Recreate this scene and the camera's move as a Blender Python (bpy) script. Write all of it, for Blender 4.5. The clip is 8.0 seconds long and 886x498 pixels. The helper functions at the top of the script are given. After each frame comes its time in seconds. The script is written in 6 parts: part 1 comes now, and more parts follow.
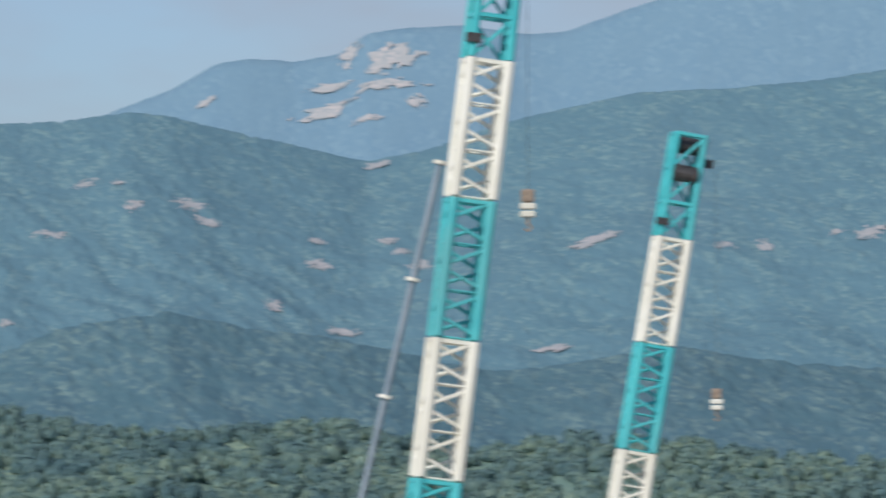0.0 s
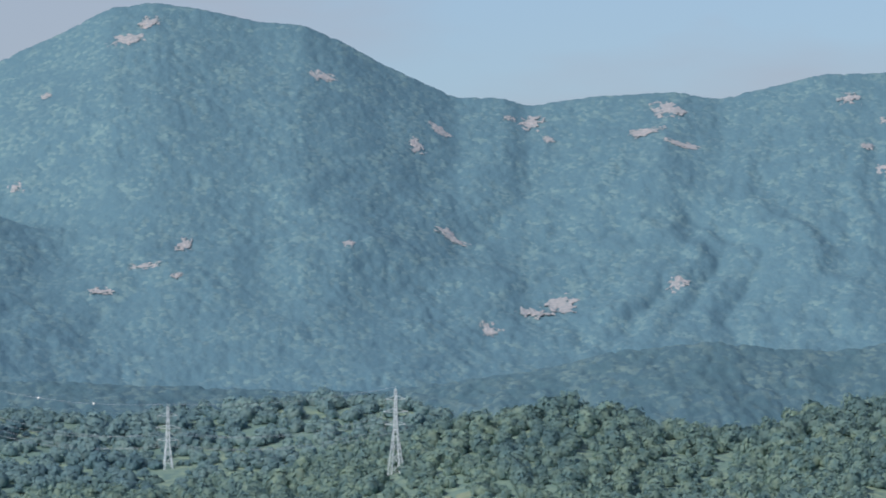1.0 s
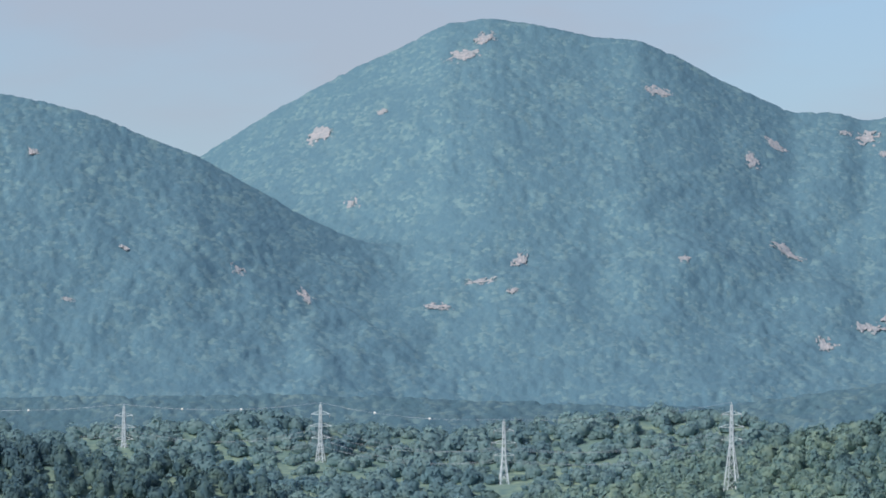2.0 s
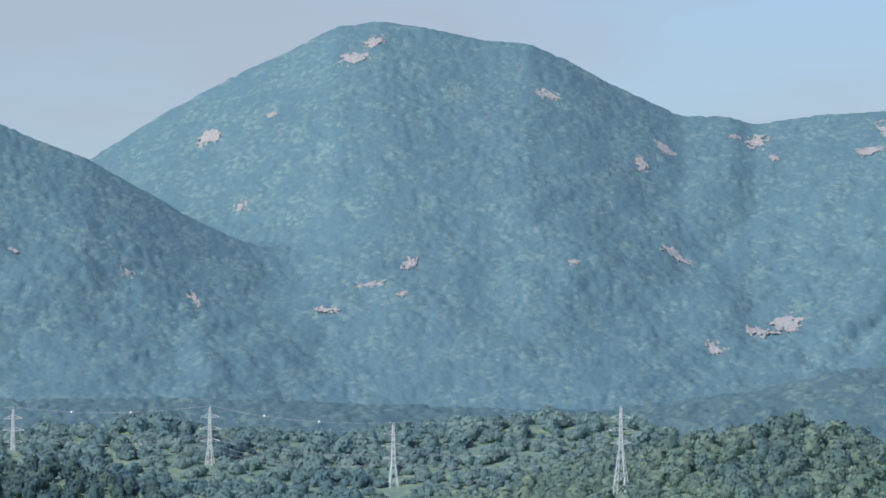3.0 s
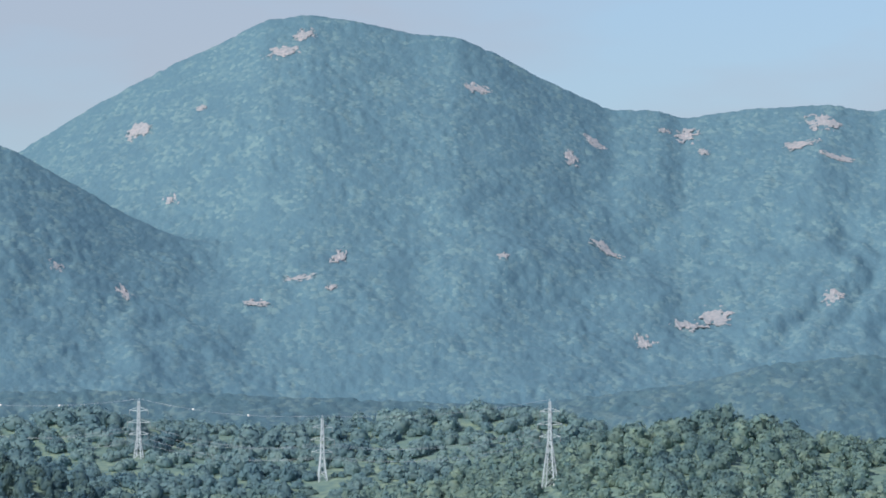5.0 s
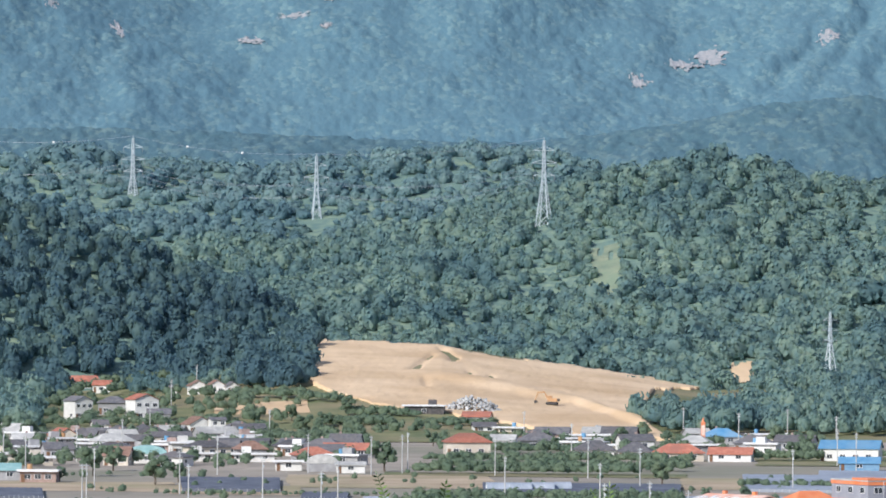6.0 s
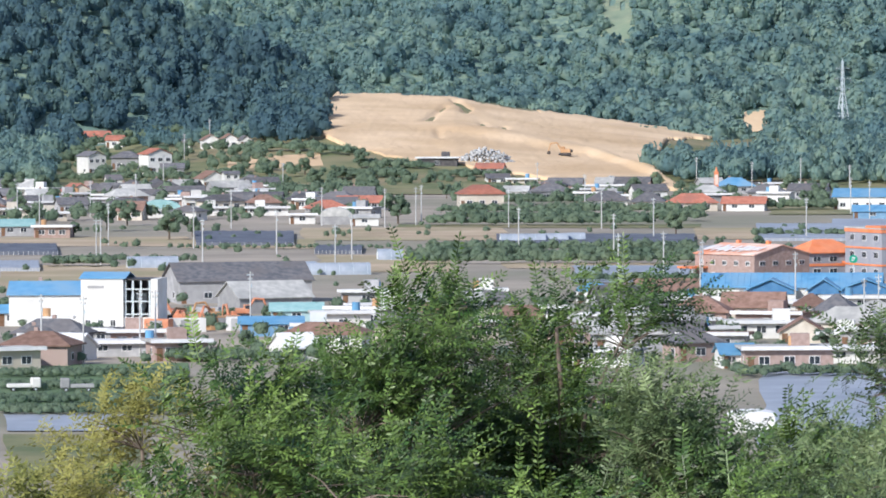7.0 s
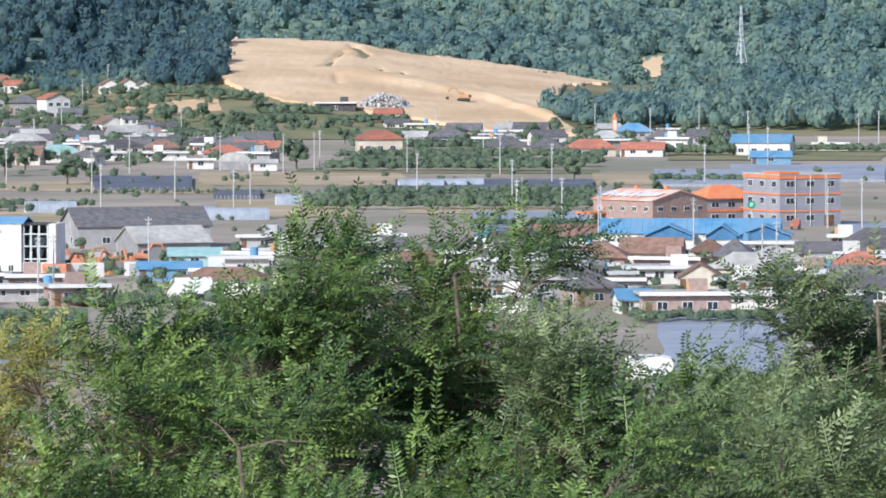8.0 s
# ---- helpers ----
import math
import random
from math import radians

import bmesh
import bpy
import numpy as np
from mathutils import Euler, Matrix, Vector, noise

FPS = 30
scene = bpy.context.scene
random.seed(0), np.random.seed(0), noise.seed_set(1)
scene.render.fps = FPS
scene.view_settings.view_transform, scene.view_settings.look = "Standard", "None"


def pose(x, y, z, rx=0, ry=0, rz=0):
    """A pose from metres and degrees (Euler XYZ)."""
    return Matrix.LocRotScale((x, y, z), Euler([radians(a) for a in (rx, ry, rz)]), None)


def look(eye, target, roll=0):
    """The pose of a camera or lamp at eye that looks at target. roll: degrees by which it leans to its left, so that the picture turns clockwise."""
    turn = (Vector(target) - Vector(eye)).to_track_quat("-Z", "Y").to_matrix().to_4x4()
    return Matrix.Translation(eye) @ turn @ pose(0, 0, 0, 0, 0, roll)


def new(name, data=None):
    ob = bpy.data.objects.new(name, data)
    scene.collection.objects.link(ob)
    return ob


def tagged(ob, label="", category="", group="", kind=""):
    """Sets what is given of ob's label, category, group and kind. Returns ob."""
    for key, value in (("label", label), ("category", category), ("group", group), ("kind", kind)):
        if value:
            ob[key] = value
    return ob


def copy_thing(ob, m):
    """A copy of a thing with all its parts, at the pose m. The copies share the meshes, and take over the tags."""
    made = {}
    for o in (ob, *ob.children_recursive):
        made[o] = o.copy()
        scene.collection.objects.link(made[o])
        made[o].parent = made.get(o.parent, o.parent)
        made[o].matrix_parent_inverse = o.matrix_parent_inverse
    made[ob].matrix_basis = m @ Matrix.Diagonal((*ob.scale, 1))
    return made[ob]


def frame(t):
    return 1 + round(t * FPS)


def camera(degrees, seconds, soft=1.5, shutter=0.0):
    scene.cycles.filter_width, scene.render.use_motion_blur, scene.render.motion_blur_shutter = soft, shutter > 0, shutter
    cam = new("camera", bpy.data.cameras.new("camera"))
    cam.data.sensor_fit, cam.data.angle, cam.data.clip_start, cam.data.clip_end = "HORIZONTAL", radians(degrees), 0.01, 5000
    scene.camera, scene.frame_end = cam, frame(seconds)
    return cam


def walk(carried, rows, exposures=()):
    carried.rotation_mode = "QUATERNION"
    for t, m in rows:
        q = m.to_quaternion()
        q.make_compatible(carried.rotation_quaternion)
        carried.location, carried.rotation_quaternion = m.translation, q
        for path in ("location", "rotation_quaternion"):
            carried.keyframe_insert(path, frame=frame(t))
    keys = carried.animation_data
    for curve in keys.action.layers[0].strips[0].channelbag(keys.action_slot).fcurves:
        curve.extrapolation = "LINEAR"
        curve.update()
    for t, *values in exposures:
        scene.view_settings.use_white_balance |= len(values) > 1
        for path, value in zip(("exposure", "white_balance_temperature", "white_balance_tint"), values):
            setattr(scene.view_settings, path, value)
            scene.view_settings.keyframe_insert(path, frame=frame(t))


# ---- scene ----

# ---------------- camera: a long lens, turning on one spot on a hillside ----------------
EYE = Vector((0, 0, 50))


def aim(yaw, pitch, roll):
    """Camera pose from degrees to the right of +y, degrees upwards and the lean."""
    a, e = radians(yaw), radians(pitch)
    way = Vector((math.sin(a) * math.cos(e), math.cos(a) * math.cos(e), math.sin(e)))
    return look(EYE, EYE + way * 1000, roll)


cam = camera(8.0, 8.0, soft=1.75, shutter=0.07)
walk(cam, [
    (0.0, aim(11.6019, 2.7626, -0.057)),
    (0.1, aim(9.1554, 2.7854, -0.261)),
    (0.2, aim(7.2427, 2.7550, -0.136)),
    (0.3, aim(6.1231, 2.7411, -0.145)),
    (0.5, aim(5.0458, 2.7603, -0.336)),
    (0.8, aim(2.7655, 2.6242, -0.099)),
    (1.0, aim(1.6512, 2.6037, -0.119)),
    (1.2, aim(0.4470, 2.5700, -0.050)),
    (1.8, aim(-1.4200, 2.7000, -0.040)),
    (2.3, aim(-1.1968, 2.8182, -0.043)),
    (2.5, aim(-0.9766, 2.8641, -0.083)),
    (3.0, aim(-0.3896, 2.7737, -0.001)),
    (3.5, aim(0.0000, 2.7728, 0.259)),
    (4.0, aim(-0.0877, 2.8715, 0.154)),
    (4.2, aim(-0.0131, 2.7414, 0.148)),
    (5.3, aim(0.3644, 2.6949, 0.107)),
    (5.5, aim(0.3982, 2.0288, 0.375)),
    (5.6, aim(0.3982, 1.5849, 0.081)),
    (5.8, aim(0.2597, 0.8412, 0.337)),
    (6.0, aim(0.3096, 0.3506, 0.287)),
    (6.2, aim(0.3306, 0.0390, 0.119)),
    (6.5, aim(0.3949, -0.7717, -0.084)),
    (7.0, aim(0.1947, -1.8925, -0.247)),
    (7.5, aim(0.5369, -2.4652, -0.115)),
    (8.0, aim(1.1125, -2.3907, -0.149)),
], exposures=[(0.0, 0.06, 6500, 10), (0.5, 0.1, 6500, 10), (2.5, 0.32, 6500, 10), (5.5, 0.36, 6450, 10), (6.5, 0.56, 6250, 10), (8.0, 0.56, 6250, 10)])

# ---------------- sky and sun ----------------
SUN_FROM = Vector((-0.52, -0.66, 0.56)).normalized()
world = bpy.data.worlds.new("world")
scene.world = world
world.use_nodes = True
wn, wl = world.node_tree.nodes, world.node_tree.links
wn.clear()
sky = wn.new("ShaderNodeTexSky")
sky.sky_type = "NISHITA"
sky.sun_disc = False
sky.sun_elevation = math.asin(SUN_FROM.z)
sky.sun_rotation = math.atan2(SUN_FROM.x, SUN_FROM.y)
sky.altitude = 100
sky.air_density, sky.dust_density, sky.ozone_density = 1.0, 1.2, 2.5
w_co = wn.new("ShaderNodeTexCoord")
w_map = wn.new("ShaderNodeMapping")
w_map.inputs["Scale"].default_value = (9, 9, 26)
w_cloud = wn.new("ShaderNodeTexNoise")
w_cloud.inputs["Scale"].default_value = 1.6
w_cloud.inputs["Detail"].default_value = 4
w_ramp = wn.new("ShaderNodeMapRange")
w_ramp.inputs["From Min"].default_value, w_ramp.inputs["From Max"].default_value = 0.40, 0.64
w_ramp.inputs["To Max"].default_value = 0.6
w_mix = wn.new("ShaderNodeMixRGB")
w_mix.inputs["Color2"].default_value = (4.6, 4.55, 4.5, 1)
w_bg = wn.new("ShaderNodeBackground")
w_bg.inputs["Strength"].default_value = 0.088
w_out = wn.new("ShaderNodeOutputWorld")
wl.new(w_co.outputs["Generated"], w_map.inputs["Vector"])
wl.new(w_map.outputs["Vector"], w_cloud.inputs["Vector"])
wl.new(w_cloud.outputs["Fac"], w_ramp.inputs["Value"])
wl.new(w_ramp.outputs["Result"], w_mix.inputs["Fac"])
wl.new(sky.outputs["Color"], w_mix.inputs["Color1"])
w_tint = wn.new("ShaderNodeMixRGB")
w_tint.blend_type = "MULTIPLY"
w_tint.inputs["Fac"].default_value = 1.0
w_tint.inputs["Color2"].default_value = (0.86, 0.93, 1.12, 1)
wl.new(w_mix.outputs["Color"], w_tint.inputs["Color1"])
wl.new(w_tint.outputs["Color"], w_bg.inputs["Color"])
wl.new(w_bg.outputs["Background"], w_out.inputs["Surface"])

sun_lamp = bpy.data.lights.new("sun", "SUN")
sun_lamp.energy, sun_lamp.angle, sun_lamp.color = 3.0, radians(0.6), (1.0, 0.95, 0.88)
sun = new("sun", sun_lamp)
sun.matrix_world = look(SUN_FROM * 100, (0, 0, 0))


# ---------------- materials ----------------
def material(name, c1, c2, scale=1.0, c3=None, scale2=None, rough=0.85, metal=0.0, bump=0.0, bump_scale=None,
             island=0.0, each=0.0, spread=(0.35, 0.65), coat=0.0, translucent=0.0, spec=0.3, stretch=1.0):
    """Two tones mixed by noise, a third by a broader noise, with shifts of value per loose piece or per object. Scales in 1/m."""
    m = bpy.data.materials.new(name)
    m.use_nodes = True
    n, l = m.node_tree.nodes, m.node_tree.links
    b = n["Principled BSDF"]
    b.inputs["Roughness"].default_value, b.inputs["Metallic"].default_value = rough, metal
    b.inputs["Coat Weight"].default_value = coat
    b.inputs["Specular IOR Level"].default_value = spec
    geo = n.new("ShaderNodeNewGeometry")
    tex = n.new("ShaderNodeTexNoise")
    tex.inputs["Scale"].default_value, tex.inputs["Detail"].default_value = scale, 6
    where = n.new("ShaderNodeMapping")
    where.inputs["Scale"].default_value = (1, stretch, 1)
    l.new(geo.outputs["Position"], where.inputs["Vector"])
    l.new(where.outputs["Vector"], tex.inputs["Vector"])
    ramp = n.new("ShaderNodeMapRange")
    ramp.inputs["From Min"].default_value, ramp.inputs["From Max"].default_value = spread
    l.new(tex.outputs["Fac"], ramp.inputs["Value"])
    mix = n.new("ShaderNodeMixRGB")
    mix.inputs["Color1"].default_value, mix.inputs["Color2"].default_value = (*c1, 1), (*c2, 1)
    l.new(ramp.outputs["Result"], mix.inputs["Fac"])
    colour = mix.outputs["Color"]
    if c3:
        t2 = n.new("ShaderNodeTexNoise")
        t2.inputs["Scale"].default_value, t2.inputs["Detail"].default_value = scale2 or scale / 6, 3
        l.new(where.outputs["Vector"], t2.inputs["Vector"])
        r2 = n.new("ShaderNodeMapRange")
        r2.inputs["From Min"].default_value, r2.inputs["From Max"].default_value = 0.45, 0.68
        l.new(t2.outputs["Fac"], r2.inputs["Value"])
        m2 = n.new("ShaderNodeMixRGB")
        m2.inputs["Color2"].default_value = (*c3, 1)
        l.new(r2.outputs["Result"], m2.inputs["Fac"])
        l.new(colour, m2.inputs["Color1"])
        colour = m2.outputs["Color"]
    for amount, source in ((island, geo.outputs["Random Per Island"]), (each, None)):
        if amount:
            if source is None:
                source = n.new("ShaderNodeObjectInfo").outputs["Random"]
            r = n.new("ShaderNodeMapRange")
            r.inputs["To Min"].default_value, r.inputs["To Max"].default_value = 1 - amount, 1 + amount
            l.new(source, r.inputs["Value"])
            h = n.new("ShaderNodeHueSaturation")
            l.new(r.outputs["Result"], h.inputs["Value"])
            l.new(colour, h.inputs["Color"])
            colour = h.outputs["Color"]
    l.new(colour, b.inputs["Base Color"])
    if bump:
        bt = n.new("ShaderNodeTexNoise")
        bt.inputs["Scale"].default_value, bt.inputs["Detail"].default_value = bump_scale or scale * 3, 5
        l.new(geo.outputs["Position"], bt.inputs["Vector"])
        bn = n.new("ShaderNodeBump")
        bn.inputs["Strength"].default_value = bump
        bn.inputs["Distance"].default_value = 0.4 / (bump_scale or scale * 3)
        l.new(bt.outputs["Fac"], bn.inputs["Height"])
        l.new(bn.outputs["Normal"], b.inputs["Normal"])
    if translucent:
        tr = n.new("ShaderNodeBsdfTranslucent")
        l.new(colour, tr.inputs["Color"])
        ms = n.new("ShaderNodeMixShader")
        ms.inputs["Fac"].default_value = translucent
        l.new(b.outputs["BSDF"], ms.inputs[1])
        l.new(tr.outputs["BSDF"], ms.inputs[2])
        l.new(ms.outputs["Shader"], n["Material Output"].inputs["Surface"])
    return m


def canopy_material(name, dark, light, broad, cell, deep=0.3, bump=0.7):
    """Closed tree cover seen from far: every crown has its own tone and a rounded top; broader noise shifts whole stands."""
    m = bpy.data.materials.new(name)
    m.use_nodes = True
    n, l = m.node_tree.nodes, m.node_tree.links
    b = n["Principled BSDF"]
    b.inputs["Roughness"].default_value, b.inputs["Specular IOR Level"].default_value = 0.9, 0.1
    geo = n.new("ShaderNodeNewGeometry")
    where = n.new("ShaderNodeMapping")
    where.inputs["Scale"].default_value = (1 / cell, deep / cell, 1 / cell)
    l.new(geo.outputs["Position"], where.inputs["Vector"])
    stir = n.new("ShaderNodeTexNoise")
    stir.inputs["Scale"].default_value, stir.inputs["Detail"].default_value = 1.7, 3
    l.new(where.outputs["Vector"], stir.inputs["Vector"])
    push = n.new("ShaderNodeVectorMath")
    push.operation = "MULTIPLY_ADD"
    push.inputs[1].default_value = (0.9, 0.9, 0.9)
    l.new(stir.outputs["Color"], push.inputs[0])
    l.new(where.outputs["Vector"], push.inputs[2])
    crowns = n.new("ShaderNodeTexVoronoi")
    crowns.inputs["Scale"].default_value = 1.0
    l.new(push.outputs["Vector"], crowns.inputs["Vector"])
    tone = n.new("ShaderNodeSeparateColor")
    l.new(crowns.outputs["Color"], tone.inputs["Color"])
    pick = n.new("ShaderNodeMapRange")
    pick.inputs["From Min"].default_value, pick.inputs["From Max"].default_value = 0.15, 1.0
    l.new(tone.outputs["Red"], pick.inputs["Value"])
    power = n.new("ShaderNodeMath")
    power.operation = "POWER"
    power.inputs[1].default_value = 1.8
    l.new(pick.outputs["Result"], power.inputs[0])
    mix = n.new("ShaderNodeMixRGB")
    mix.inputs["Color1"].default_value, mix.inputs["Color2"].default_value = (*dark, 1), (*light, 1)
    l.new(power.outputs["Value"], mix.inputs["Fac"])
    stand = n.new("ShaderNodeTexNoise")
    stand.inputs["Scale"].default_value, stand.inputs["Detail"].default_value = 0.16, 5
    l.new(where.outputs["Vector"], stand.inputs["Vector"])
    reach = n.new("ShaderNodeMapRange")
    reach.inputs["From Min"].default_value, reach.inputs["From Max"].default_value = 0.42, 0.60
    reach.inputs["To Max"].default_value = 0.8
    l.new(stand.outputs["Fac"], reach.inputs["Value"])
    mix2 = n.new("ShaderNodeMixRGB")
    mix2.inputs["Color2"].default_value = (*broad, 1)
    l.new(reach.outputs["Result"], mix2.inputs["Fac"])
    l.new(mix.outputs["Color"], mix2.inputs["Color1"])
    l.new(mix2.outputs["Color"], b.inputs["Base Color"])
    relief = n.new("ShaderNodeBump")
    relief.invert = True
    relief.inputs["Strength"].default_value, relief.inputs["Distance"].default_value = bump, cell * 0.55
    l.new(crowns.outputs["Distance"], relief.inputs["Height"])
    l.new(relief.outputs["Normal"], b.inputs["Normal"])
    return m


# Farthest forest: strongest haze, put in as a pale blue base colour.
M_FAR = canopy_material("hazed_far_forest", (0.155, 0.265, 0.355), (0.195, 0.31, 0.39), (0.165, 0.275, 0.36), 3.4, bump=0.12)
# Mountain and foothill greens are shifted to blue: distance haze painted into the tones.
M_MAIN = canopy_material("hazed_mountain_forest", (0.118, 0.226, 0.28), (0.20, 0.318, 0.33), (0.118, 0.224, 0.278), 2.9, bump=0.2)
M_MID = canopy_material("hazed_foothill_forest", (0.088, 0.168, 0.208), (0.17, 0.26, 0.26), (0.084, 0.165, 0.20), 2.9, bump=0.22)
# Foliage of the nearer woods, lightened and blued in colour to carry haze.
M_RIDGE = material("hazed_ridge_forest", (0.195, 0.33, 0.36), (0.32, 0.455, 0.435), 0.22, (0.17, 0.295, 0.335), 0.022, island=0.06, translucent=0.5, bump=0.3, bump_scale=0.7)
M_WOOD = material("hazed_wood_foliage", (0.175, 0.30, 0.305), (0.335, 0.45, 0.355), 0.22, (0.15, 0.265, 0.285), 0.022, island=0.08, translucent=0.5, bump=0.3, bump_scale=0.7)
M_PINE = material("hazed_pine_foliage", (0.09, 0.18, 0.225), (0.18, 0.28, 0.255), 0.22, (0.11, 0.20, 0.24), 0.02, island=0.06, translucent=0.5, bump=0.3, bump_scale=0.7)
M_GLADE = material("dry_glade", (0.19, 0.25, 0.18), (0.31, 0.34, 0.23), 0.12, (0.22, 0.29, 0.20), 0.05, bump=0.5, bump_scale=0.5)
# Ground below the woods takes their haze-tinted greens, so gaps stay pale.
M_UNDER = material("hazed_undergrowth", (0.115, 0.20, 0.19), (0.26, 0.34, 0.24), 0.25, (0.15, 0.245, 0.215), 0.02, bump=0.6, bump_scale=0.4)
# Granite with a blue-grey haze tint mixed in; darker tones also suggest scrub.
M_ROCK = material("hazed_pale_granite", (0.29, 0.335, 0.36), (0.50, 0.46, 0.45), 0.3, (0.36, 0.38, 0.39), 0.08, bump=0.25, bump_scale=0.3)
M_GRASS = material("rough_grass", (0.13, 0.16, 0.075), (0.26, 0.25, 0.13), 0.06, (0.30, 0.25, 0.15), 0.02, bump=0.4, bump_scale=0.6)
M_GROUND = material("field_soil", (0.30, 0.265, 0.22), (0.44, 0.38, 0.31), 0.03, (0.25, 0.245, 0.18), 0.008, bump=0.3)
M_SAND = material("bare_earth", (0.67, 0.485, 0.30), (0.80, 0.60, 0.395), 0.04, (0.60, 0.42, 0.25), 0.015, bump=0.5, bump_scale=0.4)


# ---------------- helpers for meshes ----------------
def mesh_object(name, verts, faces, mat, smooth=True):
    me = bpy.data.meshes.new(name)
    me.from_pydata(verts, [], faces)
    me.update()
    if smooth:
        me.shade_smooth()
    me.materials.append(mat)
    return new(name, me)


def big_mesh(name, verts, faces, mat, smooth=False):
    """A mesh out of two arrays: n x 3 places, m x k corners (k = 3 or 4)."""
    verts, faces = np.asarray(verts, dtype=np.float32), np.asarray(faces, dtype=np.int32)
    me = bpy.data.meshes.new(name)
    k = faces.shape[1]
    me.vertices.add(len(verts))
    me.vertices.foreach_set("co", verts.ravel())
    me.loops.add(faces.size)
    me.loops.foreach_set("vertex_index", faces.ravel())
    me.polygons.add(len(faces))
    me.polygons.foreach_set("loop_start", np.arange(0, faces.size, k, dtype=np.int32))
    me.update(calc_edges=True)
    if smooth:
        me.shade_smooth()
    me.materials.append(mat)
    return new(name, me)


def hash2(i, j, seed):
    h = np.sin(i * 127.1 + j * 311.7 + seed * 74.7) * 43758.5453
    return h - np.floor(h)


def vnoise(x, y, seed=0):
    i, j = np.floor(x), np.floor(y)
    u, v = x - i, y - j
    u, v = u * u * (3 - 2 * u), v * v * (3 - 2 * v)
    a, b = hash2(i, j, seed), hash2(i + 1, j, seed)
    c, d = hash2(i, j + 1, seed), hash2(i + 1, j + 1, seed)
    return a + (b - a) * u + (c - a) * v + (a - b - c + d) * u * v


def fbm(x, y, octaves=4, seed=0):
    total, amp = 0, 0.5
    for k in range(octaves):
        total = total + amp * (vnoise(x, y, seed + k * 7) - 0.5) * 2
        x, y, amp = x * 2.03, y * 2.03, amp * 0.5
    return total


def canopy(x, y, cell, seed=0):
    """Rounded crowns on a jittered lattice: 0 in the gaps, up to 1 on the tops."""
    ci, cj = np.floor(x / cell), np.floor(y / cell)
    best = np.zeros_like(x)
    for di in (-1, 0, 1):
        for dj in (-1, 0, 1):
            i, j = ci + di, cj + dj
            px, py = (i + hash2(i, j, seed)) * cell, (j + hash2(i, j, seed + 3)) * cell
            r = cell * (0.62 + 0.45 * hash2(i, j, seed + 5))
            q = 1 - ((x - px) ** 2 + (y - py) ** 2) / (r * r)
            best = np.maximum(best, np.sqrt(np.maximum(q, 0)) * (0.55 + 0.45 * hash2(i, j, seed + 9)))
    return best


def polar(az, d):
    return d * np.sin(np.radians(az)), d * np.cos(np.radians(az))


def place(az, d, z=0.0):
    """A point az degrees to the right of +y as seen from the camera's spot, d metres away over the ground, at height z."""
    return Vector((d * math.sin(radians(az)), d * math.cos(radians(az)), z))


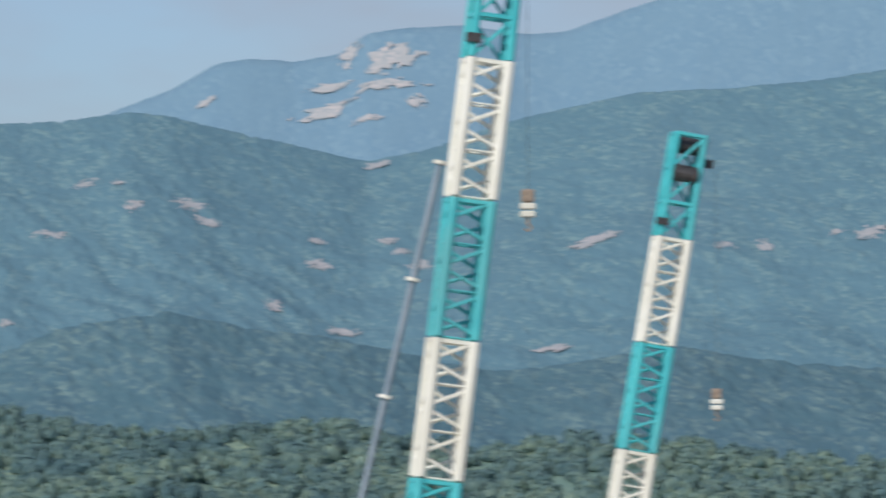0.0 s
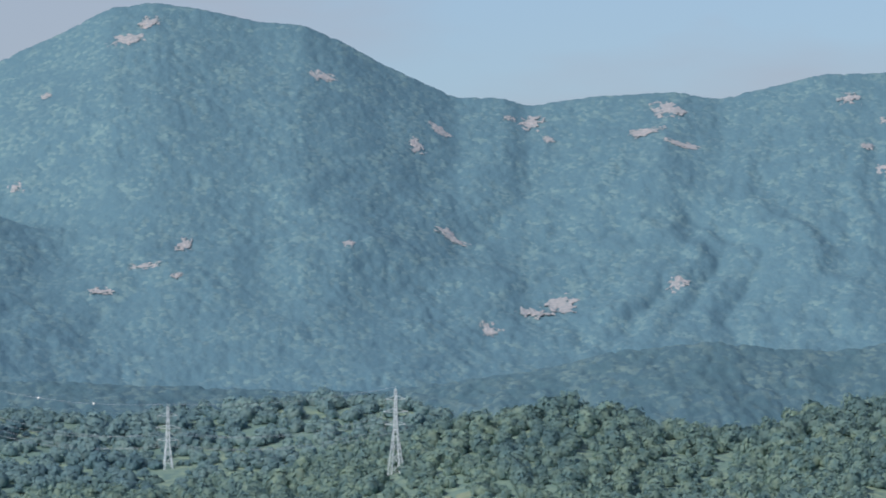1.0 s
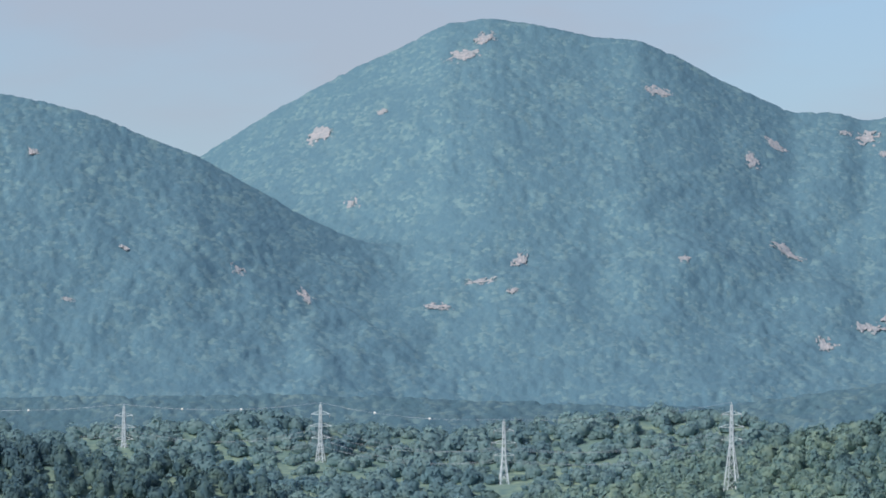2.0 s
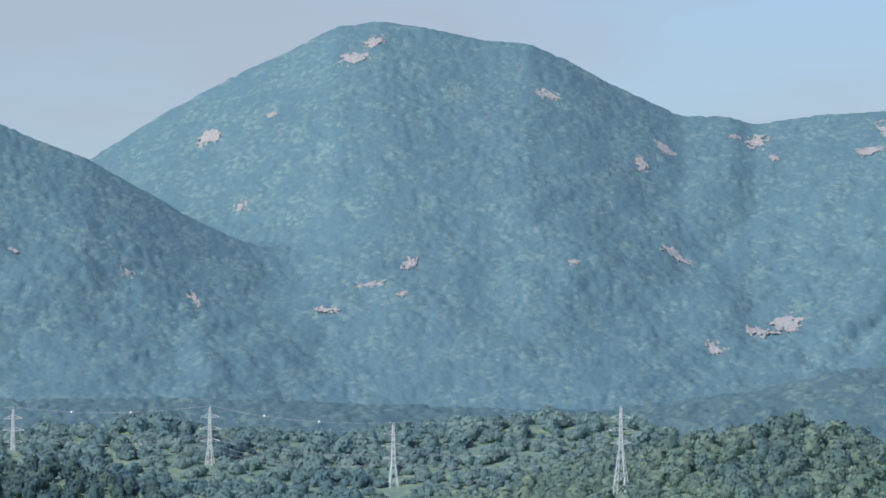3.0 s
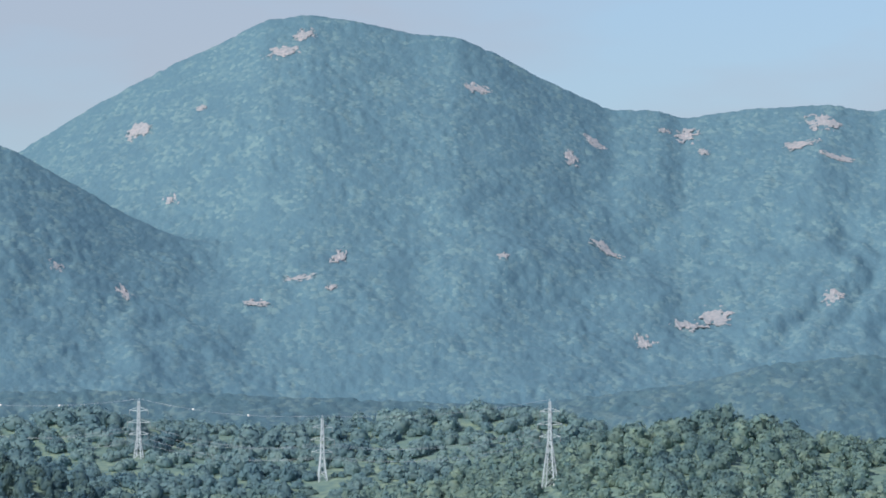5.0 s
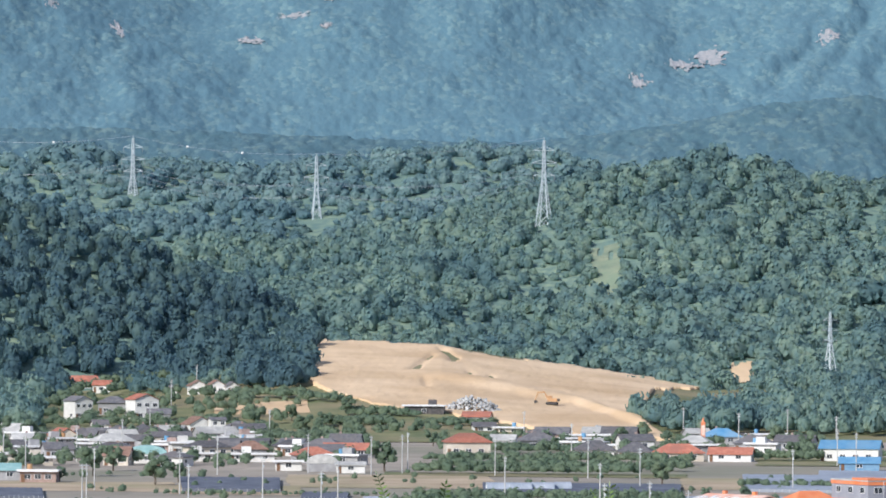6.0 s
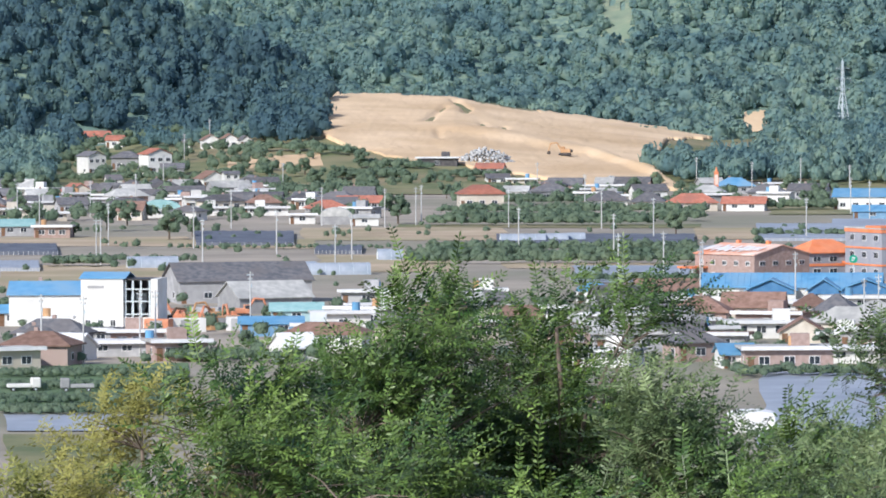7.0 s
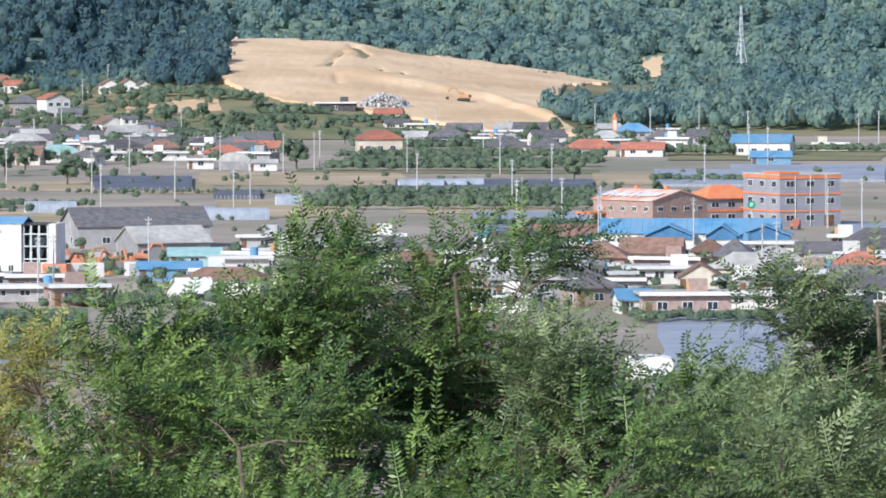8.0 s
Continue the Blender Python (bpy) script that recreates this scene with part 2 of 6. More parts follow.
def landform(name, profile, base, crest, back, z_foot, cols, steps, mat, relief, cell, tree, label, power=1.1, lift=0.0, gully=1.0, seed=0, join=None, build=True):
    """A wooded height: its skyline as (azimuth, elevation) pairs, its foot, crest and far side as distances.
    Returns the object and a function that gives the ground's height at an azimuth and distance."""
    pa, pe = np.array(profile).T
    az = np.linspace(pa[0], pa[-1], cols)
    el = np.interp(az, pa, pe)
    soft = np.hanning(9)
    el = np.convolve(np.pad(el, 4, mode="edge"), soft / soft.sum(), mode="valid")
    top = 50 + crest * np.tan(np.radians(el)) - tree * 0.75 - lift
    s = np.concatenate([np.linspace(0, 1, steps), 1 + np.linspace(0.08, 1, 14)])
    d = np.where(s <= 1, base + (crest - base) * s, crest + (back - crest) * (s - 1))

    def shape(a, dist, t):
        tt = np.clip(dist, base, back)
        u = np.clip((tt - base) / (crest - base), 0, 1)
        v = np.clip((tt - crest) / (back - crest), 0, 1)
        x, y = polar(a, dist)
        along = a * crest * 0.01745
        along = along + 0.3 * (dist - base) * np.sin(along / 210 + seed)
        ribs = np.abs(fbm(along / 190 + 0.7 * fbm(x / 330, y / 330, 3, seed + 20), dist / 900, 4, seed)) * 2 - 0.45
        ribs = 0.75 * ribs + 0.22 * (np.abs(fbm(along / 62 + 0.9 * fbm(x / 120, y / 260, 3, seed + 25), dist / 420, 3, seed + 90)) * 2 - 0.45)
        fine = fbm(x / 75, y / 160, 5, seed + 40)
        hump = np.sin(np.pi * np.clip(u, 0, 1)) ** 0.8
        z = z_foot + (t - z_foot) * u ** power + hump * relief * (gully * ribs + 0.6 * fine)
        z = np.where(v > 0, t - (t - z_foot) * v ** 1.9, z)
        if join is not None:
            other = join(a, dist)
            h = np.clip(0.5 + 0.5 * (z - other) / 16, 0, 1)
            z = other * (1 - h) + z * h + 16 * h * (1 - h)
        return z

    height = lambda a, dist: shape(np.asarray(a, float), np.asarray(dist, float), np.interp(a, az, top))
    if not build:
        return None, height
    A, D = np.meshgrid(az, d, indexing="ij")
    T = np.repeat(top[:, None], len(d), axis=1)
    Z = shape(A, D, T)
    X, Y = polar(A, D)
    if tree:
        Z = Z + 0.7 * tree * canopy(X, Y * 0.38, cell, seed) * (0.6 + 0.8 * vnoise(X / 35, Y / 90, seed + 60)) + 0.2 * tree * fbm(X / 2.4, Y / 6.5, 2, seed + 80)
    n, k = A.shape
    idx = np.arange(n * k).reshape(n, k)
    quads = np.stack([idx[:-1, :-1], idx[1:, :-1], idx[1:, 1:], idx[:-1, 1:]], -1).reshape(-1, 4)
    ob = big_mesh(name, np.stack([X, Y, Z], -1).reshape(-1, 3), quads, mat, smooth=True)
    tagged(ob, label, "mountain" if crest > 3000 else "hill", kind="structure")
    return ob, height


# ---------------- ground ----------------
def ground_height(x, y):
    """The plain at 0, with the hill on which the camera stands."""
    r = np.hypot(x, y * 0.9)
    return 48.3 * np.exp(-(r / 150.0) ** 1.35)


def build_ground():
    """Square rings about the camera, finer near it, out to the horizon."""
    t = np.linspace(-1, 1, 181)
    c = np.sign(t) * (np.abs(t) ** 2.6) * 7000
    X, Y = np.meshgrid(c, c + 600, indexing="ij")
    Z = ground_height(X, Y)
    n, k = X.shape
    idx = np.arange(n * k).reshape(n, k)
    quads = np.stack([idx[:-1, :-1], idx[1:, :-1], idx[1:, 1:], idx[:-1, 1:]], -1).reshape(-1, 4)
    ob = big_mesh("ground", np.stack([X, Y, Z], -1).reshape(-1, 3), quads, M_GROUND, smooth=True)
    tagged(ob, "dry brown and green farmland plain below a hill", "ground", kind="structure")


build_ground()

# ---------------- mountains and hills, from the farthest ----------------
FAR_LINE = [(8.0, 3.6), (8.36, 3.91), (9.13, 4.2), (9.53, 4.43), (9.84, 4.49), (10.25, 4.46), (10.66, 4.53), (10.92, 4.71), (11.28, 4.77),
            (11.79, 4.79), (12.35, 4.71), (12.71, 4.73), (13.22, 4.91), (13.53, 5.01), (14.25, 5.26), (16.5, 5.7)]
MAIN_LINE = [(-6.6, 2.5), (-5.53, 2.84), (-3.55, 3.61), (-2.94, 3.99), (-2.23, 4.37), (-1.77, 4.58), (-1.36, 4.79), (-0.95, 4.84), (-0.49, 4.77), (-0.03, 4.67),
             (0.38, 4.64), (0.74, 4.49), (1.1, 4.29), (1.77, 3.98), (2.23, 3.97), (2.42, 3.9), (3.04, 3.99), (3.75, 4.02), (4.16, 3.95), (4.52, 4.04)]
MAIN_LINE += [(5.08, 4.18), (5.8, 4.19), (6.21, 4.15), (6.57, 4.21), (6.77, 4.15), (7.03, 4.02), (7.44, 3.89), (8.15, 3.92), (8.77, 4.01),
              (9.13, 3.97), (9.74, 3.82), (10.46, 3.66), (10.92, 3.56), (11.48, 3.68), (12.2, 3.92), (13.38, 4.19), (14.24, 4.22), (15.01, 4.29), (16.5, 4.5)]
SPUR_LINE = [(-6.7, 4.33), (-6.22, 4.29), (-5.21, 4.12), (-4.59, 3.97), (-4.08, 3.77), (-3.62, 3.59), (-3.16, 3.33), (-2.65, 3.05), (-2.14, 2.82), (-1.63, 2.58), (-0.86, 2.15), (0.42, 1.4), (2.0, 0.7), (3.5, 0.2)]
MID_LINE = [(-6.7, 1.42), (-2.47, 1.44), (-0.42, 1.37), (1.11, 1.33), (2.13, 1.46), (2.64, 1.56), (3.15, 1.69), (4.01, 1.77), (5.18, 1.69), (6.1, 1.82),
            (6.81, 1.84), (7.48, 1.76), (8.09, 2.04), (9.11, 2.22), (9.88, 2.06), (10.64, 1.98), (11.58, 1.75), (12.19, 1.67), (12.96, 1.79), (13.73, 1.89), (14.75, 1.74), (16.5, 1.65)]
RIDGE_LINE = [(-6.7, 1.28), (-5.96, 1.26), (-5.2, 1.14), (-4.28, 1.14), (-3.06, 1.24), (-2.14, 1.16), (-1.22, 1.11), (-0.3, 1.24), (0.31, 1.28), (1.39, 1.28), (1.95, 1.03), (3.0, 0.7)]
WOOD_LINE = [(-2.46, 0.42), (-0.93, 0.53), (0.09, 0.62), (0.6, 0.79), (1.26, 0.94), (1.88, 1.07), (2.74, 1.23), (3.15, 1.16), (3.66, 1.03), (4.35, 0.98), (4.91, 1.16), (5.63, 1.28),
             (6.91, 1.37), (7.6, 1.34), (8.11, 1.24), (9.13, 1.11), (10.15, 1.21), (10.56, 1.24), (11.17, 1.11), (12.19, 0.98), (12.7, 1.13), (13.47, 1.08), (14.74, 0.92), (16.5, 0.8)]
LEFT_LINE = [(-6.7, 1.14), (-5.2, 1.04), (-4.79, 0.98), (-3.6, 0.85), (-3.09, 0.69), (-2.48, 0.46), (-2.08, 0.26), (-1.36, 0.08), (-1.06, -0.15), (-0.83, -0.42)]

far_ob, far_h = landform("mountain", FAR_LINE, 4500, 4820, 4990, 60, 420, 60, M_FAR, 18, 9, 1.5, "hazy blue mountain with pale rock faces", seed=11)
spur_ob, spur_h = landform("spur", SPUR_LINE, 3250, 4050, 4350, 70, 420, 180, M_MAIN, 12, 7, 1.5, "", seed=31, build=False)
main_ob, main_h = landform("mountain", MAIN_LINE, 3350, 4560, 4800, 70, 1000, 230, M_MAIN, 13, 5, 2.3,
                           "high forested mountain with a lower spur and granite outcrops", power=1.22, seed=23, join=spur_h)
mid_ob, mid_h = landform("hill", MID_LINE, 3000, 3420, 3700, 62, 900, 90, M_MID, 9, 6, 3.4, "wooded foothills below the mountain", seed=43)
ridge_ob, ridge_h = landform("hill", RIDGE_LINE, 2800, 2960, 3150, 70, 240, 30, M_UNDER, 4, 9, 0, "wooded ridge carrying power pylons", lift=5.0, seed=53)
wood_ob, wood_h = landform("hill", WOOD_LINE, 2400, 2820, 2960, 8, 300, 40, M_UNDER, 13, 9, 0, "hillside under a dense mixed wood", lift=5.2, seed=61)
left_ob, left_h = landform("hill", LEFT_LINE, 2345, 2560, 2760, 6, 160, 30, M_UNDER, 4, 9, 0, "hillside under a dark pine wood", lift=8.5, seed=71)


# ---------------- woods ----------------
def crown_template(rng, leaves):
    """One crown, in units of its radius: a heap of rounded boughs with a rough surface, open below, and ragged leaf masses on it."""
    bm = bmesh.new()
    bmesh.ops.create_icosphere(bm, subdivisions=2, radius=1.0)
    way = np.array([v.co[:] for v in bm.verts])
    way /= np.linalg.norm(way, axis=1)[:, None]
    faces = np.array([[v.index for v in f.verts] for f in bm.faces])
    bm.free()
    boughs = rng.normal(size=(9, 3))
    boughs[:, 2] = np.abs(boughs[:, 2]) * 0.9 - 0.15
    boughs /= np.linalg.norm(boughs, axis=1)[:, None]
    size = rng.uniform(0.7, 1.1, 9)
    swell = (np.exp(7 * (way @ boughs.T - 1)) * size).max(1)
    r = 0.58 + 0.42 * swell
    body = way * (r * rng.uniform(0.74, 1.0, len(way)))[:, None]
    faces = faces[(way[faces][:, :, 2] > -0.28).any(1)]
    used = np.unique(faces)
    remap = np.zeros(len(body), int)
    remap[used] = np.arange(len(used))
    vs, fs, n = [body[used]], [remap[faces]], len(used)
    for _ in range(leaves):
        u = rng.normal(size=3)
        u /= np.linalg.norm(u)
        u[2] = u[2] if u[2] > -0.25 else -u[2]
        reach = 0.58 + 0.42 * (np.exp(7 * (boughs @ u - 1)) * size).max()
        c = u * reach * rng.uniform(0.86, 1.09)
        nrm = u + rng.normal(size=3) * 0.4
        t = np.cross(nrm, rng.normal(size=3))
        t /= np.linalg.norm(t)
        w = np.cross(nrm, t)
        w /= np.linalg.norm(w)
        q = rng.uniform(0.08, 0.2)
        vs.append(np.array([c + t * q, c + w * q * 0.8, c - t * q * 0.9, c - w * q]))
        fs.append(np.array([[n, n + 1, n + 2], [n, n + 2, n + 3]]))
        n += 4
    return np.concatenate(vs), np.concatenate(fs)


def forest(name, spots, sizes, heights, mat, label, leaves=88, seed=0):
    """Many crowns in one mesh; spots are x, y, z of the crowns' middles."""
    rng = np.random.default_rng(seed)
    kinds = [crown_template(rng, leaves) for _ in range(8)]
    which = rng.integers(8, size=len(spots))
    turn = rng.random(len(spots)) * 6.283
    vs, fs, n = [], [], 0
    for k, (v, f) in enumerate(kinds):
        pick = np.nonzero(which == k)[0]
        if not len(pick):
            continue
        c, q = np.cos(turn[pick])[:, None], np.sin(turn[pick])[:, None]
        r, h = np.asarray(sizes)[pick][:, None], np.asarray(heights)[pick][:, None]
        x = (v[:, 0] * c - v[:, 1] * q) * r
        y = (v[:, 0] * q + v[:, 1] * c) * r
        vs.append((np.stack([x, y, v[:, 2] * h], -1) + np.asarray(spots)[pick][:, None, :]).reshape(-1, 3))
        fs.append((f[None] + (n + np.arange(len(pick)) * len(v))[:, None, None]).reshape(-1, 3))
        n += len(pick) * len(v)
    ob = big_mesh(name, np.concatenate(vs), np.concatenate(fs), mat, smooth=True)
    return tagged(ob, label, "trees", kind="stuff")


def scatter_wood(height, az0, az1, d0, d1, spacing, seed, keep=None):
    rng = np.random.default_rng(seed)
    spots = []
    d = d0
    while d < d1:
        step = spacing / d / 0.01745
        a = az0 + rng.random() * step
        while a < az1:
            aa, dd = a + rng.normal() * step * 0.6, d + rng.normal() * spacing * 0.6
            if keep is None or keep(aa, dd):
                x, y = polar(aa, dd)
                spots.append((x, y, float(height(aa, dd))))
            a += step
        d += spacing * 0.9
    return np.array(spots), rng


def pylon_clear(a, d):
    """Room in front of each pylon's foot."""
    return not any(abs(a - pa) < 0.09 and pd - 38 < d < pd + 5 for pa, pd in ((-4.27, 2940), (-2.5, 2900), (-0.84, 2850), (1.22, 2745)))


def wood_clear(a, d):
    """Glades with no trees."""
    return pylon_clear(a, d) and not (d < 2455 and a < 1.9) and not ((1.68 < a < 1.92 and 2600 < d < 2685) or (2.88 < a < 3.16 and 2425 < d < 2478))


sp, rng = scatter_wood(ridge_h, -6.6, 2.9, 2805, 2985, 7.6, 4, pylon_clear)
sz = (2.2 + 4.2 * rng.random(len(sp)) ** 1.7) * (0.68 + 0.65 * vnoise(sp[:, 0] / 38, sp[:, 1] / 60, 92))
sp[:, 2] += sz * 0.3
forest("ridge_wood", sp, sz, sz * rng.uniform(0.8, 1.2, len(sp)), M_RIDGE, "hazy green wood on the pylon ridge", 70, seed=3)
sp, rng = scatter_wood(wood_h, -2.4, 5.4, 2412, 2835, 6.9, 5, wood_clear)
sz = (1.9 + 4.6 * rng.random(len(sp)) ** 1.7) * (0.68 + 0.7 * vnoise(sp[:, 0] / 38, sp[:, 1] / 60, 91))
sp[:, 2] += sz * 0.35
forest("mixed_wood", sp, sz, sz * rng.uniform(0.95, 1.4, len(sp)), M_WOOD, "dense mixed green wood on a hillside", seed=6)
sp, rng = scatter_wood(wood_h, 5.4, 16.4, 2665, 2835, 8.4, 7)
sz = rng.uniform(4.0, 6.6, len(sp))
sp[:, 2] += sz * 0.3
forest("mixed_wood", sp, sz, sz * rng.uniform(0.8, 1.3, len(sp)), M_WOOD, "dense mixed green wood along a ridge", 64, seed=8)
sp, rng = scatter_wood(left_h, -6.0, -0.85, 2335, 2575, 6.4, 9, lambda a, d: d > 2385 or not -3.08 < a < -2.6)
sz = 2.2 + 3.4 * rng.random(len(sp)) ** 1.7
sp[:, 2] += sz * 0.8
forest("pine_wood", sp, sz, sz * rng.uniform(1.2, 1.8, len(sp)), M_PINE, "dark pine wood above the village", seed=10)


# ---------------- lower slopes and the bare earthwork ----------------
SLOPE_LINE = [(-7, -0.95), (-3, -0.85), (-1.0, -0.55), (-0.8, -0.49), (0.3, -0.53), (1.3, -0.69), (2.0, -0.78), (2.7, -0.88), (4, -0.85), (6, -0.9), (17, -0.9)]


def slope_height(a, d):
    """Height of the lower slopes between the plain and the woods."""
    sa, se = np.array(SLOPE_LINE).T
    t = 50 + 2440 * np.tan(np.radians(np.interp(a, sa, se)))
    u = np.clip((np.asarray(d, float) - 2080) / 360, 0, 1)
    return t * u ** 1.1


def grid_object(name, A, D, Z, mat, keep=None):
    X, Y = polar(A, D)
    n, k = A.shape
    idx = np.arange(n * k).reshape(n, k)
    quads = np.stack([idx[:-1, :-1], idx[1:, :-1], idx[1:, 1:], idx[:-1, 1:]], -1).reshape(-1, 4)
    verts = np.stack([X, Y, Z], -1).reshape(-1, 3)
    if keep is not None:
        ok = keep.reshape(-1)
        quads = quads[ok[quads].all(1)]
        used = np.unique(quads)
        remap = np.zeros(len(verts), int)
        remap[used] = np.arange(len(used))
        verts, quads = verts[used], remap[quads]
    return big_mesh(name, verts, quads, mat, smooth=True)


EARTH_EDGE = [(-0.87, -0.5), (-0.48, -0.48), (0.28, -0.51), (0.79, -0.61), (1.3, -0.67), (2.07, -0.77), (2.73, -0.88), (2.22, -0.9), (2.07, -1.13),
              (2.53, -1.43), (2.12, -1.37), (1.56, -1.32), (0.79, -1.2), (0.33, -1.12), (-0.08, -1.09), (-0.54, -0.99), (-0.89, -0.84)]


def inside(px, py, poly):
    out = np.zeros(px.shape, bool)
    for (x0, y0), (x1, y1) in zip(poly, poly[1:] + poly[:1]):
        cross = ((y0 > py) != (y1 > py)) & (px < (x1 - x0) * (py - y0) / (y1 - y0 + 1e-9) + x0)
        out ^= cross
    return out


A, D = np.meshgrid(np.linspace(-7, 17, 500), np.linspace(2070, 2470, 60), indexing="ij")
X, Y = polar(A, D)
HILL = slope_height(A, D) + 0.5 * fbm(X / 30, Y / 30, 3, 5) * np.clip((D - 2080) / 60, 0, 1) - 0.3 * (D < 2080)
low = np.ones(A.shape, bool)
for da, dd in ((-0.12, 0), (0.12, 0), (0, -14), (0, 14)):
    low &= inside(A + da, np.minimum(np.degrees(np.arctan2(slope_height(A + da, D + dd) - 49, D + dd)), -0.53), EARTH_EDGE)
HILL = HILL - 3.0 * low
tagged(grid_object("hillside", A, D, HILL, M_GRASS),
       "rough grassy slope between the village and the woods", "hillside", kind="structure")

def earth_height(A, D):
    """The dug slope: smooth, with a track cut across it, small scars and heaps."""
    X, Y = polar(A, D)
    z = slope_height(A, D) + 1.1
    bench = np.interp(A, (-1, 0.27, 0.9, 1.5, 2.41, 2.9), (2315, 2296, 2274, 2243, 2104, 2030)) + 5 * fbm(A * 2, D / 90, 2, 3)
    z = z + np.clip((A + 0.1) / 0.5, 0, 1) * (2.2 / (1 + np.exp(-(D - bench) / 3.0)) - 2.2 / (1 + np.exp(-(D - bench - 26) / 6.0)))
    z = z + 0.7 * fbm(X / 26, Y / 26, 4, 8) + 0.5 * np.abs(fbm(X / 9, Y / 30, 3, 18))
    for a0, d0, a1, d1, deep in ((0.30, 2425, 0.42, 2395, 2.6), (0.42, 2395, 0.40, 2380, 2.0), (0.22, 2395, 0.06, 2340, 2.2), (0.06, 2340, -0.02, 2335, 1.6), (0.55, 2345, 0.57, 2330, 1.5), (0.75, 2340, 0.76, 2325, 1.5), (0.15, 2300, 0.17, 2270, 1.4), (-0.5, 2230, -0.35, 2225, 1.2)):
        px, py = (A - a0) * 41, D - d0
        ex, ey = (a1 - a0) * 41, d1 - d0
        t = np.clip((px * ex + py * ey) / (ex * ex + ey * ey), 0, 1)
        z = z - 0.5 * deep * np.exp(-((px - ex * t) ** 2 + ((py - ey * t) * 0.5) ** 2) / 3.2)
    return z


A, D = np.meshgrid(np.linspace(-1.0, 2.85, 300), np.linspace(2082, 2450, 150), indexing="ij")
Z = earth_height(A, D)
E = np.degrees(np.arctan2(Z - 50, D))
wob = 0.018
ok = inside(A + wob * fbm(A * 9, D / 20, 3, 4), np.minimum(E, -0.49) + wob * fbm(A * 9 + 50, D / 20, 3, 6), EARTH_EDGE)
earthwork = grid_object("earthwork", A, D, Z, M_SAND, ok)
bm = bmesh.new()
bm.from_mesh(earthwork.data)
rim = bmesh.ops.extrude_edge_only(bm, edges=[e for e in bm.edges if e.is_boundary])["geom"]
bmesh.ops.translate(bm, verts=[g for g in rim if isinstance(g, bmesh.types.BMVert)], vec=(0, 0, -6))
bm.to_mesh(earthwork.data)
bm.free()
tagged(earthwork, "bare orange-brown dug earth slope with a track across", "earthwork", kind="structure")


def clearing(height, az0, az1, d0, d1, mat, label, seed):
    """A treeless patch with an uneven edge, laid over the slope."""
    u, v = np.meshgrid(np.linspace(-1, 1, 24), np.linspace(-1, 1, 24), indexing="ij")
    a, d = (az0 + az1) / 2 + (az1 - az0) / 2 * u, (d0 + d1) / 2 + (d1 - d0) / 2 * v
    edge = np.sqrt(u * u + v * v) + 0.95 * fbm(u * 2.2 + v + seed, v * 2.2 - u, 3, seed)
    tagged(grid_object("clearing", a, d, height(a, d) + 0.5, mat, edge < 0.95), label, "clearing", kind="structure")


clearing(wood_h, 1.62, 1.95, 2600, 2685, M_GLADE, "dry grassy clearing among the trees", 5)
clearing(wood_h, 2.9, 3.14, 2440, 2475, M_SAND, "small patch of bare earth below the wood", 6)


# ---------------- granite outcrops ----------------
def outcrop(height, az, el, wide, high, tall, seed, near, far):
    """An uneven rock face that breaks through the trees on a slope."""
    dd = np.arange(near, far, 4.0)
    sight = 50 + dd * math.tan(radians(el))
    ground = height(np.full_like(dd, az), dd) + tall * 0.6
    hit = np.nonzero(ground >= sight)[0]
    if not len(hit):
        return
    d0 = dd[hit[0]]
    half_w = wide / 2 * d0 / 11212
    slope = (float(height(az, d0 + 20)) - float(height(az, d0 - 20))) / 40
    half_d = min(high / 2 * d0 / 11212 / max(slope, 0.12), 90)
    u, v = np.meshgrid(np.linspace(-1.3, 1.3, 46), np.linspace(-1.3, 1.3, 34), indexing="ij")
    lean = 0.25 * math.sin(seed * 1.7)
    a = az + np.degrees(half_w * (u + lean * v) / d0)
    d = d0 + half_d * v
    r = np.sqrt(u * u + v * v) + 0.8 * fbm(u * 1.5 + v * 1.2 + seed * 3.1, v * 1.5 - u * 1.1, 2, seed) + 0.9 * fbm(u * 3.4 + v * 2.6 + seed, v * 3.4 - u * 2.6, 3, seed + 3)
    lump = np.abs(fbm(u * 4 + seed, v * 4, 3, seed + 5)) * 1.0
    z = height(a, d) + tall * np.clip(1.7 - 1.1 * r, 0.1, 1.0) + lump
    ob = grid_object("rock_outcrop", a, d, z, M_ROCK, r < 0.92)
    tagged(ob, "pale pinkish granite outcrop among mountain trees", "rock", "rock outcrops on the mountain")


def outcrops(text, height, tall, near, far, seed):
    for k, item in enumerate(text.split(";")):
        az, el, wide, high = (float(q) for q in item.split())
        outcrop(height, az, el, wide, high, tall, seed + k, near, far)


outcrops("-1.22 4.47 55 30; -1.00 4.64 40 25; -2.52 3.77 45 35; -2.21 3.14 25 30; -0.68 2.62 30 30; 1.41 3.52 28 28; 1.64 3.66 40 18; 2.44 3.72 45 32; 2.25 3.78 20 12;"
         "2.61 3.58 20 15; 1.72 2.70 52 22; 0.80 2.64 22 14; 2.72 2.06 70 45; 2.44 2.01 50 22; 2.09 1.84 34 28; 3.78 2.25 42 28; 0.56 4.15 40 20; 3.68 3.84 60 35", main_h, 1.5, 3360, 4560, 100)
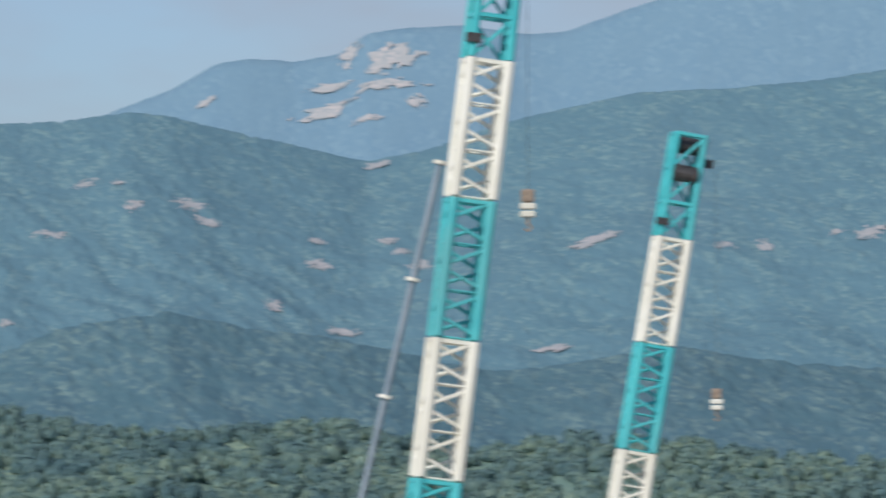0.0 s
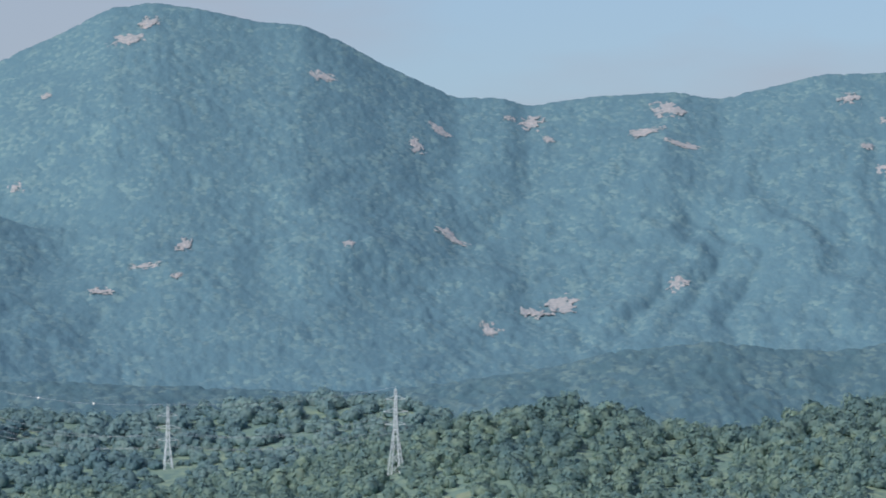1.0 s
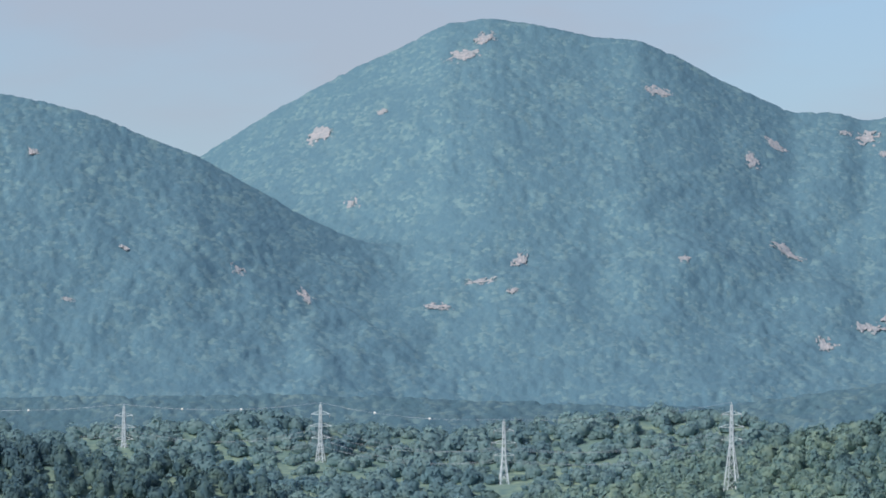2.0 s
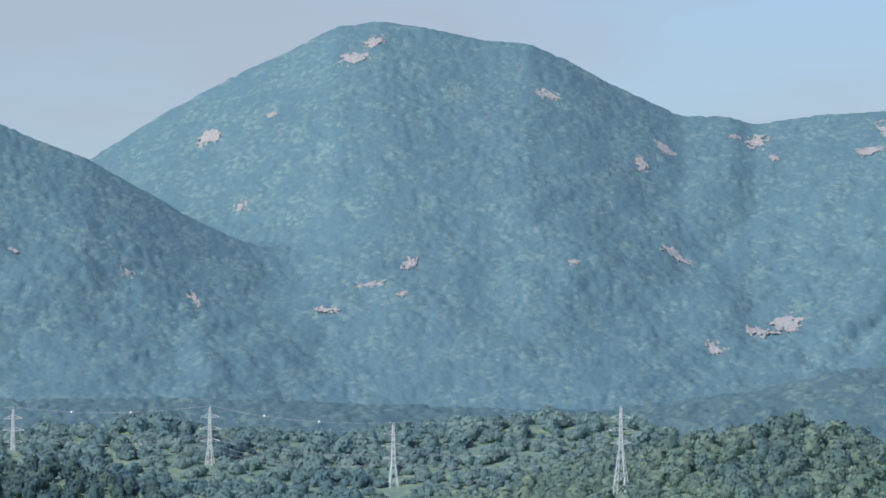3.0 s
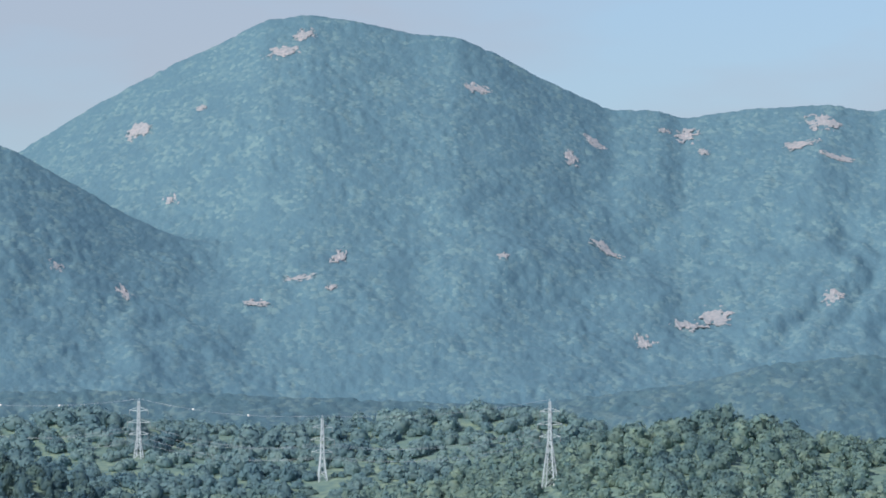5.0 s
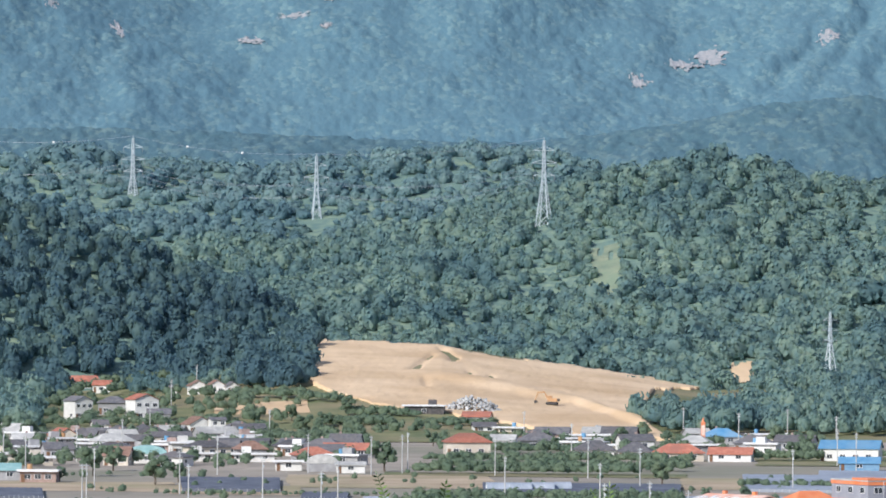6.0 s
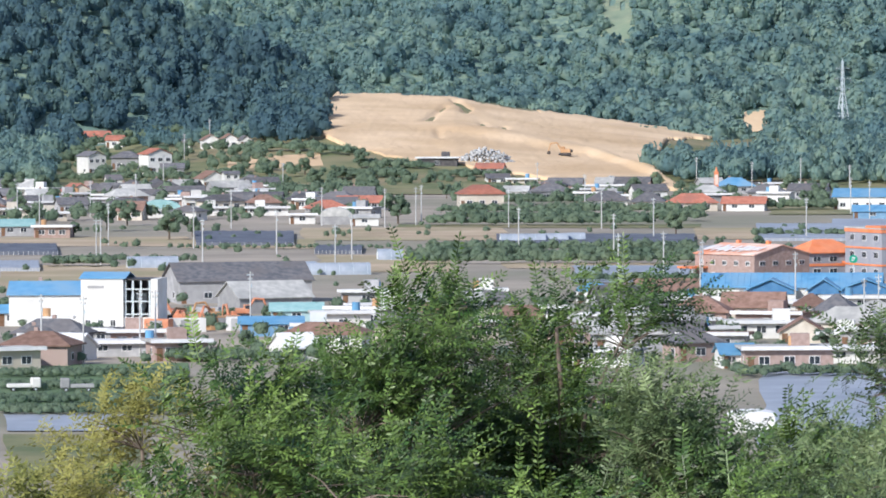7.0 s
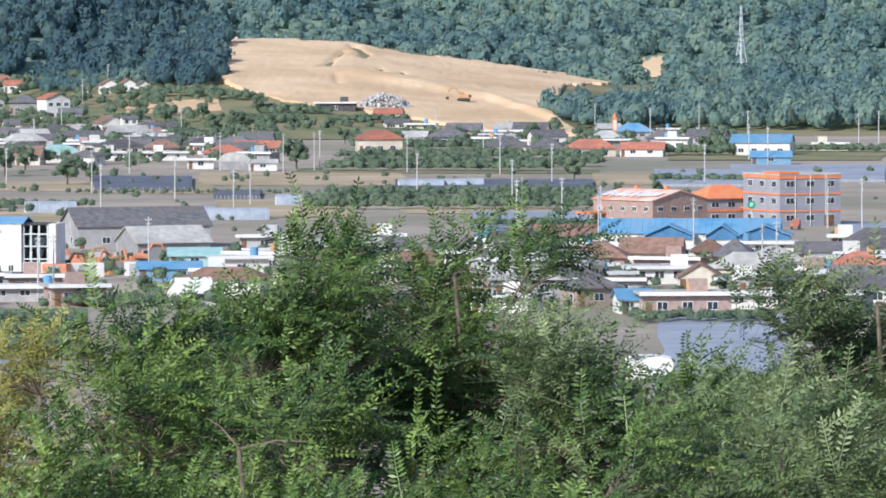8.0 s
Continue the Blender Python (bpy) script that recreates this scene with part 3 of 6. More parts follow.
outcrops("3.50 3.65 60 18; 3.81 3.53 60 12; -1.95 3.97 18 12; 5.31 3.94 40 22; 5.70 3.75 48 18; 6.08 3.74 40 24; 6.27 3.69 28 26; 6.80 3.81 42 28; 7.00 3.87 50 28;"
         "7.23 3.61 22 14; 6.62 3.47 60 20; 5.72 3.32 55 28; 5.84 3.86 22 8; 5.49 3.50 30 14; 8.06 2.88 55 18; 8.80 3.14 32 24; 9.32 3.15 60 24; 9.47 2.99 52 22", main_h, 1.5, 3360, 4560, 130)
outcrops("8.37 3.34 40 18; 8.66 3.35 22 14; 7.66 2.08 24 12; 7.44 1.99 30 12; 11.01 3.51 50 16; 10.46 2.61 46 20; 10.46 2.82 28 14; 11.10 2.83 40 18; 11.22 2.73 30 14;"
         "11.40 2.61 40 20; 10.08 2.24 30 24; 12.96 2.83 80 24; 14.16 2.78 36 18; 14.50 2.77 30 22; 15.46 2.91 70 30; 15.16 2.91 24 14; 12.76 4.14 46 12; 10.71 1.99 60 18; 12.58 1.85 70 14", main_h, 1.5, 3360, 4560, 160)
outcrops("-3.25 2.55 25 20; -2.62 2.30 30 25; -1.04 2.44 60 12; -0.76 2.36 18 16; -1.45 2.21 50 14; -4.27 2.73 16 10; -4.79 2.28 24 10; -5.09 3.61 20 12", main_h, 1.5, 3360, 4400, 190)
outcrops("10.56 4.17 70 20; 10.53 3.99 100 28; 11.12 4.43 100 60; 11.12 4.20 110 22; 11.38 4.07 35 25; 9.46 4.06 36 14; 10.76 4.48 40 25; 10.92 3.93 60 14", far_h, 2.5, 4505, 4820, 210)


# ---------------- small mesh makers ----------------
def part(name, bm, mat, parent=None, label=""):
    """Links a bmesh as one mesh object under a thing or a part."""
    me = bpy.data.meshes.new(name)
    bm.normal_update()
    bm.to_mesh(me)
    bm.free()
    me.materials.append(mat)
    ob = new(name, me)
    if parent is not None:
        ob.parent = parent
    return tagged(ob, label)


def thing(name, m, label, category, group="", kind=""):
    """An Empty at the base of a thing, the parent of its parts."""
    ob = new(name)
    ob.matrix_world = m
    return tagged(ob, label, category, group, kind)


def add_box(bm, x0, x1, y0, y1, z0, z1):
    v = [bm.verts.new((x, y, z)) for z in (z0, z1) for x, y in ((x0, y0), (x1, y0), (x1, y1), (x0, y1))]
    for q in ((3, 2, 1, 0), (4, 5, 6, 7), (0, 1, 5, 4), (1, 2, 6, 5), (2, 3, 7, 6), (3, 0, 4, 7)):
        bm.faces.new([v[i] for i in q])
    return v


def box(x0, x1, y0, y1, z0, z1, bevel=0.0):
    bm = bmesh.new()
    add_box(bm, x0, x1, y0, y1, z0, z1)
    if bevel:
        bmesh.ops.bevel(bm, geom=bm.edges[:], offset=bevel, segments=1, affect="EDGES")
    return bm


def add_tube(bm, a, b, r0, r1=None, sides=6):
    a, b = Vector(a), Vector(b)
    r1 = r0 if r1 is None else r1
    q = (b - a).to_track_quat("Z", "Y").to_matrix()
    rings = []
    for p, r in ((a, r0), (b, r1)):
        rings.append([bm.verts.new(p + q @ Vector((r * math.cos(6.2832 * k / sides), r * math.sin(6.2832 * k / sides), 0))) for k in range(sides)])
    for k in range(sides):
        bm.faces.new((rings[0][k], rings[0][(k + 1) % sides], rings[1][(k + 1) % sides], rings[1][k]))
    bm.faces.new(rings[0][::-1])
    bm.faces.new(rings[1])


def tube(a, b, r0, r1=None, sides=6):
    bm = bmesh.new()
    add_tube(bm, a, b, r0, r1, sides)
    return bm


def path_tube(points, r0, r1, sides=6):
    """One tube swept along the points, tapering from r0 to r1."""
    bm = bmesh.new()
    pts = [Vector(p) for p in points]
    n = len(pts) - 1
    rings = []
    for k, p in enumerate(pts):
        way = (pts[min(k + 1, n)] - pts[max(k - 1, 0)]).normalized()
        side = way.cross(Vector((0.31, 0.95, 0.02)))
        side = side.normalized() if side.length > 0.1 else way.orthogonal().normalized()
        other = way.cross(side)
        r = r0 + (r1 - r0) * k / n
        rings.append([bm.verts.new(p + (side * math.cos(6.2832 * j / sides) + other * math.sin(6.2832 * j / sides)) * r) for j in range(sides)])
    for k in range(n):
        for j in range(sides):
            bm.faces.new((rings[k][j], rings[k][(j + 1) % sides], rings[k + 1][(j + 1) % sides], rings[k + 1][j]))
    bm.faces.new(rings[0][::-1])
    bm.faces.new(rings[n])
    return bm


# ---------------- power pylons on the ridge ----------------
M_STEEL = material("galvanised_steel", (0.50, 0.58, 0.61), (0.62, 0.69, 0.71), 0.5, rough=0.5, metal=0.1)
M_INSUL = material("porcelain", (0.30, 0.28, 0.26), (0.42, 0.40, 0.38), 2.0, rough=0.3)
M_WIRE = material("aluminium_wire", (0.30, 0.33, 0.36), (0.40, 0.43, 0.46), 1.0, rough=0.5, metal=0.4)
M_WHITE_BALL = material("white_enamel", (0.80, 0.80, 0.78), (0.88, 0.88, 0.86), 3.0, rough=0.3)
PYLON = 44.0


def build_pylon():
    py = thing("power_pylon", pose(0, 0, 0), "grey steel lattice pylon standing among ridge trees", "pylon", "pylons along the ridge")

    def half(z):
        return 3.6 + (0.75 - 3.6) * min(z / 27.0, 1) if z < 27 else 0.75 + (0.35 - 0.75) * (z - 27) / (PYLON - 27)

    for sx in (-1, 1):
        for sy in (-1, 1):
            pts = [(sx * half(z), sy * half(z), z) for z in (0, 9, 18, 27, 36, PYLON)]
            part("leg", path_tube(pts, 0.32, 0.2, 4), M_STEEL, py)
    levels = [0, 6, 11.5, 16.5, 21, 24.5, 27, 30, 33, 36, 39, 42]
    for z0, z1 in zip(levels, levels[1:]):
        a, b = half(z0), half(z1)
        for k in range(4):
            c, s = ((1, 0), (0, 1), (-1, 0), (0, -1))[k]
            for f in (-1, 1):
                p = (c * a - s * a * f, s * a + c * a * f, z0)
                q = (c * b + s * b * f, s * b - c * b * f, z1)
                part("brace", tube(p, q, 0.11, sides=3), M_STEEL, py)
    for z, w in ((28.5, 4.8), (34, 5.6), (39.5, 4.6)):
        for side in (-1, 1):
            bm = bmesh.new()
            add_tube(bm, (side * 0.5, 0.4, z), (side * w, 0, z + 0.3), 0.13, sides=4)
            add_tube(bm, (side * 0.5, -0.4, z), (side * w, 0, z + 0.3), 0.13, sides=4)
            add_tube(bm, (side * 0.4, 0, z + 1.7), (side * w, 0, z + 0.3), 0.12, sides=4)
            arm = part("crossarm", bm, M_STEEL, py)
            bm = bmesh.new()
            for k in range(7):
                add_tube(bm, (side * w, 0, z + 0.2 - k * 0.3), (side * w, 0, z - k * 0.3), 0.16, 0.09, 6)
            part("insulator", bm, M_INSUL, arm)
    part("peak", tube((0, 0, PYLON - 1), (0, 0, PYLON + 1.2), 0.2, 0.08, 4), M_STEEL, py)
    return py


PYLONS = [(-6.4, 1.34, 2990), (-4.271, 1.342, 2940), (-2.496, 1.358, 2900), (-0.838, 1.206, 2850), (1.22, 1.357, 2745)]
PYLON_FEET = []
first = build_pylon()
for k, (az, el, d) in enumerate(PYLONS):
    foot = place(az, d, 50 + d * math.tan(radians(el)) - PYLON - 1)
    PYLON_FEET.append(foot)
    m = Matrix.Translation(foot) @ pose(0, 0, 0, 0, 0, -20 if k != 3 else 12)
    if k == 0:
        first.matrix_world = m
    else:
        copy_thing(first, m)
near_foot = place(3.81, 2400, 11.0)
copy_thing(first, Matrix.Translation(near_foot) @ pose(0, 0, 0, 0, 0, 35)).scale = (0.69, 0.69, 0.69)

for a, b in zip(PYLON_FEET, PYLON_FEET[1:]):
    line = thing("power_line", Matrix.Translation(a), "thin sagging power cables between pylons", "cable", "cables along the ridge")
    turn = pose(0, 0, 0, 0, 0, -20)
    for x, z in ((0, PYLON + 1), (-4.8, 26.6), (4.8, 26.6), (-5.6, 32.1), (5.6, 32.1)):
        off = turn @ Vector((x, 0, z))
        p, q = off, b - a + off
        pts = [p.lerp(q, t / 10) - Vector((0, 0, (5 if x else 3) * 4 * (t / 10) * (1 - t / 10))) for t in range(11)]
        cable = part("cable", path_tube(pts, 0.05, 0.05, 3), M_WIRE, line)
        if x == 0 and a.x < -100:
            for t in (3, 6):
                bm = bmesh.new()
                bmesh.ops.create_icosphere(bm, subdivisions=2, radius=0.6, matrix=Matrix.Translation(pts[t]))
                part("marker_ball", bm, M_WHITE_BALL, cable, "white aviation marker ball")


# ---------------- crane booms on the flat ground ----------------
M_TEAL = material("teal_paint", (0.05, 0.42, 0.46), (0.08, 0.52, 0.55), 0.6, (0.10, 0.40, 0.42), 0.15, rough=0.4)
M_CREAM = material("cream_paint", (0.72, 0.72, 0.62), (0.82, 0.82, 0.74), 0.6, (0.66, 0.64, 0.54), 0.15, rough=0.4)
M_DARK = material("greasy_steel", (0.06, 0.06, 0.065), (0.12, 0.115, 0.11), 3.0, rough=0.5, metal=0.6)
M_RUSTY = material("weathered_block", (0.22, 0.17, 0.13), (0.34, 0.28, 0.22), 4.0, rough=0.7)
M_GREY_TUBE = material("grey_strut", (0.20, 0.26, 0.31), (0.27, 0.33, 0.38), 0.8, rough=0.5, metal=0.3)


def crane_boom(top, low, first_at, head, label, strut, hook):
    """A leaning lattice boom of 6.25 m sections, cream and teal in turn. top and low are points of its middle line; it runs on to the ground."""
    top, low = Vector(top), Vector(low)
    way = (low - top).normalized()
    foot = top + way * (top.z / -way.z)
    length = (foot - top).length
    up = -way
    side = Vector((foot.y, -foot.x, 0)).normalized()
    side = (side - up * side.dot(up)).normalized()
    back = up.cross(side)
    frame_m = Matrix((side, back, up)).transposed().to_4x4()
    boom = thing("crane_boom", Matrix.Translation(foot) @ frame_m @ pose(0, 0, 0, 0, 0, 9), label, "crane boom", "crane booms")
    w, sec = 0.86, 6.25
    z_top = length - first_at
    k = 0
    z1 = z_top
    while z1 > 0.5:
        z0 = max(z1 - sec, 0.0)
        mat = (M_CREAM, M_TEAL)[k % 2]
        section = None
        for sx in (-1, 1):
            for sy in (-1, 1):
                c = part("chord", tube((sx * w, sy * w, z0 + 0.05), (sx * w, sy * w, z1 - 0.05), 0.24 if sy < 0 else 0.19, sides=8), mat, boom)
                section = section or c
        step = (z1 - z0) / 3
        for face in range(4):
            turn = pose(0, 0, 0, 0, 0, 90 * face)
            for j in range(3):
                za = z0 + j * step
                part("brace", tube(turn @ Vector((-w, -w, za + step * 0.55)), turn @ Vector((w, -w, za + step * 0.95)), 0.095, sides=5), mat, section)
                part("brace", tube(turn @ Vector((-w, -w, za + step * 0.45)), turn @ Vector((w, -w, za + step * 0.1)), 0.095, sides=5), mat, section)
                part("rung", tube(turn @ Vector((-w, -w, za + 0.02)), turn @ Vector((w, -w, za + 0.02)), 0.05, sides=4), mat, section)
            part("rung", tube(turn @ Vector((-w, -w, z1 - 0.15)), turn @ Vector((w, -w, z1 - 0.15)), 0.12, sides=5), mat, section)
        k += 1
        z1 = z0
    if head:
        for sx in (-1, 1):
            for sy in (-1, 1):
                part("head_chord", tube((sx * w, sy * w, z_top), (sx * w * 0.95, sy * w * 0.9, z_top + head), 0.2, sides=8), M_TEAL, boom)
        n = max(2, int(head / 1.8))
        for j in range(n):
            za, zb = z_top + head * j / n, z_top + head * (j + 1) / n
            for face in range(4):
                turn = pose(0, 0, 0, 0, 0, 90 * face)
                part("head_rung", tube(turn @ Vector((-w, -w, zb)), turn @ Vector((w, -w, zb)), 0.13, sides=5), M_TEAL, boom)
                part("head_brace", tube(turn @ Vector((-w, -w, za)), turn @ Vector((w, -w, zb)), 0.09, sides=5), M_TEAL, boom)
        for sx in (-1, 1):
            part("cheek_plate", box(sx * w * 0.96 - 0.04, sx * w * 0.96 + 0.04, -w * 0.9, w * 0.9, z_top + head * 0.45, z_top + head), M_TEAL, boom)
        for zz, yy in ((z_top + head * 0.9, 0.2), (z_top + head * 0.62, -0.7)):
            part("sheave", tube((-0.7, yy, zz), (0.7, yy, zz), 0.5, sides=16), M_DARK, boom, "dark steel rope sheave")
        part("lamp_bracket", box(w, w + 0.8, -0.2, 0.2, z_top + head * 0.72, z_top + head * 0.8), M_DARK, boom)
    part("joint_collar", box(-w - 0.32, -w + 0.32, -w - 0.32, -w + 0.32, z_top + 0.6, z_top + 1.0), M_DARK, boom)
    part("foot_plate", box(-1.5, 1.5, -1.5, 1.5, -0.3, 0.25), M_DARK, boom)
    if strut:
        a, b = Vector(strut[0]), Vector(strut[1])
        w2 = (b - a).normalized()
        end = a + w2 * (a.z / -w2.z)
        inv = boom.matrix_world.inverted()
        rod = part("back_strut", tube(inv @ a, inv @ end, 0.15, 0.15, 8), M_GREY_TUBE, boom, "long grey tubular strut")
        for t in (0.0, 5.4, 10.8, 16.2):
            p = a + w2 * t
            part("collar", tube(inv @ p, inv @ (p + w2 * 0.16), 0.32, sides=8), M_CREAM, rod)
    if hook:
        p, tip = Vector(hook[0]), hook[1]
        hk = thing("hook_block", Matrix.Translation(p), "weathered brown hook block with white bands hanging on rope", "hook block", "hook blocks")
        part("block", box(-0.28, 0.28, -0.2, 0.2, 0.15, 0.75, 0.08), M_RUSTY, hk)
        part("band", box(-0.33, 0.33, -0.24, 0.24, -0.15, 0.13, 0.05), M_CREAM, hk, "white painted band")
        part("band", box(-0.31, 0.31, -0.23, 0.23, -0.5, -0.22, 0.05), M_CREAM, hk, "white painted band")
        part("hook", path_tube([(0, 0, -0.5), (0, 0, -0.75), (0.16, 0, -0.95), (0.05, 0, -1.12), (-0.14, 0, -1.0)], 0.09, 0.05, 6), M_RUSTY, hk)
        part("rope", tube((0, 0, 0.7), (0, 0, tip), 0.014, sides=4), M_DARK, hk)
    return boom


def sight(az, el, d):
    return place(az, d, 50 + d * math.tan(radians(el)))


crane_boom(sight(12.003, 4.479, 280) , sight(11.528, 0.648, 280), 0.0, 7.5, "teal and cream steel lattice crane boom, leaning slightly",
           (sight(11.582, 3.56, 284), sight(10.864, 0.511, 284)), (sight(12.37, 3.15, 280), 16.0))
crane_boom(sight(13.834, 3.8, 366), sight(13.274, 0.508, 366), 6.1, 6.0, "teal and cream steel lattice crane boom with a sheave head",
           None, (sight(14.073, 1.38, 366), 14.0))


# ---------------- village materials ----------------
M_WHITE = material("white_render", (0.72, 0.71, 0.68), (0.82, 0.81, 0.78), 0.7, (0.66, 0.65, 0.61), 0.15, each=0.06)
M_CREAMWALL = material("cream_render", (0.60, 0.54, 0.45), (0.72, 0.66, 0.56), 0.7, (0.55, 0.49, 0.41), 0.15, each=0.1)
M_GREYWALL = material("grey_wall", (0.34, 0.34, 0.35), (0.46, 0.46, 0.46), 0.7, (0.30, 0.30, 0.30), 0.15, each=0.2)
M_DARKWALL = material("dark_boarding", (0.07, 0.07, 0.075), (0.13, 0.12, 0.12), 1.2)
M_BRICK = material("brown_brick", (0.35, 0.25, 0.215), (0.46, 0.34, 0.30), 1.5, (0.39, 0.30, 0.265), 0.2, each=0.1)
M_BLUEWALL = material("blue_sheet_wall", (0.16, 0.30, 0.46), (0.22, 0.38, 0.54), 0.6)
M_TEALWALL = material("teal_sheet_wall", (0.30, 0.46, 0.48), (0.40, 0.56, 0.58), 0.6)
M_TILE = material("red_tile", (0.42, 0.15, 0.10), (0.55, 0.23, 0.16), 0.9, (0.36, 0.16, 0.12), 0.2, each=0.15)
M_SLATE = material("dark_roof_tile", (0.10, 0.105, 0.12), (0.185, 0.18, 0.185), 0.9, (0.15, 0.14, 0.14), 0.2, each=0.25)
M_BROWN = material("brown_roof_tile", (0.20, 0.12, 0.09), (0.30, 0.19, 0.15), 0.9, each=0.2)
M_BLUE = material("blue_sheet_roof", (0.10, 0.29, 0.50), (0.16, 0.37, 0.57), 0.5, (0.21, 0.37, 0.52), 0.12, rough=0.5, each=0.12)
M_BLUE_DARK = material("deep_blue_sheet", (0.06, 0.18, 0.36), (0.10, 0.25, 0.44), 0.5, rough=0.5)
M_ORANGE = material("orange_sheet_roof", (0.78, 0.23, 0.09), (0.86, 0.31, 0.14), 0.5, (0.72, 0.28, 0.16), 0.12, rough=0.5)
M_CONCRETE = material("weathered_concrete", (0.42, 0.42, 0.40), (0.58, 0.57, 0.54), 0.8, (0.36, 0.36, 0.35), 0.15, each=0.15)
M_WHITEROOF = material("white_painted_slab", (0.70, 0.71, 0.72), (0.82, 0.82, 0.82), 0.7, each=0.08)
M_TEALROOF = material("faded_green_roof", (0.26, 0.46, 0.46), (0.36, 0.56, 0.55), 0.6, each=0.1)
M_FADED = material("faded_orange_roof", (0.76, 0.42, 0.31), (0.86, 0.72, 0.64), 0.25, (0.74, 0.32, 0.20), 0.1)
M_PURPLE_GREY = material("grey_cladding", (0.30, 0.315, 0.36), (0.38, 0.39, 0.43), 0.6, (0.32, 0.335, 0.375), 0.15)
M_GLASS = material("window_glass", (0.03, 0.04, 0.05), (0.06, 0.07, 0.085), 1.0, rough=0.08, spec=0.6)
M_FRAME = material("white_window_frame", (0.78, 0.78, 0.77), (0.84, 0.84, 0.83), 2.0, rough=0.5)
M_DOOR = material("brown_door", (0.16, 0.09, 0.05), (0.24, 0.14, 0.09), 2.0)
M_STRAW = material("dry_stubble", (0.40, 0.31, 0.21), (0.55, 0.44, 0.31), 0.05, (0.34, 0.30, 0.18), 0.02, bump=0.4, bump_scale=0.7)
M_CROP = material("green_crop", (0.10, 0.17, 0.085), (0.16, 0.235, 0.12), 0.3, (0.13, 0.19, 0.10), 0.04, bump=0.6, bump_scale=1.0)
M_NET = material("grey_plastic_sheet", (0.31, 0.34, 0.39), (0.42, 0.45, 0.50), 0.15, (0.27, 0.30, 0.35), 0.03, rough=0.45)
M_NETDARK = material("dark_shade_net", (0.10, 0.115, 0.15), (0.16, 0.175, 0.21), 0.2, rough=0.8)
M_POLE = material("pole_concrete", (0.50, 0.50, 0.49), (0.62, 0.62, 0.60), 1.0)
# Orchard and garden greens, raised a little to include haze over the plain.
M_ORCHARD = material("hazed_orchard_foliage", (0.16, 0.235, 0.165), (0.26, 0.335, 0.22), 0.15, (0.20, 0.275, 0.19), 0.03, island=0.08, translucent=0.45)
M_PLASTIC = material("milky_plastic", (0.30, 0.35, 0.41), (0.42, 0.46, 0.52), 0.4, rough=0.35)
M_YELLOW = material("machine_yellow", (0.46, 0.26, 0.13), (0.60, 0.37, 0.20), 1.0, rough=0.5)
M_ORANGE_MACHINE = material("machine_orange", (0.52, 0.20, 0.11), (0.66, 0.31, 0.18), 1.0, rough=0.5, each=0.15)
M_RUBBLE = material("grey_rubble", (0.34, 0.35, 0.35), (0.58, 0.58, 0.57), 0.6, (0.40, 0.41, 0.42), 0.1, island=0.25)
M_GREEN_SIGN = material("green_sign", (0.02, 0.30, 0.20), (0.03, 0.36, 0.24), 1.0, rough=0.4)
M_TRUNK = material("village_bark", (0.10, 0.08, 0.06), (0.18, 0.14, 0.11), 3.0)


# ---------------- village makers ----------------
def land(az, d):
    return float(slope_height(az, d))


def add_window(parent, x, y, z, w, h, face="f", bars=1):
    """A window set in a wall at local x, y; face is the side it looks to: 'f' to -y, 'l' to -x, 'r' to +x."""
    def spread(x0, x1, z0, z1, out, thick):
        if face == "f":
            return box(x + x0, x + x1, y - out - thick, y - out + 0.02, z + z0, z + z1)
        sgn = -1 if face == "l" else 1
        a, b = x + sgn * (out - 0.02), x + sgn * (out + thick)
        return box(min(a, b), max(a, b), y + x0, y + x1, z + z0, z + z1)

    win = part("window", spread(-w / 2, w / 2, 0, h, 0.0, 0.06), M_FRAME, parent)
    t = 0.1
    n = bars + 1
    step = (w - t) / n
    for k in range(n):
        part("pane", spread(-w / 2 + t + k * step, -w / 2 + step * (k + 1), t, h - t, 0.05, 0.03), M_GLASS, win)


def gable_prism(w, dep, rise, over, thick, along_x):
    """A pitched roof as one solid with eaves that stand out."""
    bm = bmesh.new()
    a, b = (w / 2 + over, dep / 2 + over)
    if not along_x:
        a, b = b, a
    drop = rise * over / (b - over)
    prof = [(-b, -drop), (0, rise), (b, -drop), (b, -drop - thick), (0, rise - thick * 1.1), (-b, -drop - thick)]
    rings = []
    for s in (-a, a):
        rings.append([bm.verts.new((s, y, z) if along_x else (y, s, z)) for y, z in prof])
    for k in range(6):
        bm.faces.new((rings[0][k], rings[0][(k + 1) % 6], rings[1][(k + 1) % 6], rings[1][k]))
    bm.faces.new((rings[0][0], rings[0][5], rings[0][4], rings[0][1]))
    bm.faces.new((rings[0][1], rings[0][4], rings[0][3], rings[0][2]))
    bm.faces.new((rings[1][1], rings[1][4], rings[1][5], rings[1][0]))
    bm.faces.new((rings[1][2], rings[1][3], rings[1][4], rings[1][1]))
    bmesh.ops.recalc_face_normals(bm, faces=bm.faces[:])
    return bm


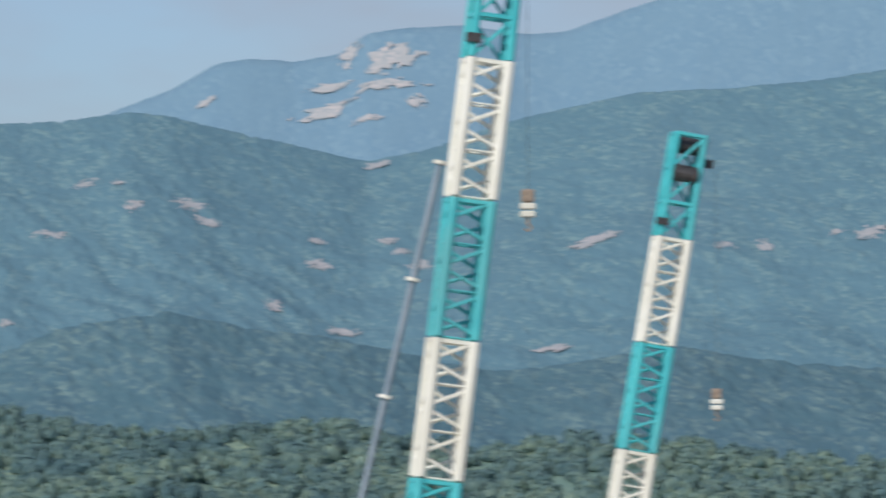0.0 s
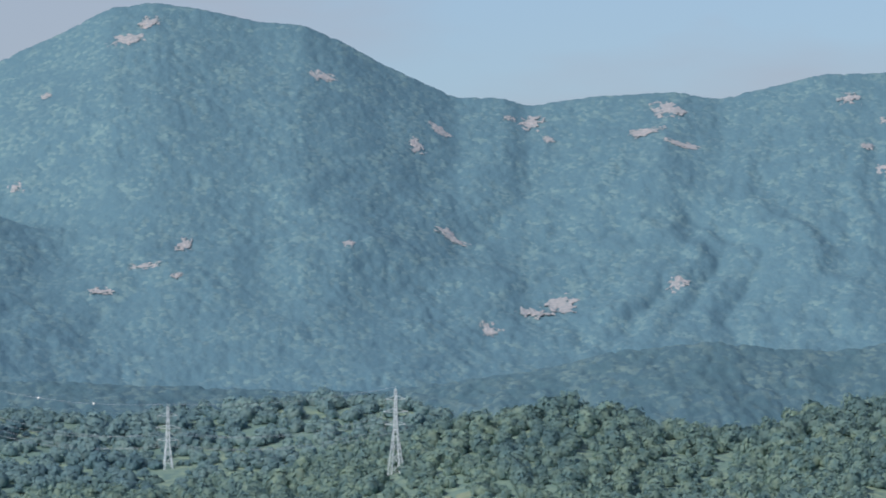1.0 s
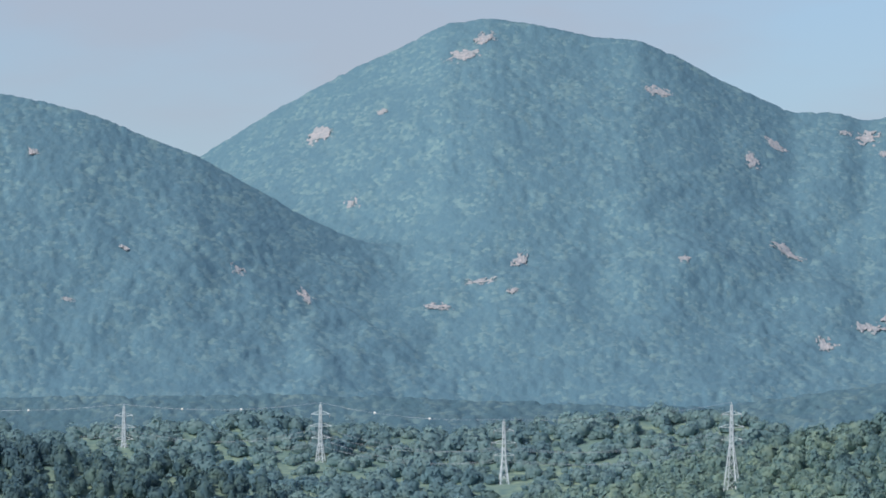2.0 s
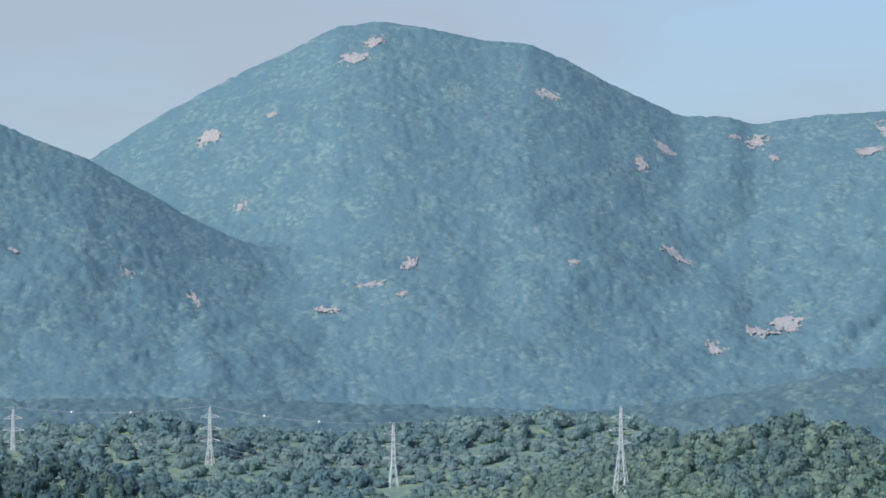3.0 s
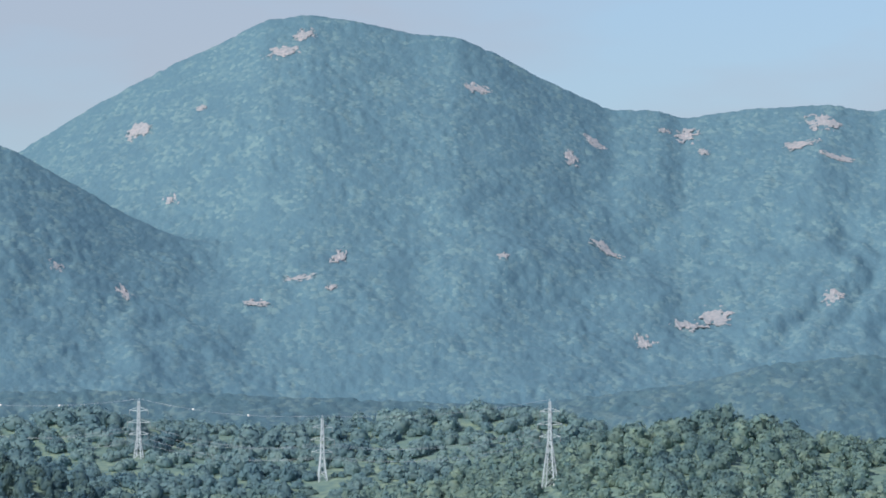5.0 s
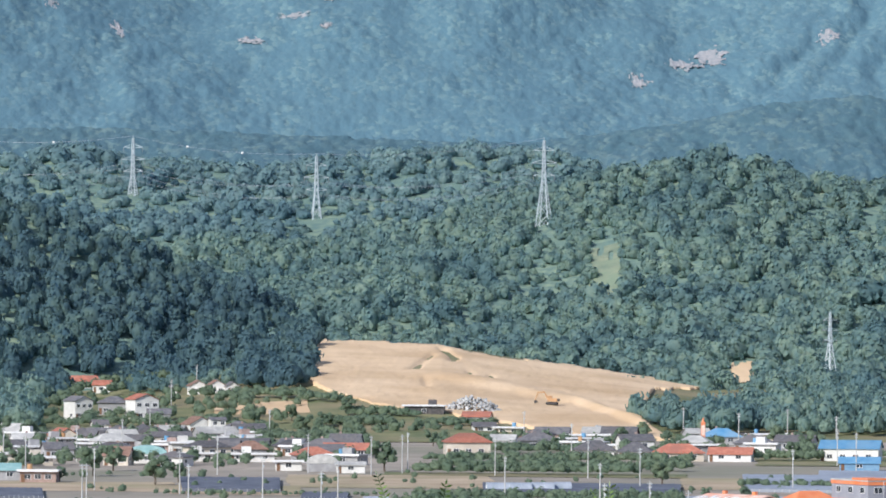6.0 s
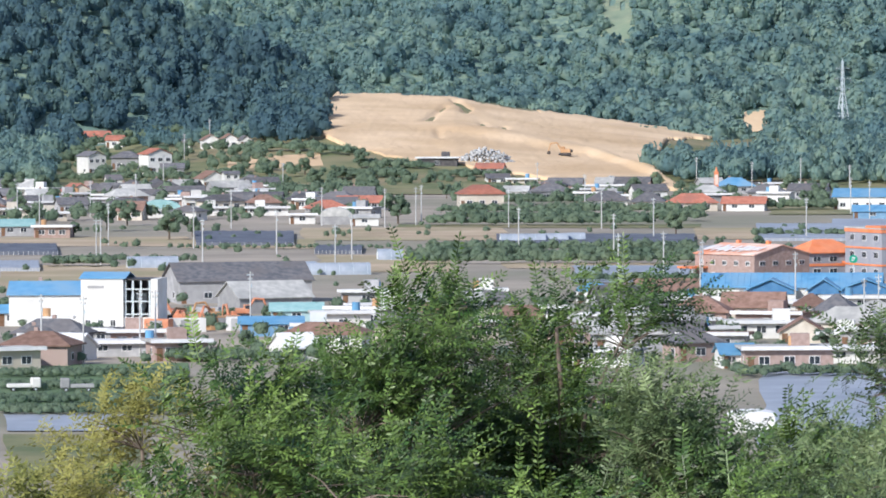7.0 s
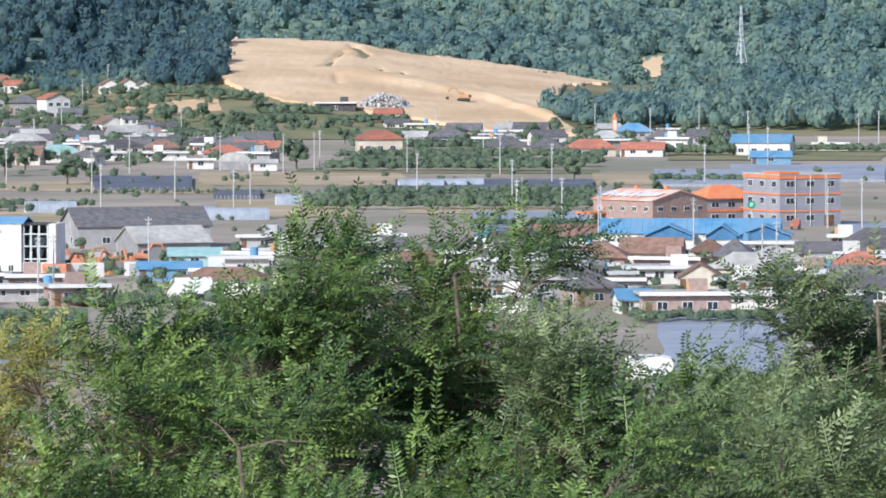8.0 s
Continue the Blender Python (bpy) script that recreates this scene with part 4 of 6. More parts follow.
def hip_solid(w, dep, rise, over):
    bm = bmesh.new()
    a, b = w / 2 + over, dep / 2 + over
    rid = max(a - b * 0.85, 0.3)
    low = [bm.verts.new(q) for q in ((-a, -b, -0.18), (a, -b, -0.18), (a, b, -0.18), (-a, b, -0.18))]
    eav = [bm.verts.new(q) for q in ((-a, -b, 0.02), (a, -b, 0.02), (a, b, 0.02), (-a, b, 0.02))]
    r0, r1 = bm.verts.new((-rid, 0, rise)), bm.verts.new((rid, 0, rise))
    bm.faces.new(low[::-1])
    for k in range(4):
        bm.faces.new((low[k], low[(k + 1) % 4], eav[(k + 1) % 4], eav[k]))
    bm.faces.new((eav[0], eav[1], r1, r0))
    bm.faces.new((eav[1], eav[2], r1))
    bm.faces.new((eav[2], eav[3], r0, r1))
    bm.faces.new((eav[3], eav[0], r0))
    return bm


def arch_solid(w, dep, rise, over, n=10):
    bm = bmesh.new()
    a, b = w / 2 + over, dep / 2 + over
    rings = []
    for y in (-b, b):
        ring = [bm.verts.new((-a * math.cos(math.pi * k / n), y, rise * math.sin(math.pi * k / n))) for k in range(n + 1)]
        rings.append(ring)
    for k in range(n):
        bm.faces.new((rings[0][k], rings[0][k + 1], rings[1][k + 1], rings[1][k]))
    bm.faces.new(rings[0][::-1])
    bm.faces.new(rings[1])
    bm.faces.new((rings[0][0], rings[1][0], rings[1][n], rings[0][n]))
    bmesh.ops.recalc_face_normals(bm, faces=bm.faces[:])
    return bm


def gable_body(w, dep, h, rise, along_x):
    """Walls as one closed solid, its gable ends running up under the roof."""
    bm = bmesh.new()
    a, b = (w / 2, dep / 2) if along_x else (dep / 2, w / 2)
    prof = [(-b, -0.8), (b, -0.8), (b, h), (0, h + rise * 0.93), (-b, h)]
    rings = []
    for s in (-a, a):
        rings.append([bm.verts.new((s, y, z) if along_x else (y, s, z)) for y, z in prof])
    for k in range(5):
        bm.faces.new((rings[0][k], rings[0][(k + 1) % 5], rings[1][(k + 1) % 5], rings[1][k]))
    bm.faces.new(rings[0][::-1])
    bm.faces.new(rings[1])
    bmesh.ops.recalc_face_normals(bm, faces=bm.faces[:])
    return bm


def house(az, d, w, dep, h, rise, yaw, wall, roof, style, label, windows, name):
    """One building; local -y looks towards the hill of the camera."""
    gz = land(az, d)
    ob = thing(name, Matrix.Translation(place(az, d + dep / 2, gz)) @ pose(0, 0, 0, 0, 0, yaw - az), label, name)
    rng = random.Random(int(az * 1000) + int(d))
    over = 0.45
    if style in ("gable", "gable_front"):
        part("wall", gable_body(w, dep, h, rise, style == "gable"), wall, ob)
        rf = gable_prism(w, dep, rise, over, 0.16, style == "gable")
        for v in rf.verts:
            v.co.z += h + 0.12
        top = part("roof", rf, roof, ob)
    else:
        part("wall", box(-w / 2, w / 2, -dep / 2, dep / 2, -0.8, h), wall, ob)
        if style == "hip":
            rf = hip_solid(w, dep, rise, over + 0.15)
        elif style == "arch":
            rf = arch_solid(w, dep, rise, 0.1)
        else:
            rf = box(-w / 2 - 0.7, w / 2 + 0.7, -dep / 2 - 0.9, dep / 2 + 0.5, -0.1, 0.28, 0.04)
        for v in rf.verts:
            v.co.z += h + (0.18 if style == "hip" else 0.0)
        top = part("roof", rf, roof, ob)
        if style == "flat":
            part("parapet", box(-w / 2 - 0.72, w / 2 + 0.72, -dep / 2 - 0.93, -dep / 2 - 0.75, h - 0.1, h + 0.5), M_WHITEROOF, top)
            if rng.random() < 0.5:
                x = rng.uniform(-w / 4, w / 4)
                part("roof_cabin", box(x - 1.4, x + 1.4, 0, 2.4, h + 0.28, h + 2.1), wall, top)
            if rng.random() < 0.45:
                x = rng.uniform(-w / 3, w / 3)
                part("water_tank", tube((x, 1, h + 0.28), (x, 1, h + 1.7), 0.7, sides=10), M_BLUE if rng.random() < 0.5 else M_YELLOW, top)
    if style in ("gable", "hip") and w > 7 and rng.random() < 0.4:
        x = rng.uniform(-w / 4, w / 4)
        part("chimney", box(x - 0.3, x + 0.3, 0.6, 1.2, h, h + rise + 0.7), M_BRICK, top)
    floors = 2 if h > 5 else 1
    if windows:
        ww = min(1.7, w / (windows + 1) * 0.8)
        for fl in range(floors):
            z0 = 0.9 + fl * (h / floors)
            for k in range(windows):
                x = -w / 2 + w * (k + 0.5 + (0.25 if fl == 0 else 0)) / (windows + (0.5 if fl == 0 else 0))
                add_window(ob, x, -dep / 2, z0, ww, min(1.3, h / floors - 1.2))
        for sd in ("l", "r"):
            add_window(ob, (-w if sd == "l" else w) / 2, -dep / 6, 0.9, 1.3, min(1.2, h - 1.3), sd)
        part("door", box(-w / 2 + 0.35, -w / 2 + 1.3, -dep / 2 - 0.07, -dep / 2 + 0.02, 0.0, min(2.1, h - 0.3)), M_DOOR, ob)
    return ob


def field(p0, p1, p2, p3, mat, label, z):
    """A plot of ground with a wavering edge, a little above the plain."""
    P = [np.array(p, float) for p in (p0, p1, p2, p3)]
    n, m = 24, 6
    V = []
    for i in range(n + 1):
        for j in range(m + 1):
            u, v = i / n, j / m
            q = (P[0] * (1 - u) + P[1] * u) * (1 - v) + (P[3] * (1 - u) + P[2] * u) * v
            q = q + 3.0 * np.array([fbm(q[0] / 25, q[1] / 40, 2, 3), 2.0 * fbm(q[0] / 30 + 9, q[1] / 60, 2, 5)])
            az, d = math.degrees(math.atan2(q[0], q[1])), math.hypot(q[0], q[1])
            V.append((q[0], q[1], land(az, d) + z + 0.02))
    Fc = [[i * (m + 1) + j, (i + 1) * (m + 1) + j, (i + 1) * (m + 1) + j + 1, i * (m + 1) + j + 1] for i in range(n) for j in range(m)]
    tagged(big_mesh("field", V, Fc, mat), label, "field", kind="structure")


def shade_net(p0, p1, p2, p3, mat, label):
    """Netting stretched over rows of low posts."""
    P = [np.array(p, float) for p in (p0, p1, p2, p3)]
    c = sum(P) / 4
    ob = thing("shade_net", pose(c[0], c[1], 0), label, "shade net", "shade nets over crops")
    V = []
    n, m = 20, 8
    for i in range(n + 1):
        for j in range(m + 1):
            u, v = i / n, j / m
            q = (P[0] * (1 - u) + P[1] * u) * (1 - v) + (P[3] * (1 - u) + P[2] * u) * v - c
            V.append((q[0], q[1], 0.9 + (0.18 if j % 2 else -0.1) + 0.06 * math.sin(i * 2.4)))
    Fc = [[i * (m + 1) + j, (i + 1) * (m + 1) + j, (i + 1) * (m + 1) + j + 1, i * (m + 1) + j + 1] for i in range(n) for j in range(m)]
    net = big_mesh("net", V, Fc, mat)
    net.parent = ob
    for i in range(13):
        q = P[0] + (P[1] - P[0]) * i / 12 - c
        part("post", tube((q[0], q[1], -0.1), (q[0], q[1], 0.95), 0.06, sides=4), M_POLE, ob)
    bm = bmesh.new()
    a, b = P[0] - c, P[1] - c
    q = [bm.verts.new(v) for v in ((a[0], a[1], 0.05), (b[0], b[1], 0.05), (b[0], b[1], 0.8), (a[0], a[1], 0.8))]
    bm.faces.new(q)
    part("side_net", bm, mat, ob)


def greenhouse(az, d, length):
    """A plastic tunnel on hoops."""
    ob = thing("greenhouse", Matrix.Translation(place(az, d, land(az, d))) @ pose(0, 0, 0, 0, 0, -az + 4), "milky plastic tunnel greenhouse on the plain", "greenhouse", "plastic greenhouses")
    part("cover", arch_solid(6, length, 2.5, 0), M_PLASTIC, ob).rotation_euler = (0, 0, radians(90))
    for k in range(int(length / 3) + 1):
        x = -length / 2 + 3 * k
        pts = [(x, -3.03 * math.cos(math.pi * j / 8), 2.53 * math.sin(math.pi * j / 8)) for j in range(9)]
        part("hoop", path_tube(pts, 0.04, 0.04, 4), M_STEEL, ob)
    part("end_door", box(-length / 2 - 0.08, -length / 2, -0.9, 0.9, 0, 1.9), M_FRAME, ob)


def hedge(a0, d0, a1, d1, count, r):
    """A row of bushes or orchard trees."""
    count = int(count * 1.5)
    rng = np.random.default_rng(int(d0 * 10) + count)
    spots, sizes = [], []
    for k in range(count):
        t = (k + rng.normal() * 0.25) / max(count - 1, 1)
        az, d = a0 + (a1 - a0) * t, d0 + (d1 - d0) * t + rng.normal() * 2.5
        s = r * rng.uniform(0.72, 1.08)
        x, y = polar(az, d)
        spots.append((x, y, land(az, d) + s * 0.75))
        sizes.append(s)
    forest("hedge", np.array(spots), np.array(sizes), np.array(sizes) * rng.uniform(0.75, 1.1, count), M_ORCHARD, "row of green orchard bushes on the plain", 60, seed=count)


def tree_template():
    ob = thing("village_tree", pose(0, 0, -500), "leafy green broad tree among village houses", "tree", "trees in the village")
    rng = np.random.default_rng(77)
    part("trunk", path_tube([(0, 0, -0.5), (0.05, 0, 1.5), (-0.05, 0.1, 3.2), (0.1, 0, 5.0)], 0.32, 0.12, 7), M_TRUNK, ob)
    vs, fs, n = [], [], 0
    for k in range(9):
        a = k * 2.4
        c = np.array([2.9 * math.cos(a) * (0.35 + 0.65 * (k % 3) / 2), 2.9 * math.sin(a) * (0.35 + 0.65 * (k % 3) / 2), 2.6 + 0.5 * k])
        part("limb", tube((0, 0, 1.8 + 0.2 * k), tuple(c), 0.1, 0.04, 5), M_TRUNK, ob)
        v, f = crown_template(rng, 90)
        vs.append(v * rng.uniform(1.5, 2.2) + c)
        fs.append(f + n)
        n += len(v)
    crown = big_mesh("crown", np.concatenate(vs), np.concatenate(fs), M_ORCHARD)
    crown.parent = ob
    return ob


TREE = tree_template()
FIRST = {"tree": True, "pole": True}


def set_thing(kind, ob, m):
    """The first one is moved into place, the others are copies."""
    if FIRST[kind]:
        FIRST[kind] = False
        ob.matrix_basis = m
        return ob
    return copy_thing(ob, m)


def village_tree(az, d, h):
    s = h / 8.8
    m = Matrix.Translation(place(az, d, land(az, d))) @ pose(0, 0, 0, 0, 0, (az * 777) % 360) @ Matrix.Diagonal((s, s, s, 1))
    if FIRST["tree"]:
        set_thing("tree", TREE, m)
    else:
        ob = copy_thing(TREE, Matrix.Translation(place(az, d, land(az, d))) @ pose(0, 0, 0, 0, 0, (az * 777) % 360))
        ob.scale = (s, s, s)


def pole_template():
    ob = thing("utility_pole", pose(0, 0, -500), "pale concrete utility pole with crossarms", "utility pole", "utility poles")
    part("pole", tube((0, 0, -0.5), (0, 0, 10.5), 0.17, 0.11, 8), M_POLE, ob)
    for z, w in ((9.9, 0.6), (9.2, 0.45)):
        arm = part("crossarm", box(-w, w, -0.06, 0.06, z, z + 0.12), M_STEEL, ob)
        for x in (-w + 0.1, 0.3, w - 0.1):
            part("insulator", tube((x, 0, z + 0.12), (x, 0, z + 0.38), 0.07, sides=6), M_INSUL, arm)
    part("transformer", tube((0.2, 0, 7.8), (0.2, 0, 8.35), 0.12, sides=10), M_STEEL, ob)
    return ob


POLE = pole_template()


def pole_at(az, d):
    set_thing("pole", POLE, Matrix.Translation(place(az, d, land(az, d))) @ pose(0, 0, 0, 0, 0, (az * 313) % 90 - 45))


# ---------------- the larger buildings ----------------
def storey_block():
    """Three-storey grey block with orange bands, corner towards the hill."""
    ob = thing("school_building", Matrix.Translation(place(4.158, 1304, 0)) @ pose(0, 0, 0, 0, 0, 24), "three-storey grey building with orange bands and parapet", "building")
    w, dep, h = 14.2, 16.0, 10.6
    part("wall", box(0, w, 0, dep, -0.5, h), M_PURPLE_GREY, ob)
    part("roof", box(-0.2, w + 0.2, -0.2, dep + 0.2, h, h + 0.25), M_CONCRETE, ob)
    for z, t in ((3.0, 0.38), (6.5, 0.38), (9.85, 0.75)):
        part("band", box(-0.12, w + 0.12, -0.12, dep + 0.12, z, z + t), M_ORANGE, ob, "bright orange band")
    part("stair_tower", box(-0.3, 4.5, -0.3, 6.5, h + 0.25, h + 0.7), M_ORANGE, ob, "orange raised parapet block")
    for fl in range(3):
        for k in range(3):
            add_window(ob, 2.4 + k * 4.7, 0.0, 1.1 + fl * 3.5, 2.0, 1.35)
        for k in range(3):
            add_window(ob, 0.0, 2.4 + k * 5.2, 1.1 + fl * 3.5, 1.9, 1.35, "l")
    for x in (3.6, 7.1, 10.7):
        part("downpipe", tube((x, -0.15, 0), (x, -0.15, h), 0.07, sides=6), M_FRAME, ob)
    part("entrance", box(10.4, 12.4, -0.2, 0.05, 0, 2.3), M_DOOR, ob)


def brick_hall():
    ob = thing("brick_hall", Matrix.Translation(place(3.010, 1299, 0)) @ pose(0, 0, 0, 0, 0, 40), "two-storey brown brick hall with faded orange roof", "building")
    w, dep, h = 15.5, 18.0, 5.6
    bm = gable_body(w, dep, h, 1.9, False)
    bmesh.ops.translate(bm, verts=bm.verts[:], vec=(w / 2, dep / 2, 0))
    part("wall", bm, M_BRICK, ob)
    rf = gable_prism(w, dep, 1.9, 0.3, 0.2, False)
    bmesh.ops.translate(rf, verts=rf.verts[:], vec=(w / 2, dep / 2, h + 0.15))
    roof = part("roof", rf, M_FADED, ob)
    rng = random.Random(77)
    for k in range(16):
        y, u = 1.0 + k * 1.05, rng.uniform(0.5, 2.2)
        run = rng.uniform(2.0, 4.2)
        sheet = box(0, run, 0, 0.7 + 0.25 * rng.random(), 0, 0.03)
        tilt = math.atan2(1.9, w / 2)
        bmesh.ops.rotate(sheet, verts=sheet.verts[:], cent=(0, 0, 0), matrix=Matrix.Rotation(-tilt, 3, "Y"))
        bmesh.ops.translate(sheet, verts=sheet.verts[:], vec=(u, y, h + 0.42 + u * math.tan(tilt)))
        part("roof_patch", sheet, M_WHITEROOF, roof, "white weathered roof patch")
    for y in (4, 13):
        part("roof_vent", box(w / 2 - 0.4, w / 2 + 0.4, y - 0.4, y + 0.4, h + 1.7, h + 2.7), M_ORANGE, roof)
    for k in range(4):
        add_window(ob, 2.2 + k * 3.7, 0.0, 3.3, 1.6, 1.0)
    for k in range(5):
        add_window(ob, 0.0, 2.0 + k * 3.5, 3.3, 1.3, 1.0, "l")
        add_window(ob, 0.0, 2.0 + k * 3.5, 0.8, 1.3, 1.0, "l")
    part("porch_roof", box(-4.5, -0.1, 14.0, 18.5, 2.6, 3.0), M_ORANGE, ob)
    for y in (14.3, 18.2):
        part("porch_post", tube((-4.2, y, -0.2), (-4.2, y, 2.6), 0.1, sides=6), M_STEEL, ob)


def middle_block():
    ob = thing("office_building", Matrix.Translation(place(3.725, 1322, 0)) @ pose(0, 0, 0, 0, 0, 26), "two-storey grey building with sloping orange roof", "building")
    w, dep, h = 12.0, 9.0, 5.2
    part("wall", box(-w / 2, w / 2, 0, dep, -0.5, h), M_PURPLE_GREY, ob)
    rf = hip_solid(w, dep, 2.6, 0.6)
    bmesh.ops.translate(rf, verts=rf.verts[:], vec=(0, dep / 2, h + 0.18))
    part("roof", rf, M_ORANGE, ob)
    part("band", box(-w / 2 - 0.1, w / 2 + 0.1, -0.1, dep + 0.1, 2.5, 3.1), M_ORANGE, ob)
    for fl in range(2):
        for k in range(3):
            add_window(ob, -4 + 3.9 * k, 0.0, 0.9 + 2.5 * fl, 1.9, 1.2)
    link = part("link_wing", box(w / 2, w / 2 + 6, 1.5, 7, -0.5, 4.3), M_BRICK, ob)
    part("link_roof", box(w / 2, w / 2 + 6.6, 0.9, 7.4, 4.3, 4.9, 0.05), M_ORANGE, link)
    part("canopy", box(2.0, w / 2 + 3, -2.4, 0, 3.1, 3.5, 0.05), M_ORANGE, ob)


def blue_works():
    """Low white factory: two blue roofs and three wings with hipped ends."""
    ob = thing("factory", Matrix.Translation(place(3.45, 1196, 0)) @ pose(0, 0, 0, 0, 0, -6), "low white factory with bright blue sheet roofs", "factory")
    part("wall", gable_body(33.5, 11, 3.1, 2.3, True), M_WHITE, ob).location = (-2.4, 8.5, 0)
    rf = gable_prism(33.5, 11, 2.3, 0.5, 0.18, True)
    bmesh.ops.translate(rf, verts=rf.verts[:], vec=(-2.4, 8.5, 3.2))
    roof = part("roof", rf, M_BLUE, ob)
    for k in range(28):
        x = -18.6 + k * 1.2
        rib = bmesh.new()
        add_tube(rib, (x, 2.55, 3.06), (x, 8.5, 5.52), 0.035, sides=4)
        part("roof_rib", rib, M_BLUE, roof)
    for x, w in ((-6.0, 9.0), (4.0, 6.0), (12.0, 9.8)):
        wing = part("wing", box(x - w / 2, x + w / 2, -3, 4, -0.5, 2.7), M_WHITE, ob)
        rf = gable_prism(w, 9, 1.9, 0.5, 0.18, False)
        bmesh.ops.translate(rf, verts=rf.verts[:], vec=(x, 1.2, 2.85))
        part("wing_roof", rf, M_BLUE, wing)
        rf = gable_body(w * 0.98, 0.3, 0.0, 1.75, False)
        bmesh.ops.translate(rf, verts=rf.verts[:], vec=(x, -3.1, 2.65))
        part("gable", rf, M_BLUE_DARK, wing)
    for x in (-9.2, -7.4, -5.6, -3.8, 2.4, 4.4, 8.6, 10.6, 12.6, 14.6):
        add_window(ob, x, -3.0, 1.0, 1.1, 1.0)
    for x in (-18, -15.5, -13):
        add_window(ob, x, 3.0, 1.0, 1.2, 1.0)
    part("gate", box(-12.2, -10.8, 2.9, 3.05, 0, 2.5), M_GREYWALL, ob)


def white_tower():
    """Tall white works building with a blue roof and an open steel frame on one side."""
    ob = thing("works_building", Matrix.Translation(place(-2.70, 1088, 0)) @ pose(0, 0, 0, 0, 0, -9), "tall white works building with an open frame side", "building")
    h = 9.2
    part("wall", box(-7.4, 0, 0, 8, -0.5, h), M_WHITE, ob)
    rf = gable_prism(7.8, 8, 0.9, 0.2, 0.16, True)
    bmesh.ops.translate(rf, verts=rf.verts[:], vec=(-3.6, 4, h + 0.2))
    part("roof", rf, M_BLUE, ob)
    part("end_panel", box(4.9, 6.1, -0.3, 8, -0.5, h), M_WHITE, ob)
    part("low_panel", box(0, 4.9, 0.4, 0.6, -0.5, 2.6), M_WHITE, ob)
    part("frame_roof", box(0, 4.9, 0.5, 8, h - 0.25, h), M_DARK, ob)
    for x in (0.3, 1.6, 3.0, 4.5):
        part("column", box(x - 0.14, x + 0.14, 0.6, 0.9, 0, h - 0.25), M_STEEL, ob)
        part("column", box(x - 0.12, x + 0.12, 6.6, 6.9, 0, h - 0.25), M_STEEL, ob)
    for z in (3.0, 5.2, 7.3):
        part("beam", box(0, 4.9, 0.55, 0.75, z, z + 0.22), M_STEEL, ob)
        part("deck", box(0, 4.9, 0.8, 7.8, z - 0.1, z), M_DARKWALL, ob)
    part("back_wall", box(0, 4.9, 7.8, 8, 0, h - 0.25), M_GREYWALL, ob)
    part("hopper", tube((2.4, 4, 3.2), (2.4, 4, 6.8), 0.5, 1.6, 10), M_STEEL, ob)
    part("pipe", tube((1.2, 2, 0), (1.2, 2, 8.4), 0.25, sides=8), M_STEEL, ob)
    for x in (-6.2, -4.0, -1.8):
        add_window(ob, x, 0.0, 1.0, 1.0, 1.2)
    part("sign_bar", box(-6.2, -3.4, -0.06, 0.02, 7.6, 8.0), M_GREYWALL, ob)


def excavator(az, d, yaw, body, label, z=None, size=1.0):
    gz = (float(earth_height(np.array([[az]]), np.array([[d]]))[0, 0]) if d > 2200 else land(az, d)) if z is None else z
    ob = thing("excavator", Matrix.Translation(place(az, d, gz)) @ pose(0, 0, 0, 0, 0, yaw), label, "excavator")
    s = size
    for y in (-1.1, 1.1):
        bm = box(-1.9 * s, 1.9 * s, (y - 0.35) * s, (y + 0.35) * s, 0, 0.95 * s, 0.3 * s)
        part("track", bm, M_DARK, ob, "black crawler track")
    part("house_body", box(-1.9 * s, 1.3 * s, -1.3 * s, 1.3 * s, 1.1 * s, 2.2 * s, 0.12 * s), body, ob)
    cab = part("cab", box(0.1 * s, 1.4 * s, -1.25 * s, -0.2 * s, 1.2 * s, 2.95 * s, 0.1 * s), body, ob)
    part("cab_glass", box(0.35 * s, 1.46 * s, -1.28 * s, -0.3 * s, 2.0 * s, 2.8 * s), M_GLASS, cab)
    part("counterweight", box(-2.4 * s, -1.8 * s, -1.2 * s, 1.2 * s, 1.15 * s, 2.0 * s, 0.15 * s), M_DARK, ob)
    part("boom", path_tube([Vector(p) * s for p in ((1.0, 0.3, 1.7), (2.6, 0.3, 4.2), (4.6, 0.3, 4.0))], 0.34 * s, 0.22 * s, 6), body, ob)
    part("stick", path_tube([Vector(p) * s for p in ((4.5, 0.3, 4.1), (5.4, 0.3, 1.5))], 0.24 * s, 0.15 * s, 6), body, ob)
    part("bucket", box(4.7 * s, 5.7 * s, -0.3 * s, 0.9 * s, 0.6 * s, 1.5 * s, 0.2 * s), M_DARK, ob)
    part("ram", tube(Vector((1.3, 0.3, 2.2)) * s, Vector((2.7, 0.3, 3.8)) * s, 0.1 * s, sides=6), M_STEEL, ob)


